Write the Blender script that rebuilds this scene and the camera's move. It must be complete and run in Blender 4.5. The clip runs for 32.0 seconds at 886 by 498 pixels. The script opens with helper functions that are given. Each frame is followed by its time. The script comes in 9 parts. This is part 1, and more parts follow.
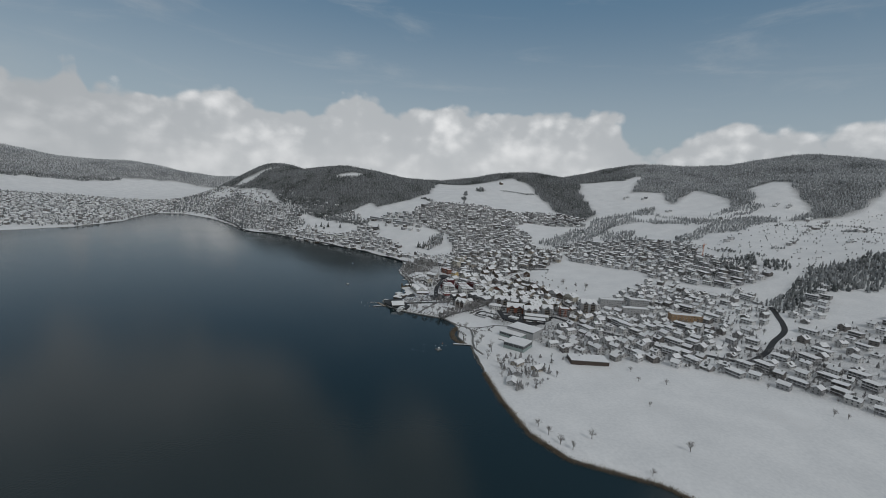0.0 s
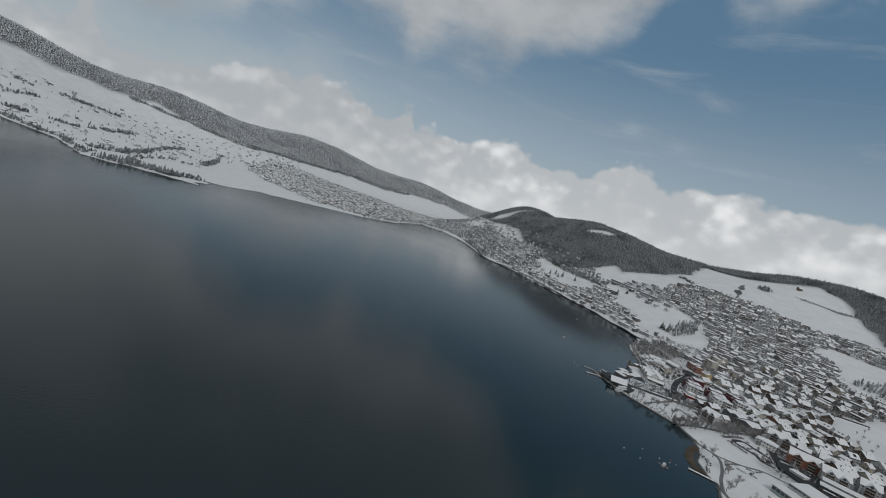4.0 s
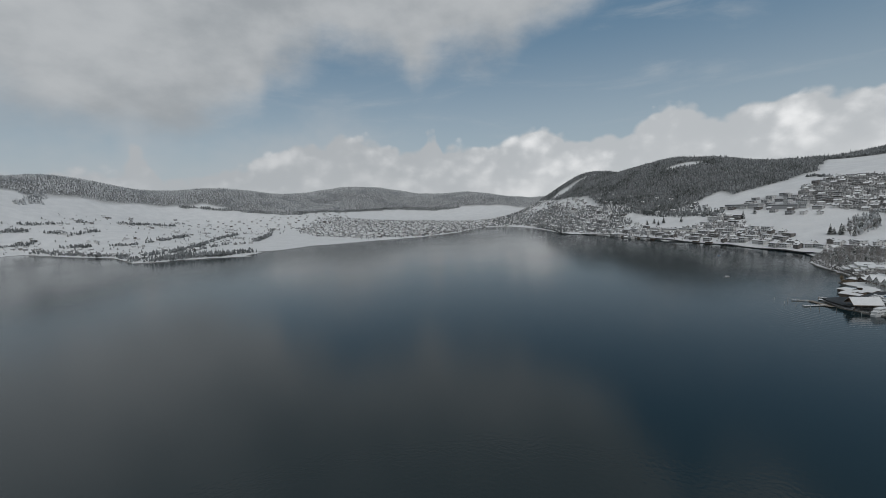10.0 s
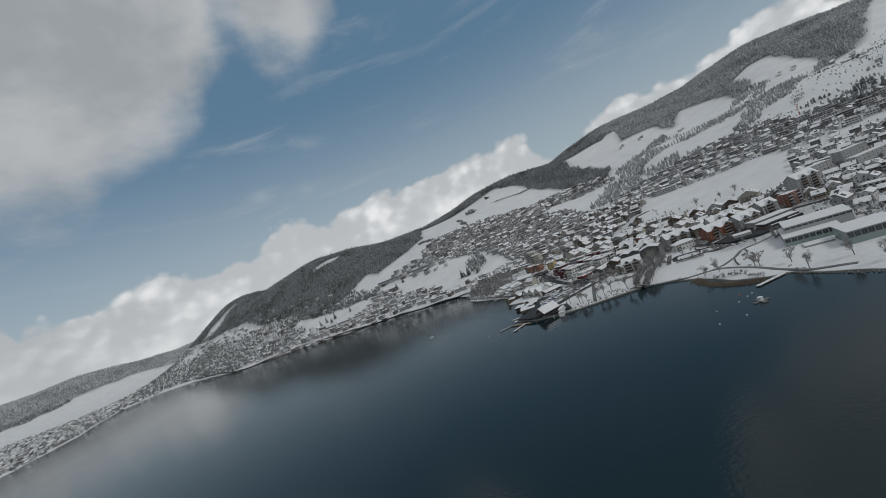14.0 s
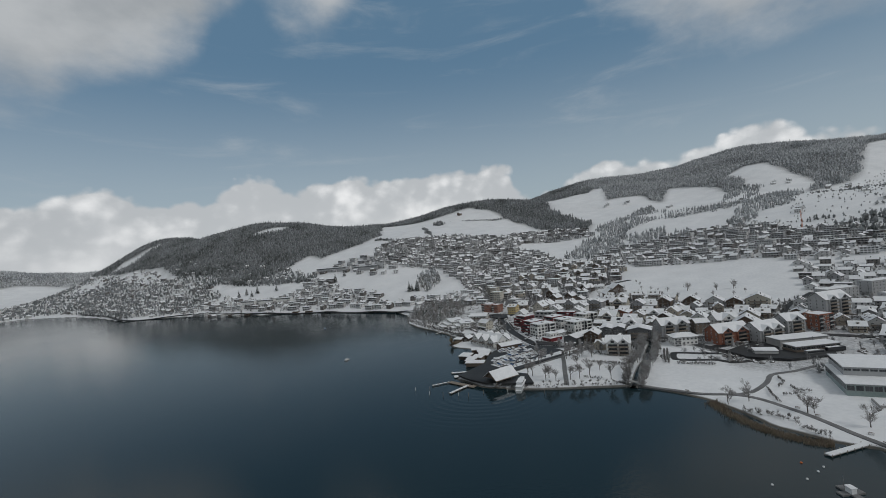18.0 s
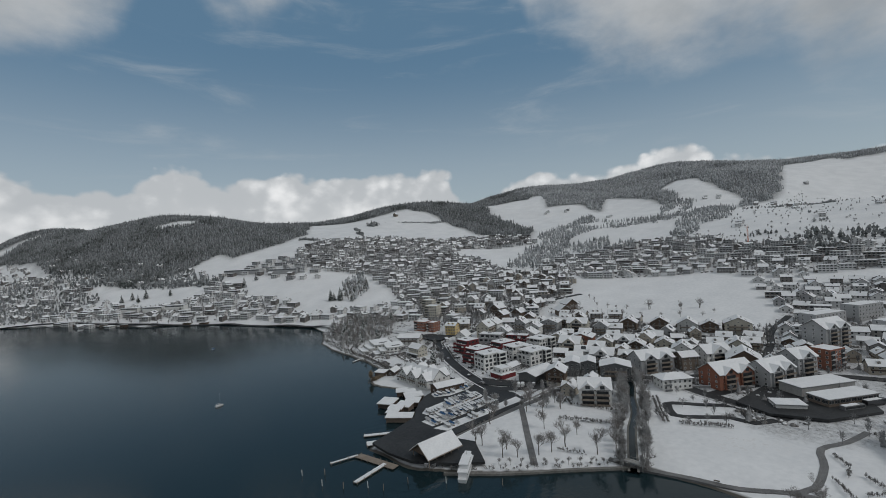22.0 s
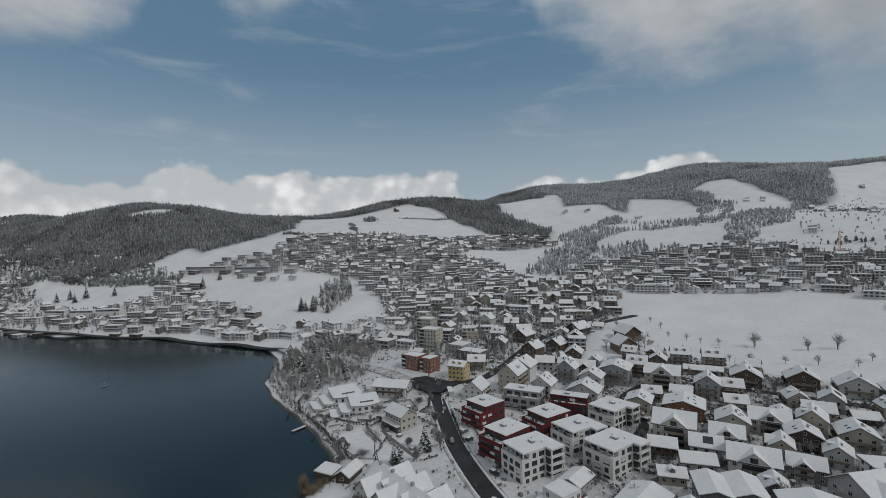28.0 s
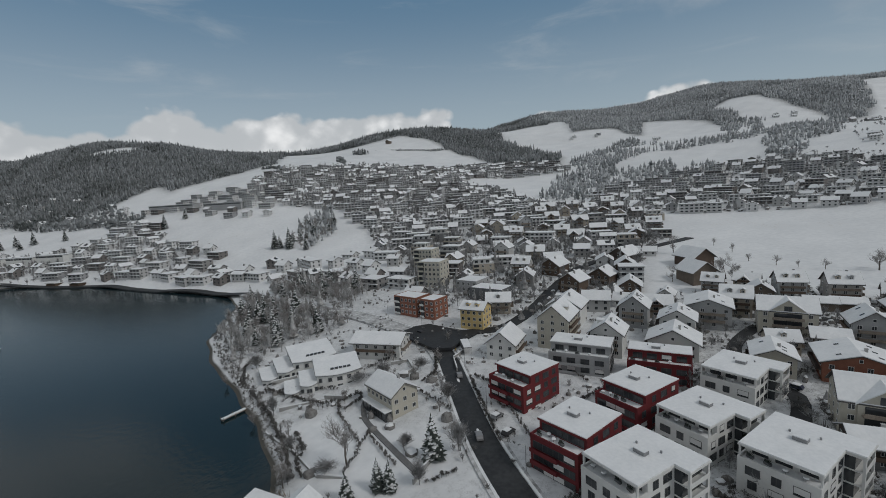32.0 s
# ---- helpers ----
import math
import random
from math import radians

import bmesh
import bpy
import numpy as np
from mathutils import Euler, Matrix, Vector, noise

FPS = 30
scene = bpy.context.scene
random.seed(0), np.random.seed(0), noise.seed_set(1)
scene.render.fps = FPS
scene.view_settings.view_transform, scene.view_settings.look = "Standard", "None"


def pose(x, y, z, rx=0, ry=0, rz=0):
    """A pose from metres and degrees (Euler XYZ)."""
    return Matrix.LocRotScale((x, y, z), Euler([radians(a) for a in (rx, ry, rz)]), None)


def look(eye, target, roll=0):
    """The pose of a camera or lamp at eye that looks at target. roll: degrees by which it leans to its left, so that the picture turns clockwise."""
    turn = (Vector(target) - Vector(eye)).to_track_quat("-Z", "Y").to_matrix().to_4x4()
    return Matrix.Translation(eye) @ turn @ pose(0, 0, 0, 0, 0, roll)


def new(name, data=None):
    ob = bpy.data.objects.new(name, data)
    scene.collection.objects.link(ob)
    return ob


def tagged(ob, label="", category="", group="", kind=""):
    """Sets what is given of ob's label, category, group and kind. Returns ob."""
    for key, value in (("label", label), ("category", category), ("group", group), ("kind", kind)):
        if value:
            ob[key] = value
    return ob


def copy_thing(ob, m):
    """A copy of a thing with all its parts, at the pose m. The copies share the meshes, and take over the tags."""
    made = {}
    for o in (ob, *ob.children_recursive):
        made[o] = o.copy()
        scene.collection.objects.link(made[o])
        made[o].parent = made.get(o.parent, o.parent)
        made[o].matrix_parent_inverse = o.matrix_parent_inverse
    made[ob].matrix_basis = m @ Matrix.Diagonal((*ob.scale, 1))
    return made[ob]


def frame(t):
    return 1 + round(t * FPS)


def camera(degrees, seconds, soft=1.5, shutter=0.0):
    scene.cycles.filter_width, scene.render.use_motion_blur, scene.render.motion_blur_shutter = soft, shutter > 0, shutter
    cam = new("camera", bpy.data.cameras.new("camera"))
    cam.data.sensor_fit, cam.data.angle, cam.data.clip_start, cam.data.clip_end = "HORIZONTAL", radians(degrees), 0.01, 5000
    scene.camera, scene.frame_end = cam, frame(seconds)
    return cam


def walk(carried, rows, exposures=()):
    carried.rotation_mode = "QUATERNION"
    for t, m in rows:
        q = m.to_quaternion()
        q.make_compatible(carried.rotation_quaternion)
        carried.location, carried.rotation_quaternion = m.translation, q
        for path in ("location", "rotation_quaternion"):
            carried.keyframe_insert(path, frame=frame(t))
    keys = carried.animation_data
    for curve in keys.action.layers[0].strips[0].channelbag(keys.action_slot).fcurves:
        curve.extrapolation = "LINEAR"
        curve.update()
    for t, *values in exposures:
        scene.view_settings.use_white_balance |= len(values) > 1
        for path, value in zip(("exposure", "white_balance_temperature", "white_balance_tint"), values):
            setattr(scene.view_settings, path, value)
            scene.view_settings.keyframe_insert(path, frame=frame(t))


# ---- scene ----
# Camera and its flight
cam = camera(90.4, 32.0, 0.9)
PATH = [
    (0, (-3.4, -47.1, 190.2), (22.97, 48.29, 176.04), 3.76),
    (0.5, (-0.5, -37.1, 184.9), (23.85, 58.91, 171.07), 4.90),
    (1, (2.0, -27.0, 180.1), (22.98, 69.81, 166.58), 6.31),
    (1.5, (4.3, -17.0, 176.0), (19.30, 81.02, 162.66), 8.64),
    (2, (6.5, -6.8, 172.2), (14.47, 92.08, 159.23), 10.41),
    (2.5, (8.0, 4.0, 168.4), (9.28, 103.18, 155.63), 11.55),
    (3, (8.2, 15.7, 163.6), (0.68, 114.68, 151.40), 13.80),
    (3.5, (7.5, 28.4, 158.4), (-9.88, 126.17, 146.85), 15.94),
    (4, (6.5, 41.2, 152.8), (-19.77, 137.02, 141.79), 17.38),
    (4.5, (5.3, 53.7, 147.0), (-29.87, 146.74, 136.60), 18.73),
    (6.5, (-2.7, 99.1, 119.1), (-63.11, 178.29, 110.02), 19.28),
    (7, (-8.6, 108.2, 115.5), (-70.86, 185.86, 106.18), 17.79),
    (7.5, (-15.2, 117.0, 112.2), (-76.30, 195.56, 102.68), 15.04),
    (8, (-22.7, 125.5, 109.1), (-79.92, 206.82, 98.91), 11.31),
    (8.5, (-31.1, 133.8, 105.3), (-84.01, 217.95, 94.56), 7.21),
    (9, (-39.6, 142.1, 101.5), (-86.95, 229.42, 90.09), 2.94),
    (9.5, (-47.9, 151.0, 98.1), (-89.90, 240.92, 86.32), -0.75),
    (10, (-55.5, 160.5, 95.3), (-95.66, 251.64, 85.99), -2.51),
    (10.5, (-62.8, 171.0, 93.4), (-103.90, 262.13, 92.06), -2.15),
    (11, (-70.6, 182.7, 92.5), (-112.91, 273.21, 96.14), -1.51),
    (11.5, (-77.6, 194.7, 92.5), (-119.56, 285.35, 96.65), -2.27),
    (12, (-83.5, 206.8, 92.7), (-118.02, 300.61, 96.40), -6.24),
    (12.5, (-88.2, 219.3, 92.6), (-101.93, 318.34, 95.03), -14.63),
    (13, (-91.7, 232.5, 92.4), (-81.89, 331.97, 93.74), -20.89),
    (13.5, (-94.4, 246.2, 92.1), (-67.66, 342.52, 92.69), -22.95),
    (14, (-95.3, 258.7, 91.9), (-59.39, 352.08, 91.97), -22.23),
    (14.5, (-94.7, 270.6, 91.6), (-49.55, 359.83, 91.42), -21.95),
    (16.5, (-68.7, 320.4, 94.3), (-26.03, 410.85, 94.18), -7.61),
    (17, (-62.8, 331.7, 94.8), (-24.16, 423.87, 94.93), -4.39),
    (17.5, (-56.6, 342.8, 95.0), (-18.08, 435.11, 95.23), -3.49),
    (18, (-50.5, 354.1, 95.3), (-5.95, 443.65, 95.04), -5.37),
    (18.5, (-44.3, 365.3, 95.1), (6.72, 451.32, 94.46), -7.09),
    (19, (-37.7, 376.6, 94.9), (17.98, 459.64, 94.06), -8.03),
    (19.5, (-30.9, 387.9, 94.5), (28.08, 468.67, 93.53), -8.28),
    (20, (-24.0, 398.7, 94.7), (36.57, 478.28, 93.71), -7.74),
    (20.5, (-17.1, 409.3, 94.9), (41.73, 490.24, 94.11), -5.54),
    (21, (-9.7, 419.6, 95.2), (48.25, 501.13, 94.46), -4.63),
    (21.5, (-2.2, 429.8, 95.2), (54.75, 511.95, 94.64), -3.67),
    (22, (5.1, 439.9, 95.3), (61.87, 522.15, 94.76), -3.44),
    (22.5, (11.7, 450.1, 95.4), (68.35, 532.56, 94.92), -3.20),
    (23, (18.9, 461.2, 95.2), (75.52, 543.62, 94.75), -3.05),
    (23.5, (26.2, 472.0, 94.7), (82.86, 554.39, 94.23), -2.85),
    (24, (33.6, 482.5, 95.1), (89.99, 565.09, 94.59), -2.82),
    (24.5, (40.8, 493.2, 95.1), (97.02, 575.85, 94.53), -2.43),
    (25, (47.7, 504.1, 95.0), (103.71, 586.92, 94.54), -2.02),
    (25.5, (54.6, 514.6, 94.8), (110.76, 597.37, 94.36), -1.92),
    (27.5, (85.2, 556.9, 93.5), (141.23, 639.67, 93.30), -1.74),
    (28, (92.2, 567.1, 93.1), (148.18, 650.02, 92.75), -1.74),
    (28.5, (98.8, 577.2, 92.1), (154.71, 660.06, 89.46), -1.96),
    (29, (104.9, 587.5, 90.2), (160.68, 670.30, 84.01), -1.77),
    (29.5, (111.2, 597.5, 87.4), (166.91, 680.12, 78.79), -1.94),
    (30, (117.3, 607.4, 84.2), (172.79, 689.93, 73.27), -2.09),
    (30.5, (123.0, 617.5, 80.8), (178.55, 699.64, 67.73), -2.52),
    (31, (128.5, 627.2, 77.4), (185.05, 708.48, 63.26), -3.63),
    (31.5, (134.2, 636.5, 73.8), (190.00, 718.35, 60.00), -3.49),
    (32, (139.1, 645.3, 70.7), (194.48, 727.46, 57.21), -3.62),
]
walk(cam, [(t, look(eye, target, roll)) for t, eye, target, roll in PATH], [(0.0, -0.10, 6480, 10), (4.0, -0.05, 6480, 10), (9.0, 0.0, 6480, 10), (32.0, 0.0, 6480, 10)])

# World: pale blue sky with a cumulus bank low over the hills, one veiled sun
SUN_EL, SUN_AZ = radians(42), radians(155)   # azimuth clockwise from +y
world = bpy.data.worlds.new("sky")
scene.world = world
world.use_nodes = True
wt = world.node_tree
wt.nodes.clear()


def wnode(kind, **values):
    n = wt.nodes.new(kind)
    for k, v in values.items():
        n.inputs[k].default_value = v
    return n


def wmath(op, a, b=0.0, c=0.0, clamp=False):
    n = wt.nodes.new("ShaderNodeMath")
    n.operation, n.use_clamp = op, clamp
    for i, v in enumerate((a, b, c)):
        if isinstance(v, (int, float)):
            n.inputs[i].default_value = v
        else:
            wt.links.new(v, n.inputs[i])
    return n.outputs[0]


def wsmooth(v, lo, hi):
    n = wt.nodes.new("ShaderNodeMapRange")
    n.interpolation_type = "SMOOTHSTEP"
    wt.links.new(v, n.inputs["Value"])
    n.inputs["From Min"].default_value, n.inputs["From Max"].default_value = lo, hi
    return n.outputs["Result"]


def wmix(f, a, b):
    n = wt.nodes.new("ShaderNodeMix")
    n.data_type = "RGBA"
    if isinstance(f, (int, float)):
        n.inputs[0].default_value = f
    else:
        wt.links.new(f, n.inputs[0])
    for v, s in ((a, 6), (b, 7)):
        if isinstance(v, tuple):
            n.inputs[s].default_value = (*v, 1)
        else:
            wt.links.new(v, n.inputs[s])
    return n.outputs[2]


def wvec(x, y, z):
    n = wt.nodes.new("ShaderNodeCombineXYZ")
    for i, v in enumerate((x, y, z)):
        if isinstance(v, (int, float)):
            n.inputs[i].default_value = v
        else:
            wt.links.new(v, n.inputs[i])
    return n.outputs[0]


def wnoise(vec, scale, detail=5.0, rough=0.55, lac=2.0, distort=0.0):
    n = wnode("ShaderNodeTexNoise", Scale=scale, Detail=detail, Roughness=rough, Lacunarity=lac, Distortion=distort)
    wt.links.new(vec, n.inputs["Vector"])
    return n.outputs["Fac"]


def wpuff(vec, scale):
    n = wt.nodes.new("ShaderNodeTexVoronoi")
    n.feature = "SMOOTH_F1"
    n.inputs["Scale"].default_value, n.inputs["Smoothness"].default_value = scale, 0.25
    wt.links.new(vec, n.inputs["Vector"])
    return wmath("SUBTRACT", 1.0, n.outputs["Distance"])


coord = wt.nodes.new("ShaderNodeTexCoord")
split = wt.nodes.new("ShaderNodeSeparateXYZ")
wt.links.new(coord.outputs["Generated"], split.inputs[0])
dx, dy, dz = split.outputs
az = wmath("ARCTAN2", dx, dy)
el = wmath("ARCSINE", dz)
blue = wt.nodes.new("ShaderNodeTexSky")
blue.sky_type, blue.sun_disc = "NISHITA", False
blue.sun_elevation, blue.sun_rotation = SUN_EL, SUN_AZ
blue.air_density, blue.dust_density, blue.ozone_density = 1.0, 1.5, 1.2
dim = wt.nodes.new("ShaderNodeVectorMath")
dim.operation = "SCALE"
dim.inputs[3].default_value = 0.05
wt.links.new(blue.outputs[0], dim.inputs[0])
veil = wmix(wsmooth(el, 0.06, 0.42), (0.385, 0.465, 0.515), (0.115, 0.22, 0.33))
clear = wmix(0.75, dim.outputs[0], veil)

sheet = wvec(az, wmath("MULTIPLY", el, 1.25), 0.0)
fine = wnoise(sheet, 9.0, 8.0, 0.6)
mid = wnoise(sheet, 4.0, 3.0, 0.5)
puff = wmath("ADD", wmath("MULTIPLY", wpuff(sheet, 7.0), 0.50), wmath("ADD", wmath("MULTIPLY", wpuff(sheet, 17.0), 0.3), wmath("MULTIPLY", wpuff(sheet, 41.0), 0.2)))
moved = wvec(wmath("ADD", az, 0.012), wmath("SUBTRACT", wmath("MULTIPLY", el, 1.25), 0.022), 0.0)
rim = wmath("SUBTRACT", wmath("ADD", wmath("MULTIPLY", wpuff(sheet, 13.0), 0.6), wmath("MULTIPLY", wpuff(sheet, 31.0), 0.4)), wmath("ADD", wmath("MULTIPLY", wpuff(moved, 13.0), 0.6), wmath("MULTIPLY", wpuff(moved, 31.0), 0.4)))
# bank: height of its top along the horizon, with towers
def wcurve(v, lo, hi, points, peak):
    """A smooth curve through (place, height) points along v."""
    n = wt.nodes.new("ShaderNodeMapRange")
    wt.links.new(v, n.inputs["Value"])
    n.inputs["From Min"].default_value, n.inputs["From Max"].default_value = lo, hi
    r = wt.nodes.new("ShaderNodeValToRGB")
    r.color_ramp.interpolation = "EASE"
    for i, (x, h) in enumerate(points):
        e = r.color_ramp.elements[i] if i < 2 else r.color_ramp.elements.new(1.0)
        e.position, e.color = (x - lo) / (hi - lo), (h / peak, h / peak, h / peak, 1)
    wt.links.new(n.outputs["Result"], r.inputs[0])
    return wmath("MULTIPLY", r.outputs[0], peak)


BANK_TOP = [(-2.0, 0.08), (-1.155, 0.09), (-1.044, 0.095), (-1.011, 0.155), (-0.967, 0.11), (-0.905, 0.11), (-0.783, 0.125), (-0.629, 0.185), (-0.566, 0.16), (-0.502, 0.132), (-0.465, 0.145), (-0.429, 0.182), (-0.402, 0.142), (-0.244, 0.142), (-0.189, 0.168), (-0.131, 0.15), (-0.03, 0.158), (0.08, 0.195), (0.174, 0.177), (0.32, 0.173), (0.456, 0.184), (0.609, 0.182), (0.683, 0.11), (0.822, 0.15), (0.917, 0.135), (1.028, 0.145), (1.105, 0.173), (1.184, 0.14), (1.4, 0.1), (2.0, 0.09)]
top = wcurve(az, -2.0, 2.0, BANK_TOP, 0.25)
lumps = wmath("ADD", wmath("MULTIPLY", wmath("SUBTRACT", puff, 0.56), 0.10), wmath("MULTIPLY", wmath("SUBTRACT", fine, 0.5), 0.045))
edge = wmath("SUBTRACT", wmath("ADD", wmath("ADD", top, lumps), wmath("MULTIPLY", wmath("SUBTRACT", mid, 0.5), 0.02)), el)
haze = wsmooth(az, -0.35, -0.75)
bank = wsmooth(wmath("ADD", edge, wmath("MULTIPLY", haze, -0.006)), -0.004, 0.014)
soft = wmath("MULTIPLY", wsmooth(edge, -0.09, 0.03), wmath("MULTIPLY", haze, 0.55))
west = wsmooth(az, -0.05, -0.6)
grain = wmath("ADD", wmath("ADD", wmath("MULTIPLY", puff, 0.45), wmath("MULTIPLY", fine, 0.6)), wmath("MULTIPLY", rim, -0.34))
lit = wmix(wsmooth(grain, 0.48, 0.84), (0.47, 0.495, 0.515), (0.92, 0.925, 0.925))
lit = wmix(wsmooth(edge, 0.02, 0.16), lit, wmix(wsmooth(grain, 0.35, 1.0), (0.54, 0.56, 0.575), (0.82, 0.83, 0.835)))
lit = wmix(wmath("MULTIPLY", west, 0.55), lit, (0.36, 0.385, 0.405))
# grey sheet overhead and thin wisps
over = wvec(wmath("MULTIPLY", az, 1.0), wmath("MULTIPLY", el, 1.7), 3.7)
big = wnoise(over, 2.3, 7.0, 0.52)
SHEET_EDGE = [(-2.4, 0.14), (-1.5, 0.11), (-1.27, 0.16), (-1.2, 0.215), (-1.015, 0.185), (-0.8, 0.225), (-0.76, 0.28), (-0.63, 0.325), (-0.5, 0.335), (-0.46, 0.28), (-0.39, 0.32), (-0.26, 0.31), (-0.2, 0.355), (-0.097, 0.37), (-0.03, 0.41), (0.05, 0.51), (0.1, 0.57), (0.16, 0.53), (0.25, 0.51), (0.32, 0.54), (0.42, 0.72), (0.70, 0.72), (0.80, 0.53), (0.84, 0.455), (0.994, 0.395), (1.08, 0.36), (1.19, 0.37), (1.258, 0.365), (1.332, 0.30), (1.45, 0.27), (2.4, 0.30)]
rise = wmath("SUBTRACT", el, wcurve(az, -2.4, 2.4, SHEET_EDGE, 0.8))
high = wmath("MULTIPLY", wsmooth(el, 0.60, 0.85), 0.5)
ragged = wmath("ADD", wmath("MULTIPLY", wmath("SUBTRACT", big, 0.5), 0.20), wmath("MULTIPLY", wmath("SUBTRACT", wnoise(over, 7.0, 6.0, 0.6), 0.5), 0.12))
rise = wmath("ADD", rise, ragged)
grey = wmath("MAXIMUM", wmath("MULTIPLY", wsmooth(rise, -0.05, 0.075), 0.95), wsmooth(wmath("ADD", wmath("MULTIPLY", wmath("SUBTRACT", big, 0.5), 1.5), high), 0.42, 0.72))
mottle = wsmooth(wmath("SUBTRACT", wnoise(over, 4.2, 6.0, 0.55), wmath("MULTIPLY", rise, 0.45)), 0.25, 0.62)
greycol = wmix(mottle, (0.325, 0.348, 0.366), (0.47, 0.488, 0.50))
streak = wnoise(wvec(wmath("ADD", az, wmath("MULTIPLY", el, 0.8)), wmath("MULTIPLY", el, 5.0), 8.0), 3.1, 6.0, 0.6, 2.0, 0.5)
wisp = wmath("MULTIPLY", wmath("MULTIPLY", wsmooth(streak, 0.50, 0.85), 0.42), wsmooth(el, 0.05, 0.2))
sky = wmix(wisp, clear, (0.46, 0.49, 0.51))
sky = wmix(grey, sky, greycol)
sky = wmix(soft, sky, (0.42, 0.45, 0.475))
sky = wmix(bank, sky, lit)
back = wt.nodes.new("ShaderNodeBackground")
back.inputs["Strength"].default_value = 1.0
wt.links.new(sky, back.inputs["Color"])
out = wt.nodes.new("ShaderNodeOutputWorld")
wt.links.new(back.outputs[0], out.inputs["Surface"])

sun = new("sun", bpy.data.lights.new("sun", "SUN"))
sun.data.energy, sun.data.angle, sun.data.color = 0.9, radians(12), (1.0, 0.97, 0.93)
to_sun = Vector((math.sin(SUN_AZ) * math.cos(SUN_EL), math.cos(SUN_AZ) * math.cos(SUN_EL), math.sin(SUN_EL)))
sun.matrix_world = look(to_sun * 3000, (0, 0, 0))

# ---- materials ----
def material(name, colors, rough=0.8, scale=1.0, coarse=0.1, bump=0.2, metal=0.0, spec=0.4, vary=None, detail=5.0, bscale=None):
    """Two-scale noise between the colours, with a fine bump; vary: colours picked per object."""
    m = bpy.data.materials.new(name)
    m.use_nodes = True
    t = m.node_tree
    b = t.nodes["Principled BSDF"]
    b.inputs["Roughness"].default_value, b.inputs["Metallic"].default_value = rough, metal
    b.inputs["Specular IOR Level"].default_value = spec
    pos = t.nodes.new("ShaderNodeNewGeometry")
    n1, n2 = t.nodes.new("ShaderNodeTexNoise"), t.nodes.new("ShaderNodeTexNoise")
    n1.inputs["Scale"].default_value, n2.inputs["Scale"].default_value = scale, scale * coarse
    n1.inputs["Detail"].default_value, n2.inputs["Detail"].default_value = detail, 4.0
    t.links.new(pos.outputs["Position"], n1.inputs["Vector"])
    t.links.new(pos.outputs["Position"], n2.inputs["Vector"])
    add = t.nodes.new("ShaderNodeMath")
    add.operation = "MULTIPLY_ADD"
    add.inputs[1].default_value = 0.5
    half = t.nodes.new("ShaderNodeMath")
    half.operation = "MULTIPLY"
    half.inputs[1].default_value = 0.5
    t.links.new(n1.outputs["Fac"], add.inputs[0])
    t.links.new(n2.outputs["Fac"], half.inputs[0])
    t.links.new(half.outputs[0], add.inputs[2])
    ramp = t.nodes.new("ShaderNodeValToRGB")
    ramp.color_ramp.elements[0].position, ramp.color_ramp.elements[1].position = 0.36, 0.64
    for i, c in enumerate(colors):
        e = ramp.color_ramp.elements[i] if i < 2 else ramp.color_ramp.elements.new(0.36 + 0.28 * i / len(colors))
        e.color = (*c, 1)
    t.links.new(add.outputs[0], ramp.inputs[0])
    col = ramp.outputs[0]
    if vary:
        info = t.nodes.new("ShaderNodeObjectInfo")
        pick = t.nodes.new("ShaderNodeValToRGB")
        pick.color_ramp.interpolation = "CONSTANT"
        for i, c in enumerate(vary):
            e = pick.color_ramp.elements[i] if i < 2 else pick.color_ramp.elements.new(0.5)
            e.position, e.color = i / len(vary), (*c, 1)
        t.links.new(info.outputs["Random"], pick.inputs[0])
        mul = t.nodes.new("ShaderNodeMix")
        mul.data_type, mul.blend_type = "RGBA", "MULTIPLY"
        mul.inputs[0].default_value = 1.0
        t.links.new(col, mul.inputs[6])
        t.links.new(pick.outputs[0], mul.inputs[7])
        col = mul.outputs[2]
    t.links.new(col, b.inputs["Base Color"])
    if bump:
        nb = t.nodes.new("ShaderNodeBump")
        nb.inputs["Strength"].default_value, nb.inputs["Distance"].default_value = bump, 0.1
        if bscale:
            n3 = t.nodes.new("ShaderNodeTexNoise")
            n3.inputs["Scale"].default_value, n3.inputs["Detail"].default_value = bscale, 4.0
            t.links.new(pos.outputs["Position"], n3.inputs["Vector"])
            t.links.new(n3.outputs["Fac"], nb.inputs["Height"])
        else:
            t.links.new(n1.outputs["Fac"], nb.inputs["Height"])
        t.links.new(nb.outputs[0], b.inputs["Normal"])
    return m


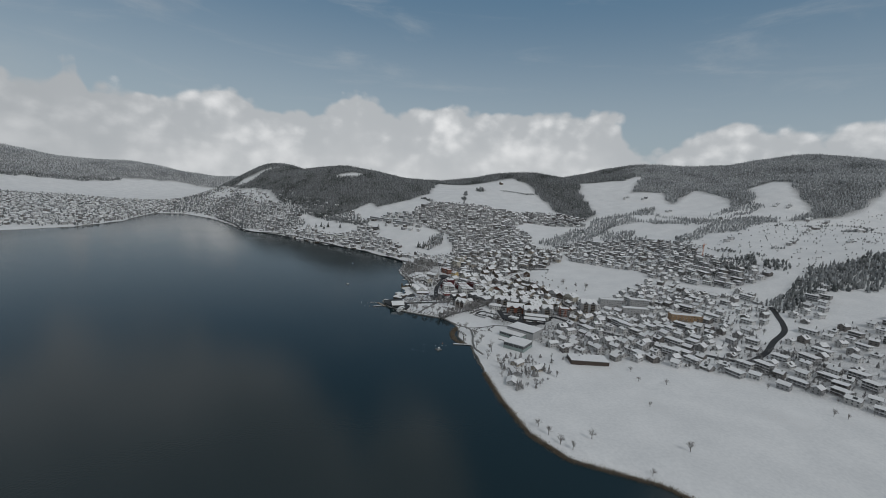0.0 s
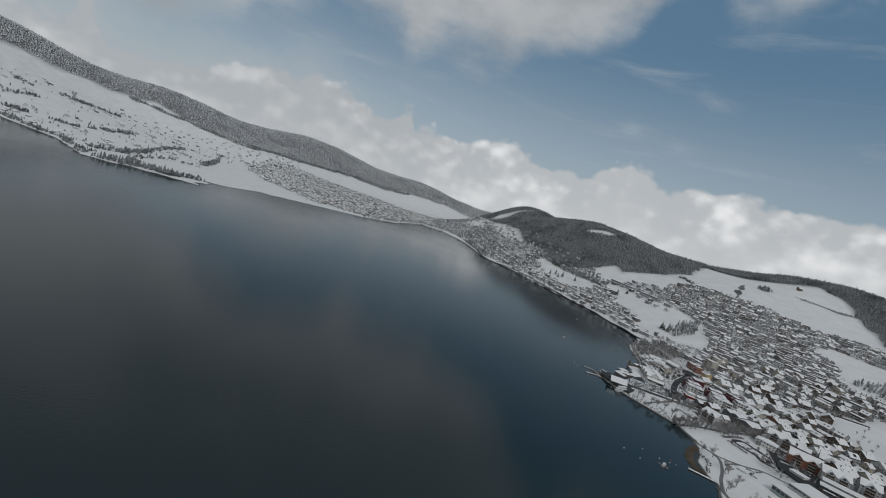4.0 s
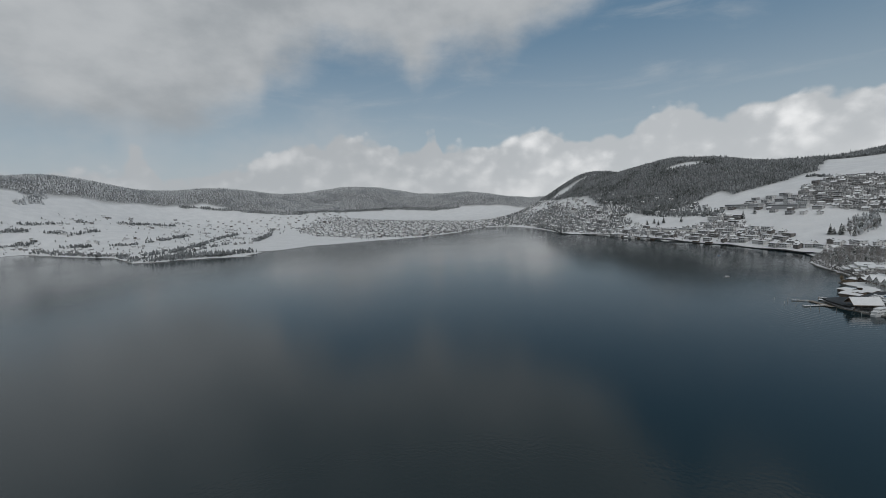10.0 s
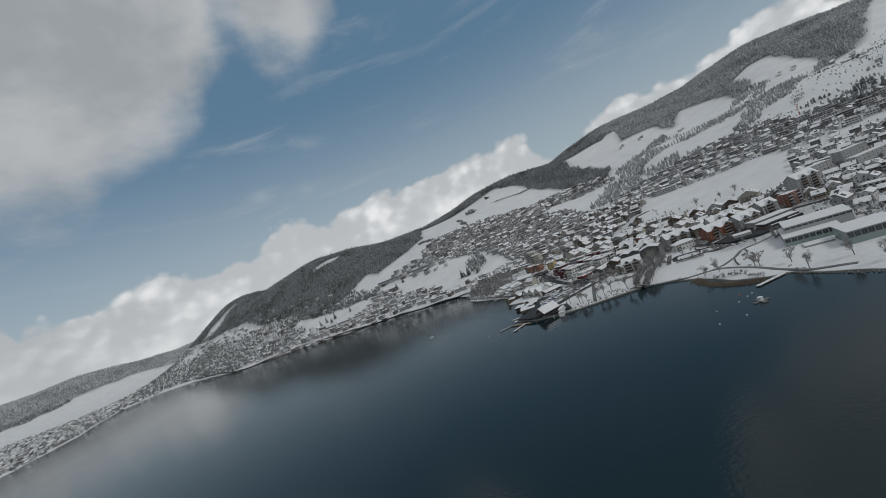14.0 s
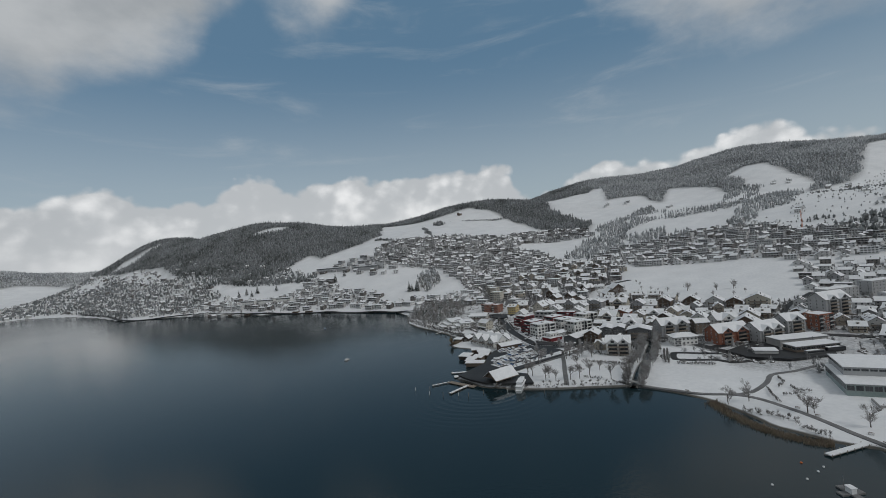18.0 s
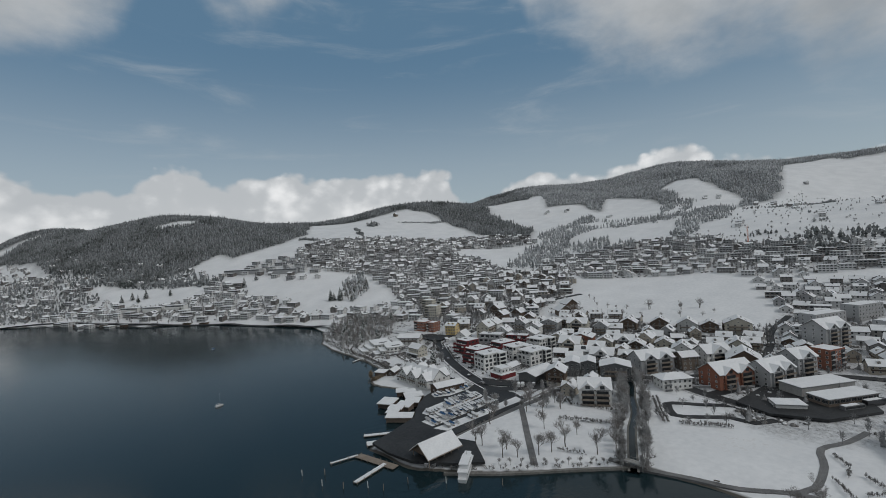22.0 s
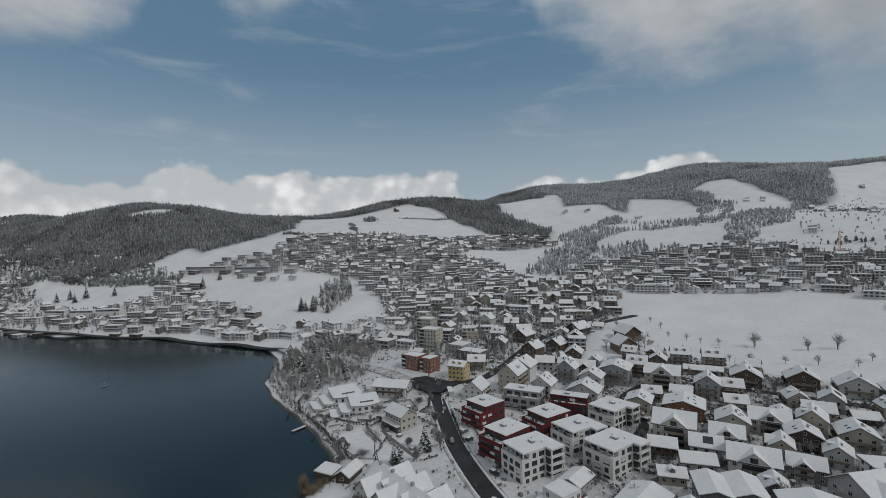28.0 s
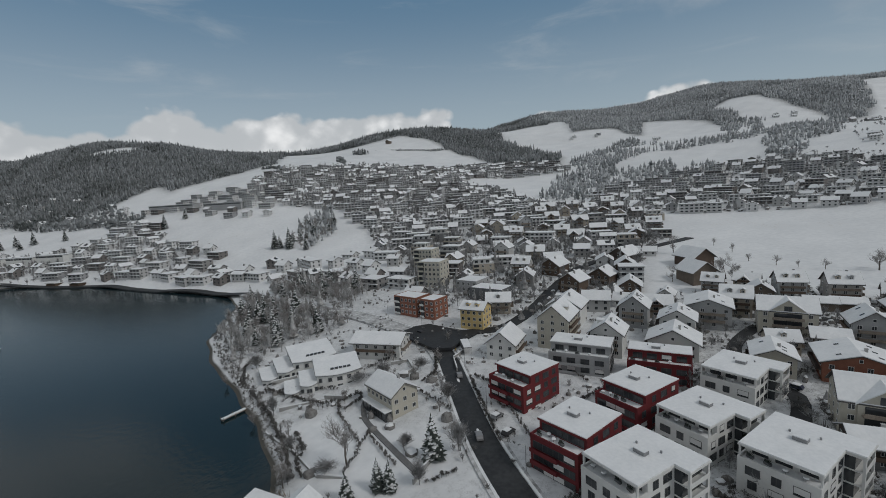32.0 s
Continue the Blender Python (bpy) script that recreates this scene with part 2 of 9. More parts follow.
SNOW = material("snow", [(0.65, 0.665, 0.68), (0.77, 0.78, 0.79)], 0.75, 0.35, 0.08, 0.25, spec=0.2)
ROOFSNOW = material("roof_snow", [(0.69, 0.705, 0.72), (0.79, 0.80, 0.81)], 0.7, 1.2, 0.2, 0.3, spec=0.2)
ASPHALT = material("wet_asphalt", [(0.020, 0.021, 0.023), (0.048, 0.050, 0.052)], 0.6, 0.8, 0.08, 0.15, spec=0.25)
PAVING = material("cleared_paving", [(0.10, 0.10, 0.10), (0.20, 0.20, 0.20)], 0.7, 2.0, 0.1, 0.2)
PLASTER = material("plaster", [(0.86, 0.86, 0.86), (1, 1, 1)], 0.85, 2.0, 0.15, 0.1,
                   vary=[(0.50, 0.495, 0.48), (0.40, 0.385, 0.365), (0.42, 0.43, 0.44), (0.56, 0.56, 0.55), (0.27, 0.27, 0.268), (0.42, 0.38, 0.32), (0.36, 0.36, 0.36), (0.20, 0.175, 0.155), (0.47, 0.46, 0.43), (0.22, 0.22, 0.222), (0.33, 0.30, 0.265)])
TIMBER = material("dark_timber", [(0.7, 0.7, 0.7), (1, 1, 1)], 0.8, 3.0, 0.2, 0.2,
                  vary=[(0.105, 0.074, 0.056), (0.085, 0.065, 0.054), (0.135, 0.098, 0.074), (0.175, 0.142, 0.115), (0.105, 0.092, 0.084)])
WHITEWALL = material("white_render", [(0.60, 0.60, 0.585), (0.68, 0.68, 0.665)], 0.85, 1.2, 0.15, 0.08)
GREYWALL = material("grey_render", [(0.33, 0.335, 0.34), (0.40, 0.405, 0.41)], 0.85, 1.2, 0.15, 0.08)
DARKWALL = material("dark_grey_boarding", [(0.11, 0.115, 0.12), (0.16, 0.165, 0.17)], 0.8, 2.5, 0.15, 0.15)
CREAMWALL = material("cream_render", [(0.43, 0.405, 0.345), (0.50, 0.475, 0.41)], 0.85, 1.2, 0.15, 0.08)
TANWALL = material("larch_boarding", [(0.26, 0.17, 0.095), (0.33, 0.22, 0.13)], 0.85, 2.0, 0.15, 0.15)
YELLOWWALL = material("yellow_render", [(0.56, 0.42, 0.19), (0.64, 0.49, 0.24)], 0.85, 1.2, 0.15, 0.08)
REDWALL = material("dark_red_render", [(0.125, 0.016, 0.02), (0.16, 0.024, 0.028)], 0.8, 1.2, 0.15, 0.1)
BRICKWALL = material("orange_brick", [(0.20, 0.08, 0.052), (0.27, 0.115, 0.075)], 0.85, 6.0, 0.1, 0.2)
TEALWALL = material("green_glass_cladding", [(0.20, 0.26, 0.25), (0.27, 0.33, 0.32)], 0.4, 1.0, 0.1, 0.05)
CONCRETE = material("concrete", [(0.27, 0.27, 0.265), (0.38, 0.38, 0.37)], 0.85, 1.0, 0.1, 0.2)
ROOFTILE = material("dark_roof_tile", [(0.062, 0.060, 0.060), (0.115, 0.110, 0.108)], 0.8, 3.0, 0.2, 0.3)
GLASS = material("window_glass", [(0.03, 0.035, 0.04), (0.055, 0.06, 0.065)], 0.12, 0.3, 0.1, 0.0, spec=0.6)
FRAMEMAT = material("white_window_frame", [(0.62, 0.62, 0.61), (0.70, 0.70, 0.69)], 0.5, 3.0, 0.1, 0.0)
DARKFRAME = material("dark_window_frame", [(0.05, 0.05, 0.052), (0.08, 0.08, 0.082)], 0.5, 3.0, 0.1, 0.0)
METAL = material("grey_metal", [(0.22, 0.225, 0.23), (0.33, 0.335, 0.34)], 0.4, 3.0, 0.2, 0.05, metal=0.6)
BARK = material("bark", [(0.085, 0.072, 0.062), (0.15, 0.13, 0.115)], 0.9, 3.0, 0.2, 0.4)
TWIG = material("frosted_twigs", [(0.17, 0.155, 0.145), (0.40, 0.39, 0.385)], 0.9, 0.9, 0.2, 0.0)
NEEDLE = material("snowy_conifer", [(0.022, 0.032, 0.026), (0.075, 0.085, 0.08)], 0.85, 0.8, 0.2, 0.0)
# paler and bluer than the near wood: rime plus distance haze in the colour
FOREST_PALE = material("rimed_hazy_forest", [(0.24, 0.262, 0.28), (0.36, 0.38, 0.395), (0.52, 0.535, 0.55)], 0.9, 0.09, 0.1, 0.0)
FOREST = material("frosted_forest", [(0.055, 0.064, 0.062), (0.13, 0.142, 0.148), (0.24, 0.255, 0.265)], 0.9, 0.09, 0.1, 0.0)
REED = material("dry_reeds", [(0.15, 0.12, 0.085), (0.30, 0.25, 0.19)], 0.9, 1.5, 0.1, 0.4)
STONE = material("shore_stone", [(0.12, 0.115, 0.105), (0.24, 0.235, 0.22)], 0.9, 1.2, 0.2, 0.4)
WOOD = material("weathered_wood", [(0.17, 0.14, 0.115), (0.28, 0.24, 0.20)], 0.85, 3.0, 0.2, 0.2)
BOATWHITE = material("boat_white", [(0.62, 0.63, 0.64), (0.74, 0.75, 0.75)], 0.35, 2.0, 0.1, 0.0)
TARPS = material("boat_cover", [(0.8, 0.8, 0.8), (1, 1, 1)], 0.7, 2.0, 0.2, 0.1, vary=[(0.03, 0.10, 0.22), (0.22, 0.23, 0.25), (0.09, 0.10, 0.12), (0.5, 0.5, 0.5), (0.05, 0.07, 0.10), (0.20, 0.03, 0.03)])
CARPAINT = material("car_paint", [(0.9, 0.9, 0.9), (1, 1, 1)], 0.3, 1.0, 0.2, 0.0, vary=[(0.03, 0.03, 0.034), (0.16, 0.165, 0.17), (0.06, 0.065, 0.08), (0.24, 0.24, 0.245), (0.04, 0.05, 0.08), (0.12, 0.02, 0.02)])
RUBBER = material("rubber", [(0.02, 0.02, 0.02), (0.035, 0.035, 0.035)], 0.8, 5.0, 0.2, 0.1)
YELLOWPAINT = material("yellow_road_paint", [(0.38, 0.27, 0.06), (0.48, 0.36, 0.10)], 0.7, 3.0, 0.2, 0.05)
PAINT = material("road_paint", [(0.60, 0.60, 0.58), (0.72, 0.72, 0.70)], 0.7, 3.0, 0.2, 0.05)
ORANGE = material("orange_paint", [(0.55, 0.14, 0.04), (0.65, 0.2, 0.06)], 0.6, 3.0, 0.2, 0.05)

WATER = bpy.data.materials.new("lake_water")
WATER.use_nodes = True
_t = WATER.node_tree
_b = _t.nodes["Principled BSDF"]
_b.inputs["Base Color"].default_value = (0.011, 0.024, 0.029, 1)
_b.inputs["Roughness"].default_value, _b.inputs["IOR"].default_value = 0.12, 1.33
_p, _n, _w, _bu = _t.nodes.new("ShaderNodeNewGeometry"), _t.nodes.new("ShaderNodeTexNoise"), _t.nodes.new("ShaderNodeTexNoise"), _t.nodes.new("ShaderNodeBump")
_n.inputs["Scale"].default_value, _n.inputs["Detail"].default_value = 0.5, 4.0
_w.inputs["Scale"].default_value, _w.inputs["Detail"].default_value = 0.006, 3.0
_t.links.new(_p.outputs["Position"], _n.inputs["Vector"])
_t.links.new(_p.outputs["Position"], _w.inputs["Vector"])
_r = _t.nodes.new("ShaderNodeMapRange")
_r.inputs["From Min"].default_value, _r.inputs["From Max"].default_value = 0.35, 0.7
_r.inputs["To Min"].default_value, _r.inputs["To Max"].default_value = 0.035, 0.12
_t.links.new(_w.outputs["Fac"], _r.inputs["Value"])
_t.links.new(_r.outputs["Result"], _b.inputs["Roughness"])
_bu.inputs["Strength"].default_value, _bu.inputs["Distance"].default_value = 0.27, 0.25
_t.links.new(_n.outputs["Fac"], _bu.inputs["Height"])
# long bow waves spreading from the landing stage
_o, _d, _k, _u, _q = (_t.nodes.new(_i) for _i in ("ShaderNodeVectorMath", "ShaderNodeVectorMath", "ShaderNodeMapRange", "ShaderNodeTexWave", "ShaderNodeBump"))
_o.operation, _d.operation = "SUBTRACT", "LENGTH"
_o.inputs[1].default_value = (95, 604, 0)
_t.links.new(_p.outputs["Position"], _o.inputs[0])
_t.links.new(_o.outputs[0], _d.inputs[0])
_u.wave_type, _u.rings_direction = "RINGS", "SPHERICAL"
_u.inputs["Scale"].default_value, _u.inputs["Distortion"].default_value, _u.inputs["Detail Scale"].default_value = 0.06, 5.0, 0.25
_t.links.new(_o.outputs[0], _u.inputs["Vector"])
_k.inputs["From Min"].default_value, _k.inputs["From Max"].default_value = 90, 45
_k.inputs["To Max"].default_value = 0.07
_t.links.new(_d.outputs["Value"], _k.inputs["Value"])
_t.links.new(_k.outputs["Result"], _q.inputs["Strength"])
_q.inputs["Distance"].default_value = 0.5
_t.links.new(_u.outputs["Fac"], _q.inputs["Height"])
_t.links.new(_bu.outputs[0], _q.inputs["Normal"])
_t.links.new(_q.outputs[0], _b.inputs["Normal"])

# ---- lie of the land ----
# hills: x, y, height, reach
HILLS_NORTH = [(130, 2000, 147, 330), (-60, 2350, 147, 330), (-280, 2800, 219, 330), (925, 1920, 151, 300), (560, 2130, 88, 330), (530, 1640, 85, 330), (800, 1420, 22, 300), (300, 1450, 41, 330), (480, 1150, 27, 330), (900, 2500, 167, 450), (250, 2400, 51, 300), (300, 3400, 156, 500), (1000, 1350, 49, 300)]
HILLS_EAST = [(1324, 1670, 173, 350), (1690, 1240, 184, 350), (2070, 955, 167, 420), (1175, 1035, 79, 350), (1300, 600, 66, 420), (850, 700, 27, 330), (1727, 2039, 225, 400), (1500, 2400, 173, 420), (2376, 1584, 217, 500), (2742, 1100, 221, 500), (2700, 1900, 223, 500), (2600, 400, 357, 500), (1500, 100, 165, 500), (950, 300, 16, 350), (2100, 1780, 134, 400), (2550, 1300, -8, 400), (2900, 750, 32, 450), (1250, 2250, 3, 300), (2250, 1250, 15, 300), (1000, 2100, 18, 250), (1450, 1800, -1, 250)]
HILLS_WEST = [(-2800, 700, 312, 500), (-2950, 1500, 311, 500), (-2650, 2300, 248, 500), (-2200, 3200, 262, 550), (-1400, 3800, 194, 500), (-500, 3900, 138, 500), (-2100, 1300, 51, 350), (-2300, 250, 173, 350), (-2400, -500, 282, 450), (-1900, 2300, 58, 400), (-2350, 1900, -6, 350), (-2450, 2800, 29, 350), (-2000, 3600, 56, 350), (-2450, 1000, 22, 300)]
HILLS = np.array(HILLS_NORTH + HILLS_EAST + HILLS_WEST, float)
EAST_SHORE = [(1500, -2600), (560, -900), (420, -250), (330, 20), (255, 120), (222, 172), (173, 209), (159, 244), (158, 300), (164, 367), (172, 424), (174, 436), (169, 447), (167, 459), (166, 469), (170, 479), (172, 489), (177, 505), (176, 514), (171, 542), (147, 561), (123, 579), (97, 606), (91, 637), (104, 642), (119, 651), (125, 651), (130, 660), (136, 667), (148, 676), (150, 684), (152, 692), (146, 704), (140, 718), (137, 729), (139, 736), (149, 742), (157, 750), (160, 764), (161.5, 790), (160.5, 815), (159, 835), (157, 862), (160, 899), (172, 933), (184, 965), (186, 1010), (148, 1081), (89, 1182), (8, 1256), (-60, 1350), (-142, 1456), (-260, 1530), (-330, 1700), (-434, 1900), (-590, 2070)]
WEST_SHORE = [(-680, 2040), (-665, 1680), (-710, 1490), (-830, 1330), (-905, 1205), (-957, 1029), (-893, 928), (-985, 880), (-1080, 775), (-1330, 872), (-1546, 880), (-1918, 934), (-1965, 713), (-1889, 533), (-1650, 235), (-1500, -300), (-1300, -1200), (-900, -2600)]
SHORE = np.array(EAST_SHORE + WEST_SHORE, float)


def edge_distance(x, y, ring):
    """Distance to a closed outline, negative inside it."""
    x, y = np.asarray(x, float), np.asarray(y, float)
    d, inside = np.full(x.shape, 1e9), np.zeros(x.shape, bool)
    for (ax, ay), (bx, by) in zip(ring, np.roll(ring, -1, 0)):
        ux, uy = bx - ax, by - ay
        t = np.clip(((x - ax) * ux + (y - ay) * uy) / (ux * ux + uy * uy + 1e-9), 0, 1)
        d = np.minimum(d, np.hypot(x - ax - t * ux, y - ay - t * uy))
        if ay != by:
            inside ^= ((ay > y) != (by > y)) & (x < ux * (y - ay) / (by - ay) + ax)
    return np.where(inside, -d, d)


def ground_z(x, y):
    x, y = np.asarray(x, float), np.asarray(y, float)
    d = edge_distance(x, y, SHORE)
    d = d + 0.6 * np.sin(x * 0.13 + 1.3 * np.sin(y * 0.07)) + 0.4 * np.sin(y * 0.21 + x * 0.05)
    h = sum(k * np.exp(-((x - a) ** 2 + (y - b) ** 2) / (r * r)) for a, b, k, r in HILLS)
    land = np.maximum(d, 0)
    roll = (np.sin(x * 0.021 + 0.9 * np.sin(y * 0.013)) * np.cos(y * 0.017 + 0.7 * np.sin(x * 0.011))) * np.minimum(h, 60) * 0.055
    return np.where(d > 0, 0.3 + 1.9 * (1 - np.exp(-land / 8)) + (np.maximum(h, 0) + roll) * (1 - np.exp(-land / 90)), np.maximum(-3.0, 0.3 + 0.35 * d))


def gz(x, y):
    return float(ground_z(np.array([x]), np.array([y]))[0])


def mesh_object(name, verts, faces, mat, parent=None, label=""):
    me = bpy.data.meshes.new(name)
    me.from_pydata(verts, [], faces)
    me.materials.append(mat)
    ob = new(name, me)
    ob.parent = parent
    if label:
        ob["label"] = label
    return ob


def array_mesh(name, verts, quads, mat):
    """A mesh from arrays of places and of faces with equal corner counts."""
    me = bpy.data.meshes.new(name)
    verts, quads = np.asarray(verts, np.float32), np.asarray(quads, np.int32)
    k = quads.shape[1]
    me.vertices.add(len(verts))
    me.vertices.foreach_set("co", verts.ravel())
    me.loops.add(quads.size)
    me.loops.foreach_set("vertex_index", quads.ravel())
    me.polygons.add(len(quads))
    me.polygons.foreach_set("loop_start", np.arange(0, quads.size, k, dtype=np.int32))
    me.polygons.foreach_set("loop_total", np.full(len(quads), k, np.int32))
    me.update(calc_edges=True)
    me.materials.append(mat)
    return me


def axis_steps(*runs):
    return np.unique(np.concatenate([np.arange(a, b, s) for a, b, s in runs]))


gx = axis_steps((-3800, -900, 50), (-900, 20, 26), (20, 60, 8), (60, 300, 4), (300, 900, 8), (900, 2000, 28), (2000, 3700, 60))
gy = axis_steps((-2600, 60, 70), (60, 440, 8), (440, 900, 4), (900, 1560, 8), (1560, 2400, 24), (2400, 4600, 50))
GX, GY = np.meshgrid(gx, gy)
GZ = ground_z(GX, GY)
idx = np.arange(GX.size).reshape(GX.shape)
quads = np.stack([idx[:-1, :-1], idx[:-1, 1:], idx[1:, 1:], idx[1:, :-1]], -1).reshape(-1, 4)
# what covers the ground: gardens and yards between houses, woodland floor
HILLTOWN = [(313, 1477), (399, 1527), (553, 1490), (643, 1400), (807, 1382), (843, 1251), (795, 1192), (650, 1293), (575, 1227), (585, 1139), (557, 1061), (545, 1000), (590, 960), (548, 879), (470, 830), (400, 805), (330, 765), (262, 800), (262, 880), (300, 930), (310, 1002), (335, 1080), (345, 1173), (310, 1245), (268, 1331)]
EASTSLOPE = [(590, 1000), (596, 951), (565, 879), (610, 796), (645, 722), (630, 667), (700, 560), (800, 560), (830, 705), (880, 873), (828, 988), (690, 1035)]
SOUTHTOWN = [(330, 755), (383, 742), (396, 713), (395, 686), (402, 655), (412, 618), (432, 590), (506, 598), (575, 640), (660, 560), (560, 430), (430, 360), (330, 372), (262, 420), (250, 480), (215, 560), (205, 640), (250, 720)]
STREAMSIDE = [(440, 335), (487, 203), (600, 100), (806, 300), (760, 360), (640, 380), (594, 360), (540, 375)]
LAKEFRONT = [(170, 1110), (105, 1200), (-40, 1365), (-60, 1400), (60, 1340), (120, 1320), (171, 1220), (205, 1120)]
TERRACE = [(130, 1460), (238, 1490), (290, 1440), (278, 1290), (240, 1300)]
NORTHSHORE = [(-150, 1490), (-270, 1560), (-420, 1920), (-500, 2250), (-400, 2300), (-280, 2050), (-190, 1900), (-100, 1720), (-60, 1560)]
CENTRE = [(152, 690), (186, 672), (205, 640), (262, 600), (330, 755), (262, 800), (262, 900), (235, 960), (185, 930), (160, 850), (160, 800), (152, 750)]
ROUNDHILL = [(-520, 2600), (-440, 2490), (-330, 2350), (-250, 2175), (-179, 1932), (-79, 1785), (-34, 1640), (14, 1607), (84, 1612), (130, 1640), (166, 1665), (190, 1590), (318, 1640), (415, 1750), (470, 1900), (560, 2130), (480, 2400), (200, 2600), (-50, 2900), (-250, 3150), (-500, 3100), (-590, 2850)]
KNOLL = [(500, 2050), (640, 1930), (760, 1900), (850, 1900), (885, 1790), (873, 1690), (862, 1540), (825, 1410), (843, 1255), (905, 1299), (965, 1420), (1053, 1645), (1130, 1765), (1330, 1730), (1480, 1850), (1800, 2300), (1400, 2700), (700, 2500), (540, 2250)]
EASTRIDGE = [(1504, 1798), (1229, 1532), (1329, 1476), (1251, 1327), (1479, 1467), (1437, 1273), (1378, 1180), (1477, 1192), (1560, 1300), (1690, 1300), (1663, 1210), (1593, 1136), (1545, 1064), (1500, 1004), (1332, 959), (1495, 943), (1643, 961), (2034, 1074), (2131, 1045), (2350, 800), (2600, 560), (3200, 500), (3200, 1500), (2700, 2300), (1900, 2600), (1480, 1900)]
WESTMOUNT = [(-2276, 780), (-2364, 826), (-2414, 944), (-2541, 1130), (-2603, 1319), (-2548, 1537), (-2514, 1705), (-2450, 1914), (-2430, 2010), (-2252, 2084), (-1950, 2217), (-1821, 2694), (-1640, 3050), (-1300, 3360), (-1000, 3480), (-650, 3420), (-500, 4300), (-3100, 4300), (-3150, -900), (-2150, -500), (-2080, 60), (-2200, 400)]
HOLES = [[(-500, 2535), (-400, 2525), (-330, 2600), (-215, 2640), (-225, 2700), (-345, 2650), (-430, 2620)], [(40, 1985), (130, 1965), (170, 2000), (120, 2040), (50, 2035)], [(80, 1600), (170, 1585), (170, 1650), (130, 1640)], [(1000, 2060), (1150, 2080), (1100, 2160), (980, 2140)], [(1900, 950), (2200, 900), (2300, 1000), (2080, 1090), (1900, 1030)], [(1420, 1860), (1500, 1850), (1520, 1900), (1440, 1910)], [(-2500, 1000), (-2380, 900), (-2420, 1100), (-2620, 1250), (-2640, 1100)], [(-2300, 100), (-2420, 200), (-2400, 380), (-2290, 300)]]

LAWNS = [[(160, 760), (168, 778), (182, 776), (188, 760), (196, 748), (200, 738), (192, 724), (172, 730), (164, 744)], [(150, 684), (155, 690), (153, 712), (140, 732), (134, 722), (146, 700)], [(190, 515), (215, 508), (262, 560), (255, 600), (225, 590), (180, 545)], [(120, 584), (150, 565), (175, 560), (192, 590), (186, 622), (150, 622)]]


def spread(rings, soft):
    c = np.zeros(GX.size)
    for ring in rings:
        c = np.maximum(c, np.clip(0.5 - edge_distance(GX.ravel(), GY.ravel(), np.array(ring, float)) / soft, 0, 1))
    return c


me = array_mesh("ground", np.stack([GX, GY, GZ], -1).reshape(-1, 3), quads, SNOW)
me.polygons.foreach_set("use_smooth", np.ones(len(me.polygons), bool))
cover_attr = me.color_attributes.new("cover", "FLOAT_COLOR", "POINT")
rgba = np.ones((GX.size, 4), np.float32)
rgba[:, 0] = np.maximum(np.maximum(0.85 * spread([SOUTHTOWN], 14), 0.35 * spread([CENTRE], 10)), 0.5 * spread([HILLTOWN, EASTSLOPE, STREAMSIDE, LAKEFRONT, TERRACE, NORTHSHORE], 20))
rgba[:, 1] = spread([ROUNDHILL, KNOLL, EASTRIDGE, WESTMOUNT], 30) * (1 - spread(HOLES, 20))
rgba[:, 0] *= 1 - spread(LAWNS, 4)
rgba[:, 2] = 0
cover_attr.data.foreach_set("color", rgba.ravel())
_t = SNOW.node_tree
_b = _t.nodes["Principled BSDF"]
_old = _b.inputs["Base Color"].links[0].from_socket
_at, _sp, _po = _t.nodes.new("ShaderNodeAttribute"), _t.nodes.new("ShaderNodeSeparateColor"), _t.nodes.new("ShaderNodeNewGeometry")
_at.attribute_name = "cover"
_t.links.new(_at.outputs["Color"], _sp.inputs[0])


def _mixed(fac, a, b):
    n = _t.nodes.new("ShaderNodeMix")
    n.data_type = "RGBA"
    _t.links.new(fac, n.inputs[0])
    _t.links.new(a, n.inputs[6])
    n.inputs[7].default_value = (*b, 1)
    return n.outputs[2]


def _calc(op, a, b):
    n = _t.nodes.new("ShaderNodeMath")
    n.operation = op
    n.use_clamp = True
    for i, v in enumerate((a, b)):
        if isinstance(v, (int, float)):
            n.inputs[i].default_value = v
        else:
            _t.links.new(v, n.inputs[i])
    return n.outputs[0]


def _patch(scale, lo, hi, detail=6.0):
    n, r = _t.nodes.new("ShaderNodeTexNoise"), _t.nodes.new("ShaderNodeMapRange")
    n.inputs["Scale"].default_value, n.inputs["Detail"].default_value, n.inputs["Roughness"].default_value = scale, detail, 0.65
    _t.links.new(_po.outputs["Position"], n.inputs["Vector"])
    _t.links.new(n.outputs["Fac"], r.inputs["Value"])
    r.inputs["From Min"].default_value, r.inputs["From Max"].default_value = lo, hi
    return r.outputs["Result"]


_col = _mixed(_calc("MULTIPLY", _sp.outputs[0], _patch(0.22, 0.28, 0.62)), _old, (0.42, 0.427, 0.437))
_col = _mixed(_calc("MULTIPLY", _calc("MULTIPLY", _sp.outputs[0], _patch(0.5, 0.46, 0.60)), _patch(2.4, 0.40, 0.60)), _col, (0.13, 0.128, 0.126))
_col = _mixed(_calc("MULTIPLY", _sp.outputs[1], _patch(0.3, 0.30, 0.5)), _col, (0.115, 0.12, 0.12))
_col = _mixed(_calc("MULTIPLY", _patch(0.012, 0.56, 0.68), _patch(0.35, 0.5, 0.62)), _col, (0.60, 0.60, 0.60))
_z, _zr = _t.nodes.new("ShaderNodeSeparateXYZ"), _t.nodes.new("ShaderNodeMapRange")
_t.links.new(_po.outputs["Position"], _z.inputs[0])
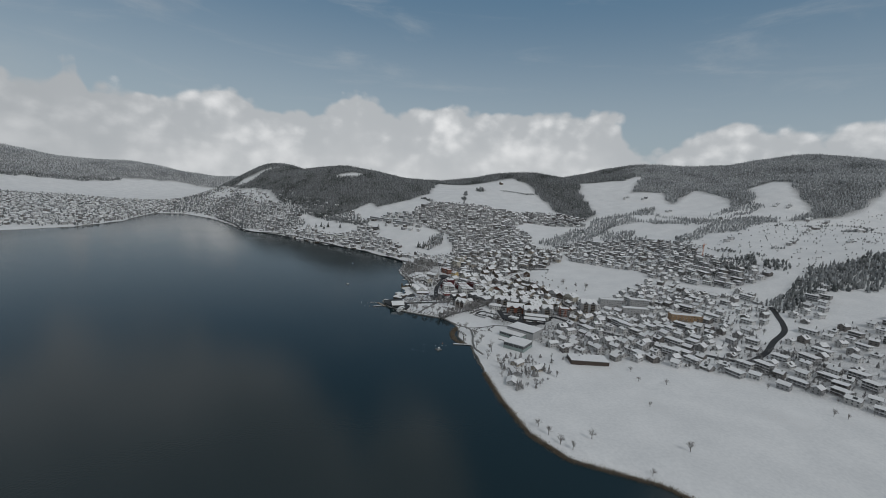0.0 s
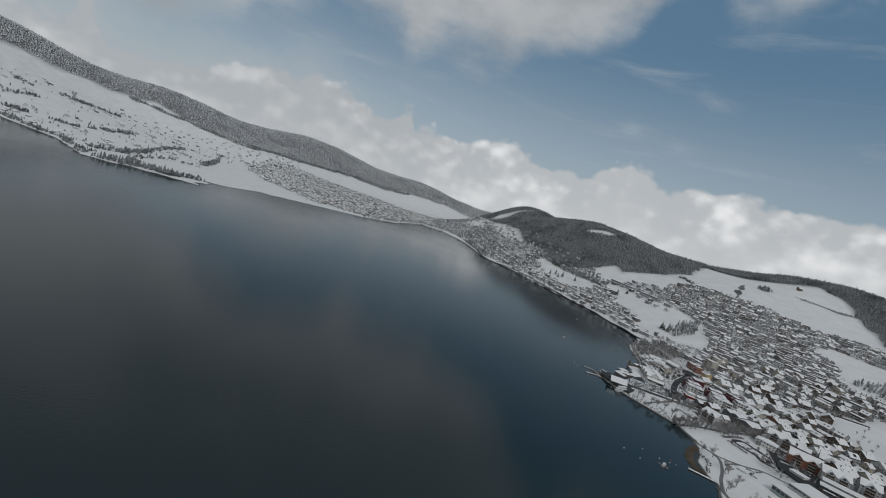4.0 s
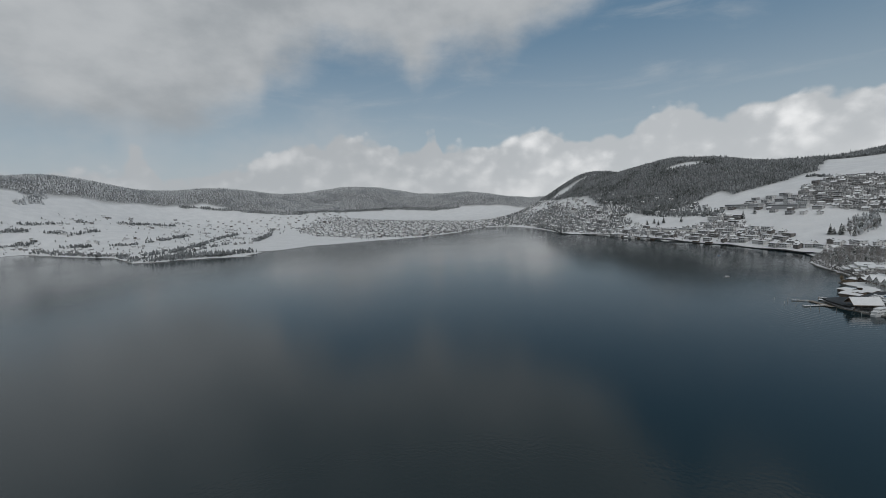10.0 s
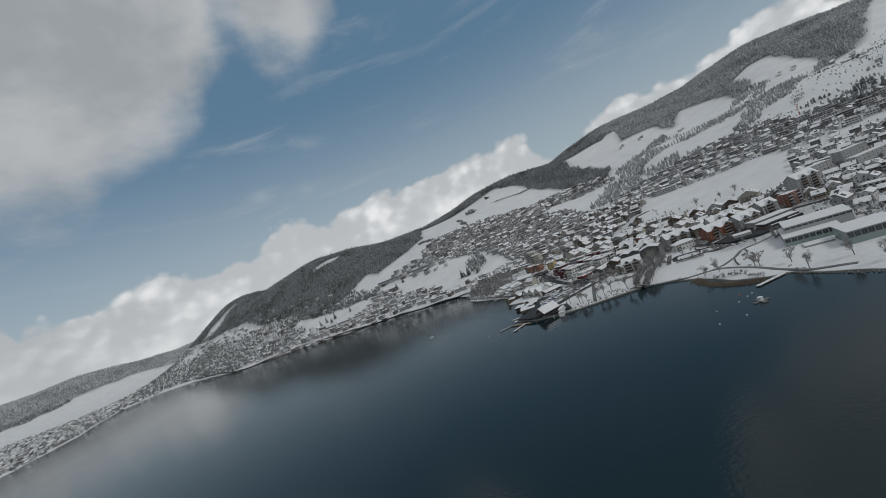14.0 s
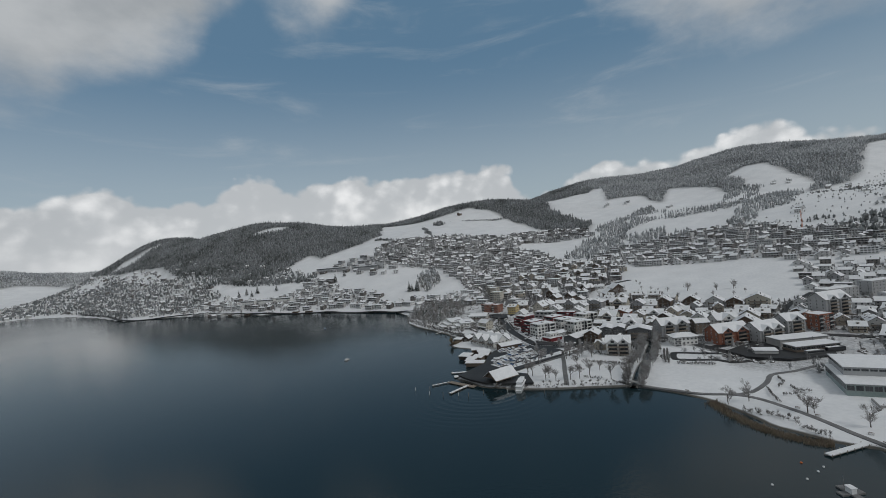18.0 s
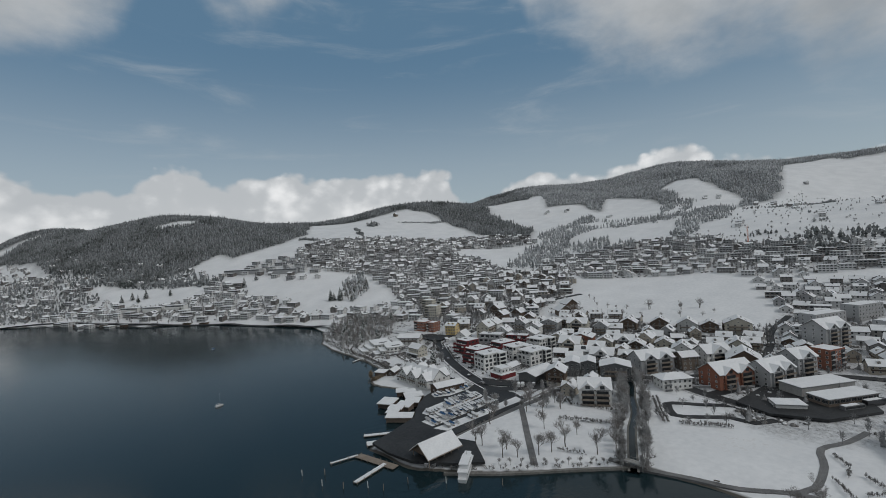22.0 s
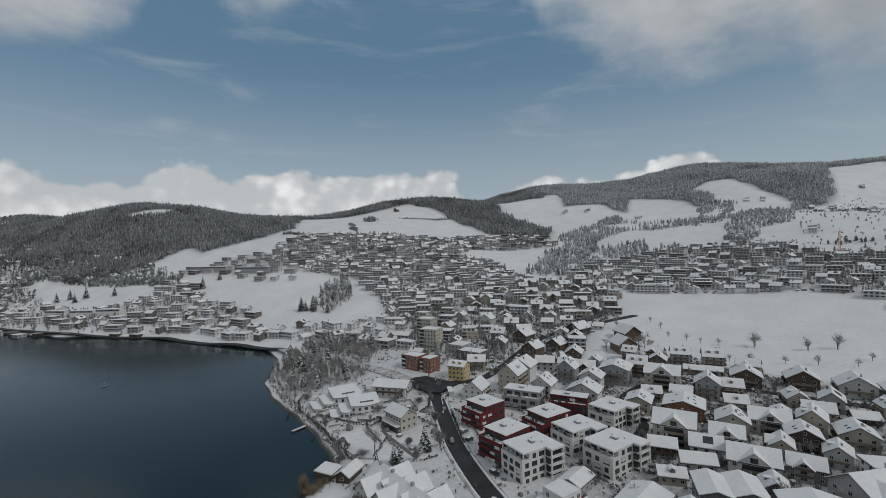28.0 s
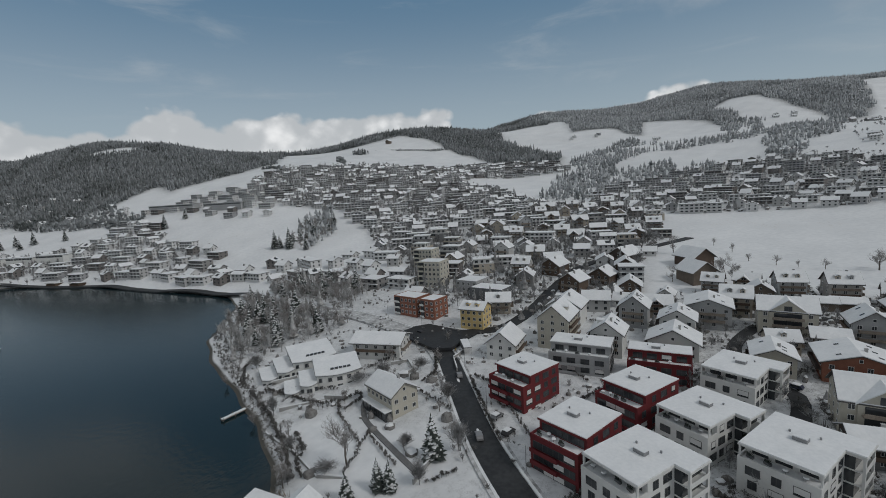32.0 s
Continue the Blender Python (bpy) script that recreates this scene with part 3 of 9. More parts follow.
_t.links.new(_z.outputs[2], _zr.inputs["Value"])
_zr.inputs["From Min"].default_value, _zr.inputs["From Max"].default_value = 0.62, 0.35
_col = _mixed(_zr.outputs["Result"], _col, (0.085, 0.08, 0.07))
_t.links.new(_col, _b.inputs["Base Color"])
ground = tagged(new("ground", me), "snow-covered land rising from the lake to wooded hills", "ground", kind="structure")
water = mesh_object("water", [(-3800, -2600, 0), (3700, -2600, 0), (3700, 4600, 0), (-3800, 4600, 0)], [(0, 1, 2, 3)], WATER)
tagged(water, "dark calm lake water with faint ripples", "lake", kind="structure")


# ---- building blocks ----
def part(name, bm, mat, parent=None, label="", smooth=False):
    me = bpy.data.meshes.new(name)
    bm.to_mesh(me)
    bm.free()
    for m in mat if isinstance(mat, (list, tuple)) else (mat,):
        me.materials.append(m)
    if smooth:
        me.polygons.foreach_set("use_smooth", np.ones(len(me.polygons), bool))
    ob = new(name, me)
    ob.parent = parent
    if label:
        ob["label"] = label
    return ob


def thing(name, label, category, group="", m=None):
    ob = new(name)
    ob.empty_display_size = 0.5
    if m is not None:
        ob.matrix_basis = m
    return tagged(ob, label, category, group)


def box(bm, x0, y0, z0, x1, y1, z1, mi=0):
    v = [bm.verts.new(p) for p in ((x0, y0, z0), (x1, y0, z0), (x1, y1, z0), (x0, y1, z0), (x0, y0, z1), (x1, y0, z1), (x1, y1, z1), (x0, y1, z1))]
    for f in ((0, 3, 2, 1), (4, 5, 6, 7), (0, 1, 5, 4), (1, 2, 6, 5), (2, 3, 7, 6), (3, 0, 4, 7)):
        bm.faces.new([v[i] for i in f]).material_index = mi
    return v


def prism(bm, ring, z0, z1, mi=0):
    """An upright prism over an outline, counterclockwise."""
    lo, hi = [bm.verts.new((x, y, z0)) for x, y in ring], [bm.verts.new((x, y, z1)) for x, y in ring]
    bm.faces.new(lo[::-1]).material_index = mi
    bm.faces.new(hi).material_index = mi
    for i in range(len(ring)):
        j = (i + 1) % len(ring)
        bm.faces.new((lo[i], lo[j], hi[j], hi[i])).material_index = mi


def slab(bm, corners, thick, mi=0):
    """A plate over four corners, thickened straight up."""
    lo = [bm.verts.new(c) for c in corners]
    hi = [bm.verts.new((c[0], c[1], c[2] + thick)) for c in corners]
    n = len(corners)
    bm.faces.new(lo[::-1]).material_index = mi
    bm.faces.new(hi).material_index = mi
    for i in range(n):
        j = (i + 1) % n
        bm.faces.new((lo[i], lo[j], hi[j], hi[i])).material_index = mi


def rod(bm, a, b, r0, r1, sides=5):
    a, b = Vector(a), Vector(b)
    q = (b - a).to_track_quat("Z", "Y")
    rings = []
    for c, r in ((a, r0), (b, r1)):
        rings.append([bm.verts.new(c + q @ Vector((r * math.cos(2 * math.pi * i / sides), r * math.sin(2 * math.pi * i / sides), 0))) for i in range(sides)])
    for i in range(sides):
        j = (i + 1) % sides
        bm.faces.new((rings[0][i], rings[0][j], rings[1][j], rings[1][i]))
    bm.faces.new(rings[1])


PANES = {}


def pane_mesh(w, h, frame_mat):
    """A window: a frame with a mullion round a set-back pane, looking along -y."""
    key = (round(w, 2), round(h, 2), frame_mat.name)
    if key not in PANES:
        bm = bmesh.new()
        e, x, f = 0.09, w / 2, -0.07
        rings = []
        for xx, z0, z1, y in ((x, 0, h, 0.03), (x, 0, h, f), (x - e, e, h - e, f), (x - e, e, h - e, -0.02)):
            rings.append([bm.verts.new(c) for c in ((-xx, y, z0), (xx, y, z0), (xx, y, z1), (-xx, y, z1))])
        for a, b in zip(rings, rings[1:]):
            for i in range(4):
                k = (i + 1) % 4
                bm.faces.new((a[i], a[k], b[k], b[i]))
        r = rings[3]
        if w > 1.05:
            c = [bm.verts.new(v) for v in ((-0.04, -0.02, e), (0.04, -0.02, e), (0.04, -0.02, h - e), (-0.04, -0.02, h - e))]
            bm.faces.new((r[0], c[0], c[3], r[3])).material_index = 1
            bm.faces.new((c[1], r[1], r[2], c[2])).material_index = 1
            bm.faces.new(c)
        else:
            bm.faces.new(r).material_index = 1
        me = bpy.data.meshes.new("window")
        bm.to_mesh(me)
        bm.free()
        me.materials.append(frame_mat)
        me.materials.append(GLASS)
        PANES[key] = me
    return PANES[key]


def window(parent, x, y, z, turn, w=1.35, h=1.45, frame_mat=None):
    """turn: 0 looks along -y, 90 along +x, 180 along +y, 270 along -x."""
    ob = new("window", pane_mesh(w, h, frame_mat or FRAMEMAT))
    ob.parent = parent
    ob.matrix_basis = pose(x, y, z, 0, 0, turn)
    return ob


def facade(parent, x0, y0, x1, y1, base, floors, storey, n, w=1.35, h=1.45, lift=0.85, frame_mat=None):
    """A row of n windows a floor along a wall from (x0, y0) to (x1, y1), outside to the right of that way."""
    turn = math.degrees(math.atan2(y1 - y0, x1 - x0))
    for f in range(floors):
        for i in range(n):
            k = (i + 0.5) / n
            window(parent, x0 + k * (x1 - x0), y0 + k * (y1 - y0), base + f * storey + lift, turn, w, h, frame_mat)


def gable_walls(bm, w, d, eave, ridge, base=-4.0, mi=0):
    """Walls of a house whose ridge runs along x."""
    x, y = w / 2, d / 2
    lo = [bm.verts.new(p) for p in ((-x, -y, base), (x, -y, base), (x, y, base), (-x, y, base))]
    hi = [bm.verts.new(p) for p in ((-x, -y, eave), (x, -y, eave), (x, y, eave), (-x, y, eave))]
    a, b = bm.verts.new((-x, 0, ridge)), bm.verts.new((x, 0, ridge))
    for f in ((lo[0], lo[1], hi[1], hi[0]), (lo[2], lo[3], hi[3], hi[2]), (lo[1], lo[2], hi[2], b, hi[1]), (lo[3], lo[0], hi[0], a, hi[3]), (hi[0], hi[1], b, a), (hi[2], hi[3], a, b)):
        bm.faces.new(f).material_index = mi


def gable_roof(bm, w, d, eave, ridge, over=0.8, thick=0.22, lift=0.0, gap=0.0):
    s = (ridge - eave) / (d / 2)
    x, y = w / 2 + over - gap, d / 2 + over - gap
    for k in (-1, 1):
        ring = [(-x, k * y, ridge - s * y + lift), (x, k * y, ridge - s * y + lift), (x, 0, ridge + lift), (-x, 0, ridge + lift)]
        slab(bm, ring if k < 0 else ring[::-1], thick)


def gable_house(name, label, w, d, floors, pitch, wall_mat, group="", m=None, upper=None, wins=(3, 2), dormers=0, chimney=True, balcony=False, storey=2.8, over=0.8):
    h = thing(name, label, "house", group, m)
    eave = floors * storey + 0.5
    ridge = eave + d / 2 * math.tan(radians(pitch))
    bm = bmesh.new()
    gable_walls(bm, w, d, eave, ridge)
    part("wall", bm, wall_mat, h)
    if upper:
        bm = bmesh.new()
        gable_walls(bm, w + 0.16, d + 0.16, eave, ridge + 0.02, storey + 0.4)
        part("boarding", bm, upper, h, "brown timber boarding")
    bm = bmesh.new()
    gable_roof(bm, w, d, eave, ridge, over)
    roof = part("roof", bm, ROOFTILE, h)
    bm = bmesh.new()
    gable_roof(bm, w, d, eave, ridge, over, 0.26, 0.224, 0.14)
    part("snow_cover", bm, ROOFSNOW, roof, "fresh snow on the roof")
    o = 0.10 if upper else 0.0
    if wins[0]:
        facade(h, -w / 2, -d / 2 - o, w / 2, -d / 2 - o, 0.2, floors, storey, wins[0])
    if len(wins) > 2 and wins[2]:
        facade(h, w / 2, d / 2 + o, -w / 2, d / 2 + o, 0.2, floors, storey, wins[2])
    if wins[1]:
        facade(h, w / 2 + o, -d / 2, w / 2 + o, d / 2, 0.2, floors, storey, wins[1])
        facade(h, -w / 2 - o, d / 2, -w / 2 - o, -d / 2, 0.2, floors, storey, wins[1])
        if ridge - eave > 2.6:
            window(h, w / 2 + o, 0, eave + 0.5, 90, 1.0, 1.1)
            window(h, -w / 2 - o, 0, eave + 0.5, 270, 1.0, 1.1)
    if chimney:
        bm = bmesh.new()
        cx, cy = w * 0.18, d * 0.12
        top = ridge + 0.7
        box(bm, cx - 0.4, cy - 0.35, eave, cx + 0.4, cy + 0.35, top)
        box(bm, cx - 0.5, cy - 0.45, top, cx + 0.5, cy + 0.45, top + 0.12)
        ch = part("chimney", bm, CONCRETE, roof)
    for k in range(dormers):
        dxx = (k + 0.5) / dormers * w * 0.8 - w * 0.4
        dy = -d * 0.27
        zz = eave + (d / 2 + dy) * math.tan(radians(pitch))
        bm = bmesh.new()
        box(bm, dxx - 0.95, dy - 0.9, zz - 0.6, dxx + 0.95, dy + 1.6, zz + 1.2)
        do = part("dormer", bm, wall_mat, h)
        bm = bmesh.new()
        slab(bm, [(dxx - 1.2, dy - 1.2, zz + 1.2), (dxx, dy - 1.2, zz + 1.75), (dxx, dy + 2.2, zz + 1.75), (dxx - 1.2, dy + 2.2, zz + 1.2)], 0.28)
        slab(bm, [(dxx, dy - 1.2, zz + 1.75), (dxx + 1.2, dy - 1.2, zz + 1.2), (dxx + 1.2, dy + 2.2, zz + 1.2), (dxx, dy + 2.2, zz + 1.75)], 0.28)
        part("dormer_roof", bm, ROOFSNOW, do, "snowy dormer roof")
        window(do, dxx, dy - 0.9, zz - 0.1, 0, 1.1, 1.0)
    if balcony:
        for f in range(1, floors):
            bm = bmesh.new()
            z = 0.2 + f * storey
            box(bm, -w * 0.42, -d / 2 - 1.4, z - 0.18, w * 0.42, -d / 2 - o, z)
            box(bm, -w * 0.42, -d / 2 - 1.4, z, w * 0.42, -d / 2 - 1.32, z + 0.95)
            box(bm, -w * 0.42, -d / 2 - 1.32, z, -w * 0.42 + 0.08, -d / 2 - o, z + 0.95)
            part("front_balcony", bm, upper or TIMBER, h, "dark balcony across the front")
            bm = bmesh.new()
            box(bm, w / 2, -d * 0.36, z - 0.16, w / 2 + 1.5, d * 0.36, z)
            box(bm, w / 2 + 1.42, -d * 0.36, z, w / 2 + 1.5, d * 0.36, z + 0.95)
            box(bm, w / 2, -d * 0.36, z, w / 2 + 1.42, -d * 0.36 + 0.08, z + 0.95)
            box(bm, w / 2, d * 0.36 - 0.08, z, w / 2 + 1.42, d * 0.36, z + 0.95)
            part("balcony", bm, upper or WOOD, h)
    return h


def flat_block(name, label, w, d, floors, wall_mat, group="", m=None, wins=(4, 3), attic=True, balconies=2, storey=2.95, frame_mat=None, pane=(1.5, 1.6), cat="apartment block", attic_mat=None):
    """A flat-roofed block with parapets, open balconies at the front corners and a set-back top floor."""
    h = thing(name, label, cat, group, m)
    top = floors * storey + 0.35
    bm = bmesh.new()
    box(bm, -w / 2, -d / 2, -4, w / 2, d / 2, top)
    part("wall", bm, wall_mat, h)
    bm = bmesh.new()
    box(bm, -w / 2 + 0.3, -d / 2 + 0.3, top + 0.002, w / 2 - 0.3, d / 2 - 0.3, top + 0.28)
    part("terrace_snow", bm, ROOFSNOW, h, "snow on the terrace")
    bm = bmesh.new()
    for x0, y0, x1, y1 in ((-w / 2, -d / 2, w / 2, -d / 2 + 0.28), (-w / 2, d / 2 - 0.28, w / 2, d / 2), (-w / 2, -d / 2 + 0.28, -w / 2 + 0.28, d / 2 - 0.28), (w / 2 - 0.28, -d / 2 + 0.28, w / 2, d / 2 - 0.28)):
        box(bm, x0, y0, top + 0.003, x1, y1, top + (0.85 if attic else 0.4))
    part("parapet", bm, wall_mat, h)
    if attic:
        ax0, ay0, ax1, ay1 = -w / 2 + 0.6, -d / 2 + 3.0, w / 2 - 2.6, d / 2 - 0.6
        bm = bmesh.new()
        box(bm, ax0, ay0, top, ax1, ay1, top + storey)
        at = part("attic", bm, attic_mat or wall_mat, h)
        bm = bmesh.new()
        box(bm, ax0 - 0.5, ay0 - 1.2, top + storey + 0.002, ax1 + 1.0, ay1 + 0.4, top + storey + 0.3)
        part("roof_slab", bm, attic_mat or wall_mat, at)
        bm = bmesh.new()
        box(bm, ax0 - 0.38, ay0 - 1.08, top + storey + 0.304, ax1 + 0.88, ay1 + 0.28, top + storey + 0.55)
        box(bm, ax0 + 2, 0, top + storey + 0.5, ax0 + 3.6, 1.4, top + storey + 1.25)
        box(bm, ax1 - 3, ay1 - 3, top + storey + 0.5, ax1 - 2.2, ay1 - 2.2, top + storey + 1.0)
        part("roof_snow", bm, ROOFSNOW, at, "smooth snow with a roof hatch and vents")
        nn = max(2, int((ax1 - ax0) / 3.2))
        facade(h, ax0, ay0, ax1, ay0, top + 0.1, 1, storey, nn, 2.2, 2.1, 0.2, frame_mat)
        facade(h, ax1, ay0, ax1, ay1, top + 0.1, 1, storey, 2, 1.5, 1.9, 0.4, frame_mat)
    bw = min(4.2, w * 0.3)
    inner = (-w / 2 + (bw if balconies else 0), w / 2 - (bw if balconies > 1 else 0))
    facade(h, inner[0], -d / 2, inner[1], -d / 2, 0.25, floors, storey, max(1, wins[0]), pane[0], pane[1], 2.35 - pane[1], frame_mat)
    facade(h, w / 2, -d / 2, w / 2, d / 2, 0.25, floors, storey, wins[1], pane[0] * 0.9, pane[1], 2.35 - pane[1], frame_mat)
    facade(h, -w / 2, d / 2, -w / 2, -d / 2, 0.25, floors, storey, wins[1], pane[0] * 0.9, pane[1], 2.35 - pane[1], frame_mat)
    for k in range(balconies):
        x0 = -w / 2 + 0.35 if k == 0 else w / 2 - bw + 0.0
        for f in range(floors):
            z = 0.25 + f * storey
            bm = bmesh.new()
            box(bm, x0, -d / 2 - 0.03, z + 0.25, x0 + bw - 0.35, -d / 2 + 0.02, z + storey - 0.3, 1)
            box(bm, x0, -d / 2 - 0.9, z, x0 + bw - 0.35, -d / 2, z + 0.2)
            box(bm, x0, -d / 2 - 0.9, z + 0.2, x0 + bw - 0.35, -d / 2 - 0.8, z + 1.05)
            part("balcony", bm, [attic_mat or wall_mat, GLASS], h)
    return h


# ---- trees ----
def bare_tree_meshes(seed, height, spread):
    rnd = random.Random(seed)
    trunk, crown = bmesh.new(), bmesh.new()

    def grow(bm, a, way, length, r, depth):
        mid = a + way * length * 0.5 + Vector((rnd.uniform(-1, 1), rnd.uniform(-1, 1), rnd.uniform(-0.5, 0.5))) * length * 0.07
        b = a + way * length
        sides = 6 if depth > 3 else 3
        rod(bm, a, mid, r, r * 0.8, sides)
        rod(bm, mid, b, r * 0.8, r * 0.5, sides)
        if depth == 0:
            for i in range(2):
                s = a + (b - a) * rnd.uniform(0.2, 0.9)
                e = s + (way + Vector((rnd.gauss(0, 0.6), rnd.gauss(0, 0.6), rnd.uniform(-0.2, 0.8)))).normalized() * height * rnd.uniform(0.05, 0.1)
                n = (e - s).cross(Vector((rnd.gauss(0, 1), rnd.gauss(0, 1), rnd.gauss(0, 1)))).normalized() * 0.022
                crown.faces.new([crown.verts.new(p) for p in (s - n, s + n, e)])
            return
        for i in range(5 if depth > 1 else 4):
            t = rnd.uniform(0.3, 1.0) if depth < 5 else rnd.uniform(0.45, 1.0)
            out = Vector((rnd.gauss(0, 1), rnd.gauss(0, 1), rnd.uniform(-0.15, 0.7) * spread))
            nw = (way * 0.7 + out.normalized() * rnd.uniform(0.6, 1.0) + Vector((0, 0, 0.12))).normalized()
            grow(crown, a + way * length * t, nw, length * rnd.uniform(0.48, 0.7), max(r * 0.46, 0.016), depth - 1)

    grow(trunk, Vector((0, 0, -0.6)), Vector((0, 0, 1)), height * 0.44, height * 0.017, 4)
    return trunk, crown


def conifer_meshes(seed, height, radius):
    rnd = random.Random(seed)
    trunk, crown, snow = bmesh.new(), bmesh.new(), bmesh.new()
    rod(trunk, (0, 0, -0.6), (0, 0, height * 0.9), height * 0.016, 0.03, 6)
    tiers = 15
    for k in range(tiers):
        f = k / (tiers - 1)
        z, r = height * (0.08 + 0.88 * f), radius * (1 - f) ** 0.85 + 0.18
        n = 11 if f < 0.6 else 8
        for i in range(n):
            a = 2 * math.pi * (i + rnd.uniform(-0.25, 0.25)) / n + k * 0.7
            rr, wd = r * rnd.uniform(0.72, 1.12), r * 0.26 + 0.05
            c, s = math.cos(a), math.sin(a)
            rise, drop = height * 0.055, height * rnd.uniform(0.0, 0.03)
            tip = (c * rr, s * rr, z - drop)
            base = (c * 0.04, s * 0.04, z + rise)
            l = (c * rr * 0.6 - s * wd, s * rr * 0.6 + c * wd, z + rise * 0.12 - drop)
            q = (c * rr * 0.6 + s * wd, s * rr * 0.6 - c * wd, z + rise * 0.12 - drop)
            low = (c * rr * 0.55, s * rr * 0.55, z - drop - 0.25)
            v = [crown.verts.new(p) for p in (base, l, tip, q, low)]
            for face in ((0, 1, 2), (0, 2, 3), (1, 4, 2), (4, 3, 2)):
                crown.faces.new([v[j] for j in face])
            if rnd.random() < 0.62:
                up = 0.06
                w = [snow.verts.new((p[0] * m, p[1] * m, p[2] + up)) for p, m in ((base, 1), (l, 0.93), (tip, 0.93), (q, 0.93))]
                top = snow.verts.new((c * rr * 0.55, s * rr * 0.55, z + rise * 0.45 - drop + 0.16))
                for x, y in ((0, 1), (1, 2), (2, 3), (3, 0)):
                    snow.faces.new((w[x], w[y], top))
    return trunk, crown, snow


def bare_tree(seed, height, spread, label, m, group=""):
    t = thing("tree", label, "tree", group, m)
    trunk, crown = bare_tree_meshes(seed, height, spread)
    part("trunk", trunk, BARK, t)
    part("crown", crown, TWIG, t)
    return t


def conifer(seed, height, radius, m, group=""):
    t = thing("conifer", "tall dark green conifer with snow on its boughs", "conifer", group, m)
    trunk, crown, snow = conifer_meshes(seed, height, radius)
    part("trunk", trunk, BARK, t)
    c = part("crown", crown, NEEDLE, t)
    part("snow_load", snow, ROOFSNOW, c, "snow lying on the boughs")
    return t


TREES = {}


def round_crown(h, r, twigs, rng):
    """Slender limbs from the stem's top and fine twigs on them, inside a rounded crown."""
    limbs = 16
    a, e = rng.uniform(0, 6.28, limbs), rng.uniform(0.0, 1.45, limbs)
    root = np.stack([0 * a, 0 * a, h * rng.uniform(0.24, 0.42, limbs)], -1)
    end = np.stack([r * 0.8 * np.cos(a) * np.cos(e), r * 0.8 * np.sin(a) * np.cos(e), h * (0.5 + 0.42 * np.sin(e))], -1)
    pick = rng.integers(0, limbs, twigs)
    s = root[pick] + (end - root)[pick] * rng.uniform(0.35, 1.0, (twigs, 1))
    t = s + rng.normal(0, 1, (twigs, 3)) * r * 0.22 + [0, 0, 0.1 * h]
    s, t = np.concatenate([root, s]), np.concatenate([end, t])
    wide = np.concatenate([np.full(limbs, 0.09), np.full(twigs, 0.03)])[:, None]
    n = np.cross(t - s, rng.normal(0, 1, s.shape))
    n = n / (np.linalg.norm(n, axis=1, keepdims=True) + 1e-6) * wide
    return np.stack([s - n, s + n, t], 1).reshape(-1, 3)


def plant(kind, x, y, scale=1.0, group="", turn=None):
    """A tree of a kind, copied after the first of it."""
    m = pose(x, y, gz(x, y), 0, 0, random.uniform(0, 360) if turn is None else turn) @ Matrix.Scale(scale, 4)
    seed = random.randint(0, 2)
    key = (kind, seed)
    if key in TREES:
        ob = copy_thing(TREES[key], m)
        ob.matrix_basis = m
    else:
        if kind == "conifer":
            ob = conifer(seed + 5, 13, 3.6, m)
        elif kind == "birch":
            ob = bare_tree(seed + 11, 13, 2.6, "slender bare tree with frosted upright twigs", m)
        elif kind == "fruit":
            ob = thing("tree", "small round bare orchard tree standing in snow", "tree", "", m)
            bm = bmesh.new()
            rod(bm, (0, 0, -0.6), (0.1, 0, 2.6), 0.2, 0.14, 6)
            part("trunk", bm, BARK, ob)
            rng = np.random.default_rng(seed + 31)
            v = round_crown(6.2, 3.0, 420, rng)
            c = new("crown", array_mesh("crown", v, np.arange(len(v)).reshape(-1, 3), TWIG))
            c.parent = ob
        else:
            ob = bare_tree(seed + 21, 12, 1.3, "broad bare deciduous tree with frosted twigs", m)
        TREES[key] = ob
    ob["group"] = group or kind + " trees"
    return ob


def inside(x, y, ring):
    return edge_distance(x, y, np.array(ring, float)) < 0


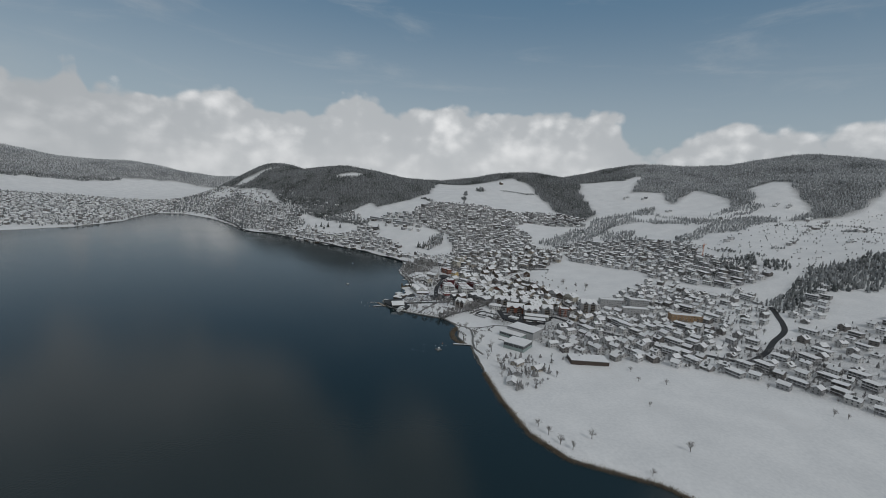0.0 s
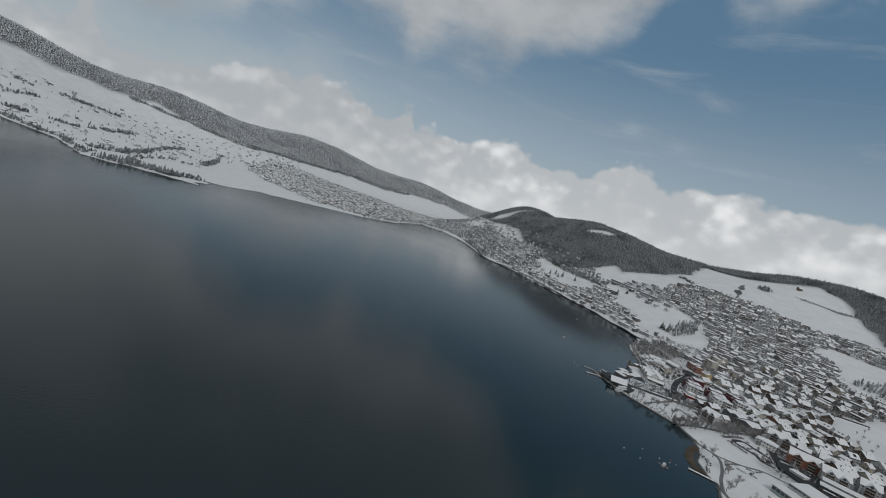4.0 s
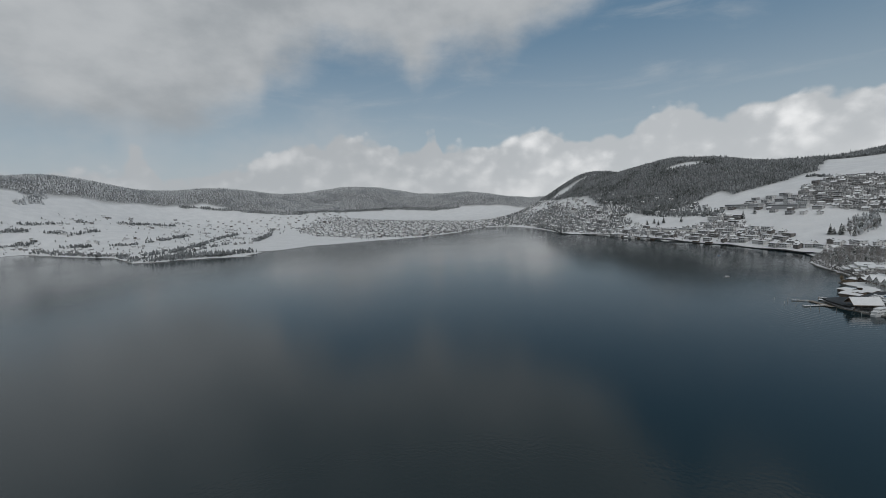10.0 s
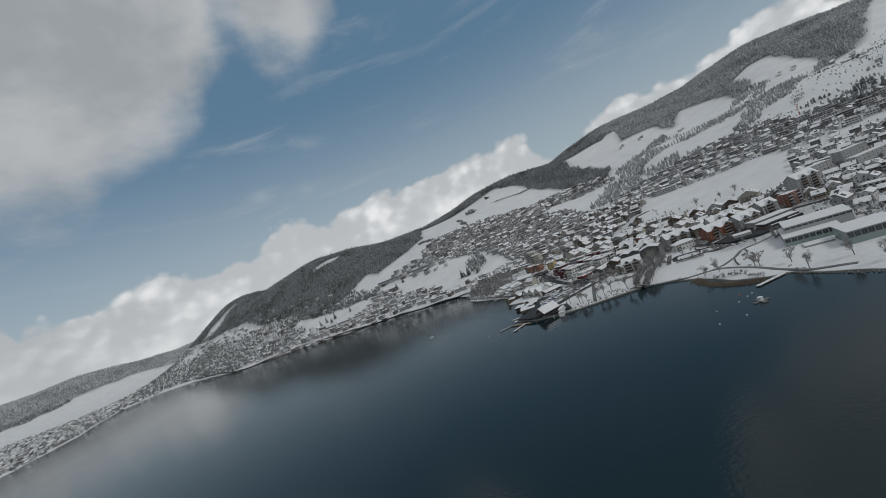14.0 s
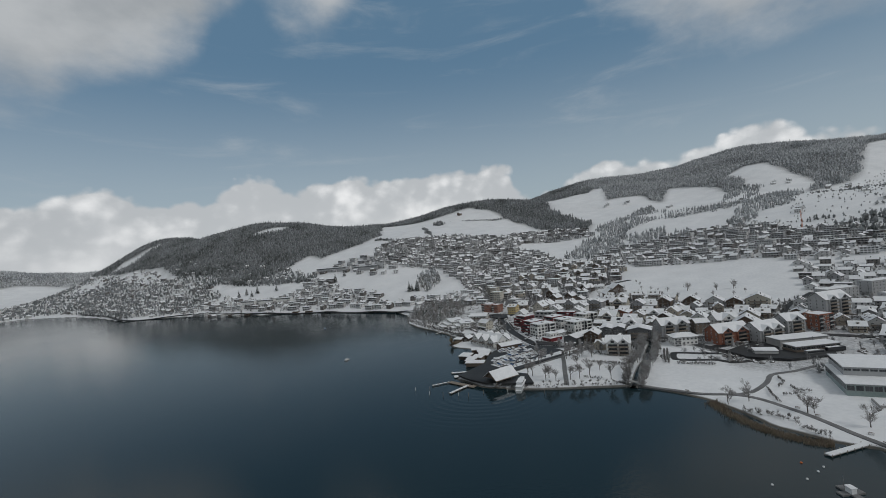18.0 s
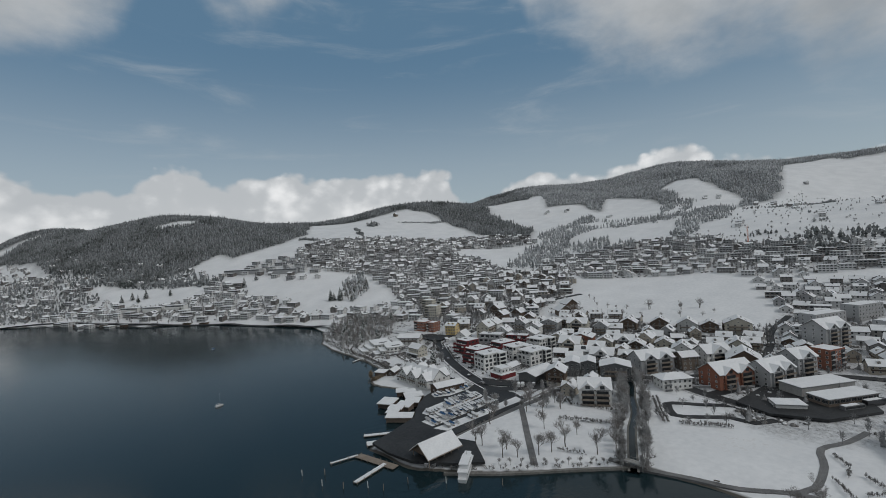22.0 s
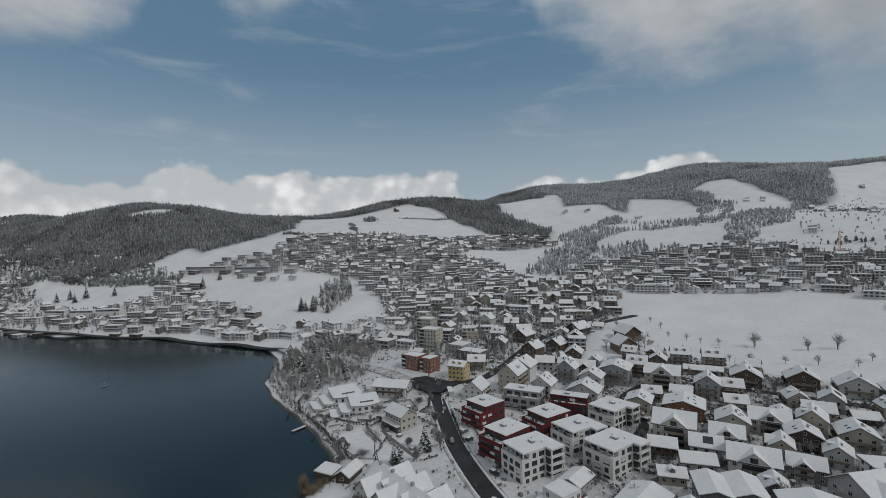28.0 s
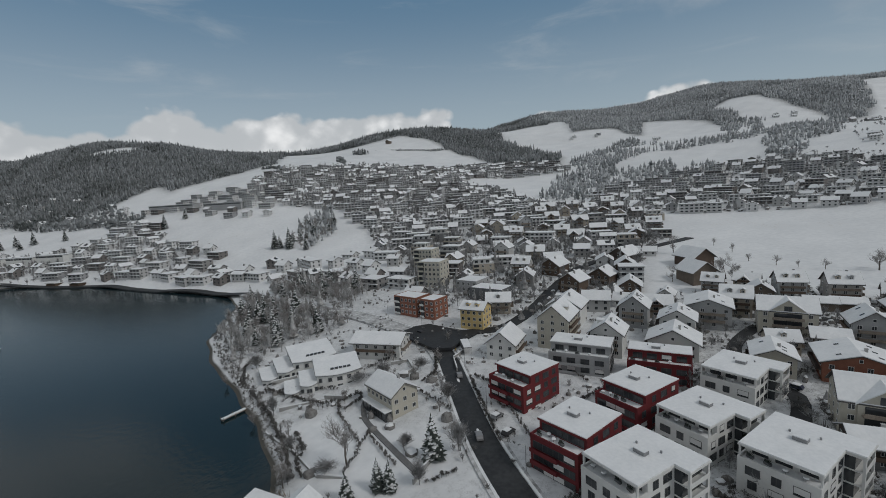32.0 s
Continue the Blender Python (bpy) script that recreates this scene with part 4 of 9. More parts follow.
def forest(name, label, ring, holes, spacing, height, radius, bare=0.3, seed=1, mat=None, k=4, tiers=2):
    """A wood of many frosted trees: two jagged tiers each, joined."""
    rng = np.random.default_rng(seed)
    ring = np.array(ring, float)
    (x0, y0), (x1, y1) = ring.min(0), ring.max(0)
    xs, ys = np.meshgrid(np.arange(x0, x1, spacing), np.arange(y0, y1, spacing))
    xs, ys = (xs + rng.uniform(-0.48, 0.48, xs.shape) * spacing).ravel(), (ys + rng.uniform(-0.48, 0.48, ys.shape) * spacing).ravel()
    wob = spacing * 0.8 * (np.sin(xs * 0.05 + ys * 0.03) + np.sin(ys * 0.08 - xs * 0.02))
    keep = edge_distance(xs, ys, ring) + wob < 0
    ragged = spacing * (1.1 * np.sin(xs * 0.021 + 1.4 * np.sin(ys * 0.017)) + rng.normal(0, 0.8, len(xs.ravel())).reshape(xs.shape))
    for hole in holes:
        keep &= edge_distance(xs, ys, np.array(hole, float)) + 0.5 * wob + ragged > 0
    keep &= edge_distance(xs, ys, SHORE) > 3
    xs, ys = xs[keep], ys[keep]
    n = len(xs)
    h = height * rng.uniform(0.5, 1.15, n) * np.where(rng.random(n) < 0.07, 1.3, 1.0)
    r = radius * rng.uniform(0.6, 1.25, n) * (0.5 + 0.5 * h / height)
    leafy = rng.random(n) < bare + 0.3 * np.sin(xs * 0.013 + 0.7 * np.sin(ys * 0.009)) * np.sin(ys * 0.017)
    z = ground_z(xs, ys)
    ang = np.arange(k) * 2 * np.pi / k
    size = tiers * (k + 1)
    verts = np.zeros((n, size, 3))
    tri = []
    for tier in range(tiers):
        low, wide = ((0.04, 1.0), (0.42, 0.62))[tier] if tiers > 1 else (0.05, 0.9)
        low_leafy, wide_leafy = ((0.10, 0.85), (0.45, 1.0))[tier] if tiers > 1 else (0.35, 1.0)
        rad = (r * np.where(leafy, wide_leafy, wide))[:, None] * rng.uniform(0.65, 1.3, (n, k))
        a = ang + rng.uniform(0, 6, (n, 1))
        first = tier * (k + 1)
        verts[:, first:first + k, 0] = xs[:, None] + rad * np.cos(a)
        verts[:, first:first + k, 1] = ys[:, None] + rad * np.sin(a)
        verts[:, first:first + k, 2] = (z + np.where(leafy, low_leafy, low) * h)[:, None] + rng.uniform(-0.1, 0.1, (n, k)) * h[:, None]
        tip = 1.0 if tier == tiers - 1 else 0.66
        lean = rng.normal(0, 0.25, (n, 2))
        verts[:, first + k] = np.stack([xs + lean[:, 0], ys + lean[:, 1], z + np.where(leafy, 0.9 * tip, tip) * h], -1)
        tri += [(first + i, first + (i + 1) % k, first + k) for i in range(k)]
    faces = (np.arange(n)[:, None, None] * size + np.array(tri)).reshape(-1, 3)
    ob = new(name, array_mesh(name, verts.reshape(-1, 3), faces, mat or FOREST))
    return tagged(ob, label, "forest", kind="stuff")

# ---- woods ----
def vary_by_tree(m, lo, hi):
    """Each tree a little darker or paler than its stand."""
    t = m.node_tree
    b = t.nodes["Principled BSDF"]
    g, r, x = t.nodes.new("ShaderNodeNewGeometry"), t.nodes.new("ShaderNodeMapRange"), t.nodes.new("ShaderNodeVectorMath")
    x.operation = "SCALE"
    r.inputs["To Min"].default_value, r.inputs["To Max"].default_value = lo, hi
    t.links.new(g.outputs["Random Per Island"], r.inputs["Value"])
    t.links.new(r.outputs["Result"], x.inputs["Scale"])
    t.links.new(b.inputs["Base Color"].links[0].from_socket, x.inputs[0])
    t.links.new(x.outputs[0], b.inputs["Base Color"])


# middle-distance woods: light rime, with some haze mixed into the base colours
FOREST_MID = material("rimed_light_haze_forest", [(0.145, 0.16, 0.168), (0.25, 0.268, 0.28), (0.40, 0.418, 0.432)], 0.9, 0.09, 0.1, 0.0)
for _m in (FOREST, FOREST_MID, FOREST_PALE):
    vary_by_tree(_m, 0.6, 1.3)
WOODS = [
    ("belt of trees along the brook below the pastures", [(765, 1102), (1064, 1283), (1147, 1289), (1075, 1209), (1117, 1056), (1044, 1022), (963, 1124), (895, 1159), (763, 1081)], [[(960, 1140), (1060, 1080), (1080, 1090), (1050, 1200), (1000, 1230)]], 0.5),
    ("dark trees in the gully under the ridge", [(1117, 1056), (1461, 1227), (1490, 1201), (1422, 1116), (1058, 975), (1045, 1011)], [[(1130, 1050), (1300, 1130), (1380, 1120), (1150, 1020)]], 0.6),
    ("dark wood in the gully beside the orchards", [(890, 903), (1059, 980), (1203, 1024), (1382, 986), (1068, 880), (1008, 899), (855, 855)], [], 0.6),
    ("conifers at the foot of the steep pasture", [(762, 1139), (894, 1266), (981, 1254), (905, 1167), (770, 1086)], [], 0.2),
    ("row of conifers behind the slope houses", [(756, 1070), (832, 1114), (885, 1062), (833, 998), (861, 973), (823, 940), (796, 1007)], [], 0.2),
    ("grove of tall conifers between the houses", [(568, 1038), (732, 1169), (799, 1170), (700, 1060), (610, 1000)], [], 0.25),
    ("second grove of conifers beside the houses", [(573, 969), (759, 1110), (798, 1095), (669, 994)], [[(600, 975), (680, 1030), (720, 1040), (660, 985)]], 0.25),
    ("grove at the edge of the lakeside meadow", [(270, 1100), (314, 1180), (334, 1176), (311, 1109), (268, 1056)], [], 0.6),
]
for k, (text, ring, gaps, bare) in enumerate(WOODS):
    forest("forest", text, ring, gaps, 7.6, 12, 2.7, 0.5 + 0.4 * bare, 40 + k, FOREST_MID)
forest("forest", "loose trees between the farms under the round hill", [(-222, 2156), (-52, 1842), (83, 1682), (140, 1437), (121, 1380), (23, 1586), (-85, 1685), (-148, 1775)], [[(-60, 1720), (20, 1640), (60, 1600), (40, 1680), (-20, 1800)], [(100, 1560), (150, 1440), (120, 1440)]], 10.0, 11, 3.0, 0.8, 55)
HEDGES = [[(-1985, 700), (-1905, 533), (-1680, 235), (-1580, -60)], [(-2060, 640), (-1990, 480), (-1850, 300)], [(-2180, 700), (-2120, 520), (-2010, 380)], [(-2216, 779), (-2227, 1040), (-2180, 1164), (-2186, 1259)], [(-2140, 930), (-2149, 1017), (-2005, 1121), (-2005, 1208)], [(-2180, 1355), (-2143, 1622)], [(-1985, 707), (-2010, 863), (-2000, 1017)], [(-1840, 999), (-1664, 1123), (-1763, 1408)], [(-1255, 870), (-1258, 999), (-1587, 1412), (-1718, 1617)], [(-1005, 870), (-960, 1018)], [(-1316, 1344), (-1719, 1838)]]
for k, line in enumerate(HEDGES):
    thin = 7 + 7 * (k * 0.37 % 1)
    ring = [(x + thin, y) for x, y in line] + [(x - thin, y + 6) for x, y in line[::-1]]
    forest("hedge", "line of trees and hedges crossing the western fields", ring, [], 8.0, 13, 4.2, 0.7, 60 + k)
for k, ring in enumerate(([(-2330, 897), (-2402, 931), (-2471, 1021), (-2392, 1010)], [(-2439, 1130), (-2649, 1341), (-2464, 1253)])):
    forest("forest", "rimed copse on the high western field, paled with painted haze", ring, [], 11.0, 17, 4.6, 0.4, 70 + k, FOREST_PALE)
forest("forest", "frosted wood covering the round hill above the lake", ROUNDHILL, HOLES[:3], 5.6, 14.5, 2.5, 0.5, 3)
forest("forest", "frosted wood along the knoll behind the pasture", KNOLL, HOLES[3:4], 6.0, 15, 2.6, 0.4, 4)
forest("forest", "frosted wood on the long eastern ridge, lightly paled with painted haze", EASTRIDGE, HOLES[4:6], 6.8, 15, 2.9, 0.45, 5, FOREST_MID)
forest("forest", "wooded stream gully beside the winding road", [(680, 467), (662, 434), (700, 440), (775, 470), (805, 460), (875, 437), (1000, 400), (1032, 534), (943, 557), (873, 561), (754, 494)], [], 7.5, 15, 3.2, 0.6, 9)
forest("forest", "clump of bare trees on the orchard slope", [(735, 627), (836, 718), (887, 683), (810, 609)], [], 9.0, 13, 3.2, 0.8, 19)
forest("forest", "small copse beside the orchard slope", [(815, 602), (884, 654), (930, 650), (844, 581)], [], 9.0, 13, 3.2, 0.8, 20)
forest("forest", "frosted wood on the western mountain, paled with painted haze", WESTMOUNT, HOLES[6:], 9.0, 14, 4.0, 0.45, 10, FOREST_PALE, 4, 1)
MOUTH = [(-640, 2060), (-560, 2080), (-430, 1960), (-380, 2300), (-440, 2480), (-540, 2620), (-620, 2900), (-760, 2900), (-740, 2500), (-700, 2250)]
forest("forest", "loose frosted trees between the houses at the valley's mouth", MOUTH, [[(-520, 2380), (-440, 2420), (-500, 2540), (-580, 2520)], [(-560, 2250), (-480, 2200), (-470, 2280), (-540, 2330)], [(-620, 2650), (-560, 2600), (-600, 2800), (-660, 2800)]], 11, 10, 3.0, 0.8, 21)
forest("forest", "frosted trees between the north shore houses", NORTHSHORE, [[(-230, 1700), (-150, 1650), (-130, 1760), (-210, 1800)], [(-330, 1950), (-260, 1900), (-250, 2020), (-310, 2060)]], 9.5, 9, 2.6, 0.85, 22)
forest("forest", "dark trees along the foot of the western mountain", [(-2452, 1900), (-2252, 2070), (-1950, 2200), (-1835, 2690), (-1660, 3040), (-1300, 3340), (-1280, 3300), (-1640, 2980), (-1790, 2680), (-1900, 2200), (-2240, 2040), (-2440, 1870)], [], 7.0, 13, 3.4, 0.5, 23)
forest("forest", "trees and hedges of the distant village", [(-700, 1500), (-690, 2000), (-640, 2200), (-760, 2700), (-1300, 2780), (-1750, 2300), (-1650, 1900), (-1250, 1600), (-900, 1420)], [], 17, 8.5, 3.0, 0.85, 24)
forest("forest", "trees on the wooded headland across the lake", [(-1090, 790), (-1000, 880), (-960, 930), (-990, 960), (-1110, 860)], [], 8.0, 15, 3.5, 0.6, 11)
forest("forest", "bare trees and reeds along the western shore", [(-1120, 800), (-1330, 880), (-1546, 888), (-1900, 940), (-1930, 960), (-1540, 915), (-1330, 905), (-1130, 830)], [], 9.5, 9, 3.0, 0.9, 25)
forest("forest", "line of bare trees behind the headland meadow", [(-1100, 900), (-1230, 1060), (-1330, 1250), (-1350, 1250), (-1250, 1050), (-1120, 890)], [], 8.5, 10, 3.0, 0.85, 26)
forest("forest", "belt of bare trees below the round hill", [(-119, 1760), (-37, 1675), (16, 1585), (76, 1515), (108, 1430), (135, 1416), (130, 1388), (45, 1492), (-31, 1625), (-120, 1720)], [], 6.5, 11, 2.8, 0.9, 14)
forest("forest", "tree clump on top of the pasture", [(640, 1800), (655, 1750), (672, 1770), (665, 1815)], [], 6.0, 13, 2.8, 0.7, 15)
forest("hedge", "dark hedge running down the pasture", [(600, 1822), (522, 1612), (495, 1518), (502, 1514), (531, 1606), (608, 1818)], [], 4.0, 6, 2.2, 0.9, 16)
forest("hedge", "hedge line across the high pasture", [(700, 1790), (795, 1722), (822, 1684), (880, 1678), (880, 1670), (818, 1674), (790, 1712), (698, 1780)], [], 4.0, 4.5, 2.0, 0.9, 17)
ORCHARD_ROWS = [[(1166, 872), (1378, 879), (1494, 845), (1202, 721)], [(943, 753), (957, 719), (979, 680)], [(887, 796), (893, 750), (902, 706), (907, 667)], [(839, 830), (811, 774), (783, 719), (787, 680)], [(970, 1136), (1019, 1095), (1033, 1023)], [(1055, 757), (1068, 730)]]
for k, line in enumerate(ORCHARD_ROWS):
    ring = [(x + 4, y - 4) for x, y in line] + [(x - 4, y + 4) for x, y in line[::-1]]
    forest("hedge", "thin row of bare trees across the orchard slope", ring, [], 7.5, 7, 2.6, 0.95, 80 + k)
forest("hedge", "row of trees on the pasture's western ridge", [(360, 1640), (385, 1530), (392, 1532), (372, 1640)], [], 4.5, 7, 2.4, 0.9, 18)

# ---- the town on the slopes ----
TAKEN = []   # places already built on: x, y, width


def free_spots(ring, gap, seed, taken, most=1000):
    rng = random.Random(seed)
    pts = np.array(ring, float)
    (x0, y0), (x1, y1) = pts.min(0), pts.max(0)
    spots, cell = [], {}
    for x, y, g in taken:
        cell.setdefault((int(x // 40), int(y // 40)), []).append((x, y, g))
    tries = int((x1 - x0) * (y1 - y0) / (gap * gap) * 14)
    xs = np.array([rng.uniform(x0, x1) for _ in range(tries)])
    ys = np.array([rng.uniform(y0, y1) for _ in range(tries)])
    ok = inside(xs, ys, ring)
    for x, y in zip(xs[ok], ys[ok]):
        ci, cj = int(x // 40), int(y // 40)
        near = [p for i in (-1, 0, 1) for j in (-1, 0, 1) for p in cell.get((ci + i, cj + j), ())]
        if any(math.hypot(x - a, y - b) < (gap + g) / 2 for a, b, g in near):
            continue
        cell.setdefault((ci, cj), []).append((x, y, gap))
        spots.append((float(x), float(y)))
        if len(spots) >= most:
            break
    return spots


def uphill(x, y):
    e = 12.0
    return math.degrees(math.atan2(gz(x, y + e) - gz(x, y - e), gz(x + e, y) - gz(x - e, y)))


def small_house(kind, m, group):
    """One of the common house kinds at the pose m."""
    if kind in MODELS:
        ob = copy_thing(MODELS[kind], m)
        ob["group"] = group
        return ob
    if kind == "chalet":
        ob = gable_house("house", "brown timber chalet with a snowy gable roof", 11, 10, 2, 27, PLASTER, group, m, TIMBER, (3, 3), 0, True, True, 2.7, 1.2)
    elif kind == "gable":
        ob = gable_house("house", "plastered house with a snow-covered gable roof", 12, 10, 2, 35, PLASTER, group, m, None, (3, 2), 1, True, True)
    elif kind == "tall":
        ob = gable_house("house", "three-storey plastered house with a steep snowy roof", 12, 11, 3, 38, PLASTER, group, m, None, (3, 2), 2, True, True, 2.7)
    elif kind == "tee":
        ob = gable_house("house", "plastered house with a snowy cross gable and balcony", 13, 10, 2, 36, PLASTER, group, m, None, (4, 2), 0, True)
        eave, s = 6.1, math.tan(radians(40))
        bm = bmesh.new()
        gable_walls(bm, 6, 6.4, eave, eave + 3.2 * s)
        bmesh.ops.transform(bm, matrix=pose(-1.2, -3.2, 0, 0, 0, 90), verts=bm.verts)
        g = part("cross_gable", bm, PLASTER, ob)
        bm = bmesh.new()
        gable_roof(bm, 6, 6.4, eave, eave + 3.2 * s, 0.8, 0.3)
        bmesh.ops.transform(bm, matrix=pose(-1.2, -3.2, 0, 0, 0, 90), verts=bm.verts)
        part("gable_snow", bm, ROOFSNOW, g)
        for f in range(3):
            window(g, -1.2, -6.22, 0.8 + f * 2.8, 0, 2.4, 1.5)
        for f in range(2):
            bm = bmesh.new()
            box(bm, -4.2, -7.7, 2.8 + f * 2.8, 1.8, -6.2, 3.0 + f * 2.8)
            box(bm, -4.2, -7.7, 3.0 + f * 2.8, 1.8, -7.6, 3.9 + f * 2.8)
            part("balcony", bm, TIMBER, g)
    elif kind == "barn":
        ob = gable_house("barn", "dark weathered timber barn with a snowy roof", 13, 9, 1, 30, TIMBER, group, m, None, (0, 0), 0, False, False, 4.0)
    elif kind == "terrace":
        ob = thing("terrace_house", "stepped flat-roofed terrace house with snowy terraces", "house", group, m)
        for k in range(3):
            bm = bmesh.new()
            box(bm, -9, -9 + k * 4.2, k * 2.9 - 5, 9, 1 + k * 4.2, k * 2.9 + 2.75)
            part("wall", bm, PLASTER, ob)
            bm = bmesh.new()
            box(bm, -8.8, -8.8 + k * 4.2, k * 2.9 + 2.754, 8.8, 0.8 + k * 4.2, k * 2.9 + 3.0)
            part("terrace_snow", bm, ROOFSNOW, ob)
            facade(ob, -9, -9 + k * 4.2, 9, -9 + k * 4.2, k * 2.9, 1, 2.9, 3, 3.6, 1.9, 0.35, METAL)
    elif kind == "modern":
        ob = flat_block("apartment_house", "flat-roofed apartment house with snowy terraces", 15, 12, 2, PLASTER, group, m, (2, 2), True, 1)
    else:
        ob = flat_block("apartment_house", "long flat-roofed apartment block under snow", 21, 12, 3, PLASTER, group, m, (3, 2), False, 1)
    MODELS[kind] = ob
    return ob


def settle(ring, gap, seed, kinds, group, taken, most=1000, jitter=12, way=None, size=(0.88, 1.12)):
    rng = random.Random(seed)
    for x, y in free_spots(ring, gap, seed, taken, most):
        taken.append((x, y, gap))
        turn = (uphill(x, y) - 90 if way is None else way) + rng.choice((0, 0, 0, -90, -90)) + rng.uniform(-jitter, jitter)
        kind = rng.choice(kinds)
        if kind in ("terrace", "modern", "long"):
            turn = (uphill(x, y) - 90 if way is None else way) + rng.uniform(-jitter, jitter)
        s = rng.uniform(*size)
        ob = small_house(kind, pose(x, y, gz(x, y), 0, 0, turn), group)
        ob.matrix_basis = pose(x, y, gz(x, y), 0, 0, turn) @ Matrix.Scale(s, 4)




WALLS = material("far_house_walls", [(0.85, 0.85, 0.85), (1, 1, 1)], 0.85, 1.0, 0.2, 0.0)
_t = WALLS.node_tree
_g, _k = _t.nodes.new("ShaderNodeNewGeometry"), _t.nodes.new("ShaderNodeValToRGB")
_k.color_ramp.interpolation = "CONSTANT"
for _i, _c in enumerate([(0.50, 0.50, 0.50), (0.17, 0.158, 0.15), (0.44, 0.44, 0.435), (0.32, 0.322, 0.328), (0.60, 0.60, 0.60), (0.15, 0.142, 0.136), (0.44, 0.43, 0.41), (0.26, 0.255, 0.25), (0.40, 0.405, 0.41)]):
    _e = _k.color_ramp.elements[_i] if _i < 2 else _k.color_ramp.elements.new(0.5)
    _e.position, _e.color = _i / 9, (*_c, 1)
_t.links.new(_g.outputs["Random Per Island"], _k.inputs[0])
_t.links.new(_k.outputs[0], _t.nodes["Principled BSDF"].inputs["Base Color"])


def far_houses(name, label, spots, seed, fine=True, big=0.2):
    """Many small houses joined: walls, eaves, snowy roofs and windows each with their own faces."""
    rng = random.Random(seed)
    bm = bmesh.new()
    for x, y in spots:
        z = gz(x, y)
        flat = rng.random() < big
        w, d = (rng.uniform(12, 21), rng.uniform(8.5, 11)) if flat else (rng.uniform(8.5, 12.5), rng.uniform(7.5, 10))
        fl = rng.choice((1, 2, 2)) if not flat else rng.choice((2, 2, 3))
        turn = uphill(x, y) - 90 + (0 if flat else rng.choice((0, 0, 90))) + rng.uniform(-12, 12)
        m = pose(x, y, z, 0, 0, turn)
        n0 = len(bm.verts)
        eave = fl * 2.7 + 0.3
        if flat:
            box(bm, -w / 2, -d / 2, -5, w / 2, d / 2, eave)
            box(bm, -w / 2 - 0.8, -d / 2 - 1.2, eave + 0.01, w / 2 + 0.4, d / 2 + 0.4, eave + 0.3, 1)
            box(bm, -w / 2 - 0.7, -d / 2 - 1.1, eave + 0.31, w / 2 + 0.3, d / 2 + 0.3, eave + 0.62, 2)
            if fine:
                for f in range(fl - 1):
                    box(bm, -w / 2 - 0.3, -d / 2 - 1.3, 2.7 + f * 2.8, w / 2 + 0.3, -d / 2 - 0.01, 2.95 + f * 2.8, 2)
        else:
            rise = math.tan(radians(rng.uniform(24, 38)))
            ridge = eave + d / 2 * rise
            if fine:
                cx, cy = rng.uniform(-w * 0.3, w * 0.3), rng.choice((-1, 1)) * d * 0.15
                box(bm, cx - 0.4, cy - 0.4, eave, cx + 0.4, cy + 0.4, ridge + 0.9, 1)
                if rng.random() < 0.3:
                    k0 = len(bm.faces)
                    px, y0, y1 = rng.uniform(-w * 0.2, w * 0.2), -d * 0.4, -d * 0.12
                    slab(bm, [(px - 1.8, y0, ridge + rise * y0 + 0.54), (px + 1.8, y0, ridge + rise * y0 + 0.54), (px + 1.8, y1, ridge + rise * y1 + 0.54), (px - 1.8, y1, ridge + rise * y1 + 0.54)], 0.06)
                    bm.faces.ensure_lookup_table()
                    for f in bm.faces[k0:]:
                        f.material_index = 3
            gable_walls(bm, w, d, eave, ridge, -5)
            k0 = len(bm.faces)
            gable_roof(bm, w, d, eave, ridge, 0.8, 0.25)
            bm.faces.ensure_lookup_table()
            for f in bm.faces[k0:]:
                f.material_index = 1
            k0 = len(bm.faces)
            gable_roof(bm, w, d, eave, ridge, 0.8, 0.26, 0.26, 0.12)
            bm.faces.ensure_lookup_table()
            for f in bm.faces[k0:]:
                f.material_index = 2
        if fine:
            for f in range(fl):
                nwin = int(w / 3.4)
                for i in range(nwin):
                    cx, cz = -w / 2 + (i + 0.5) * w / nwin, 1.0 + f * 2.8
                    hw = 1.1 if flat else 0.65
                    for sy in (-1, 1):
                        box(bm, cx - hw, sy * d / 2 - 0.05, cz, cx + hw, sy * d / 2 + 0.05, cz + 1.3, 3)
                for sx in (-1, 1):
                    for cy in (-d / 4, d / 4):
                        box(bm, sx * w / 2 - 0.05, cy - 0.6, 1.0 + f * 2.8, sx * w / 2 + 0.05, cy + 0.6, 2.4 + f * 2.8, 3)
        bm.verts.ensure_lookup_table()
        for v in bm.verts[n0:]:
            v.co = m @ v.co
    ob = part(name, bm, [WALLS, ROOFTILE, ROOFSNOW, GLASS])
    return tagged(ob, label, "houses", kind="stuff")


def gather(ring, gap, seed, most=1000):
    spots = free_spots(ring, gap, seed, TAKEN, most)
    for x, y in spots:
        TAKEN.append((x, y, gap))
    return spots


MODELS = {}


def at(x, y, yaw=0.0, z=None):
    return pose(x, y, gz(x, y) if z is None else z, 0, 0, yaw)


def claim(x, y, r):
    TAKEN.append((x, y, 2 * r))


# ---- roads and paths ----
SLUSH = material("trodden_slush", [(0.22, 0.22, 0.22), (0.66, 0.67, 0.68)], 0.75, 0.8, 0.3, 0.3)

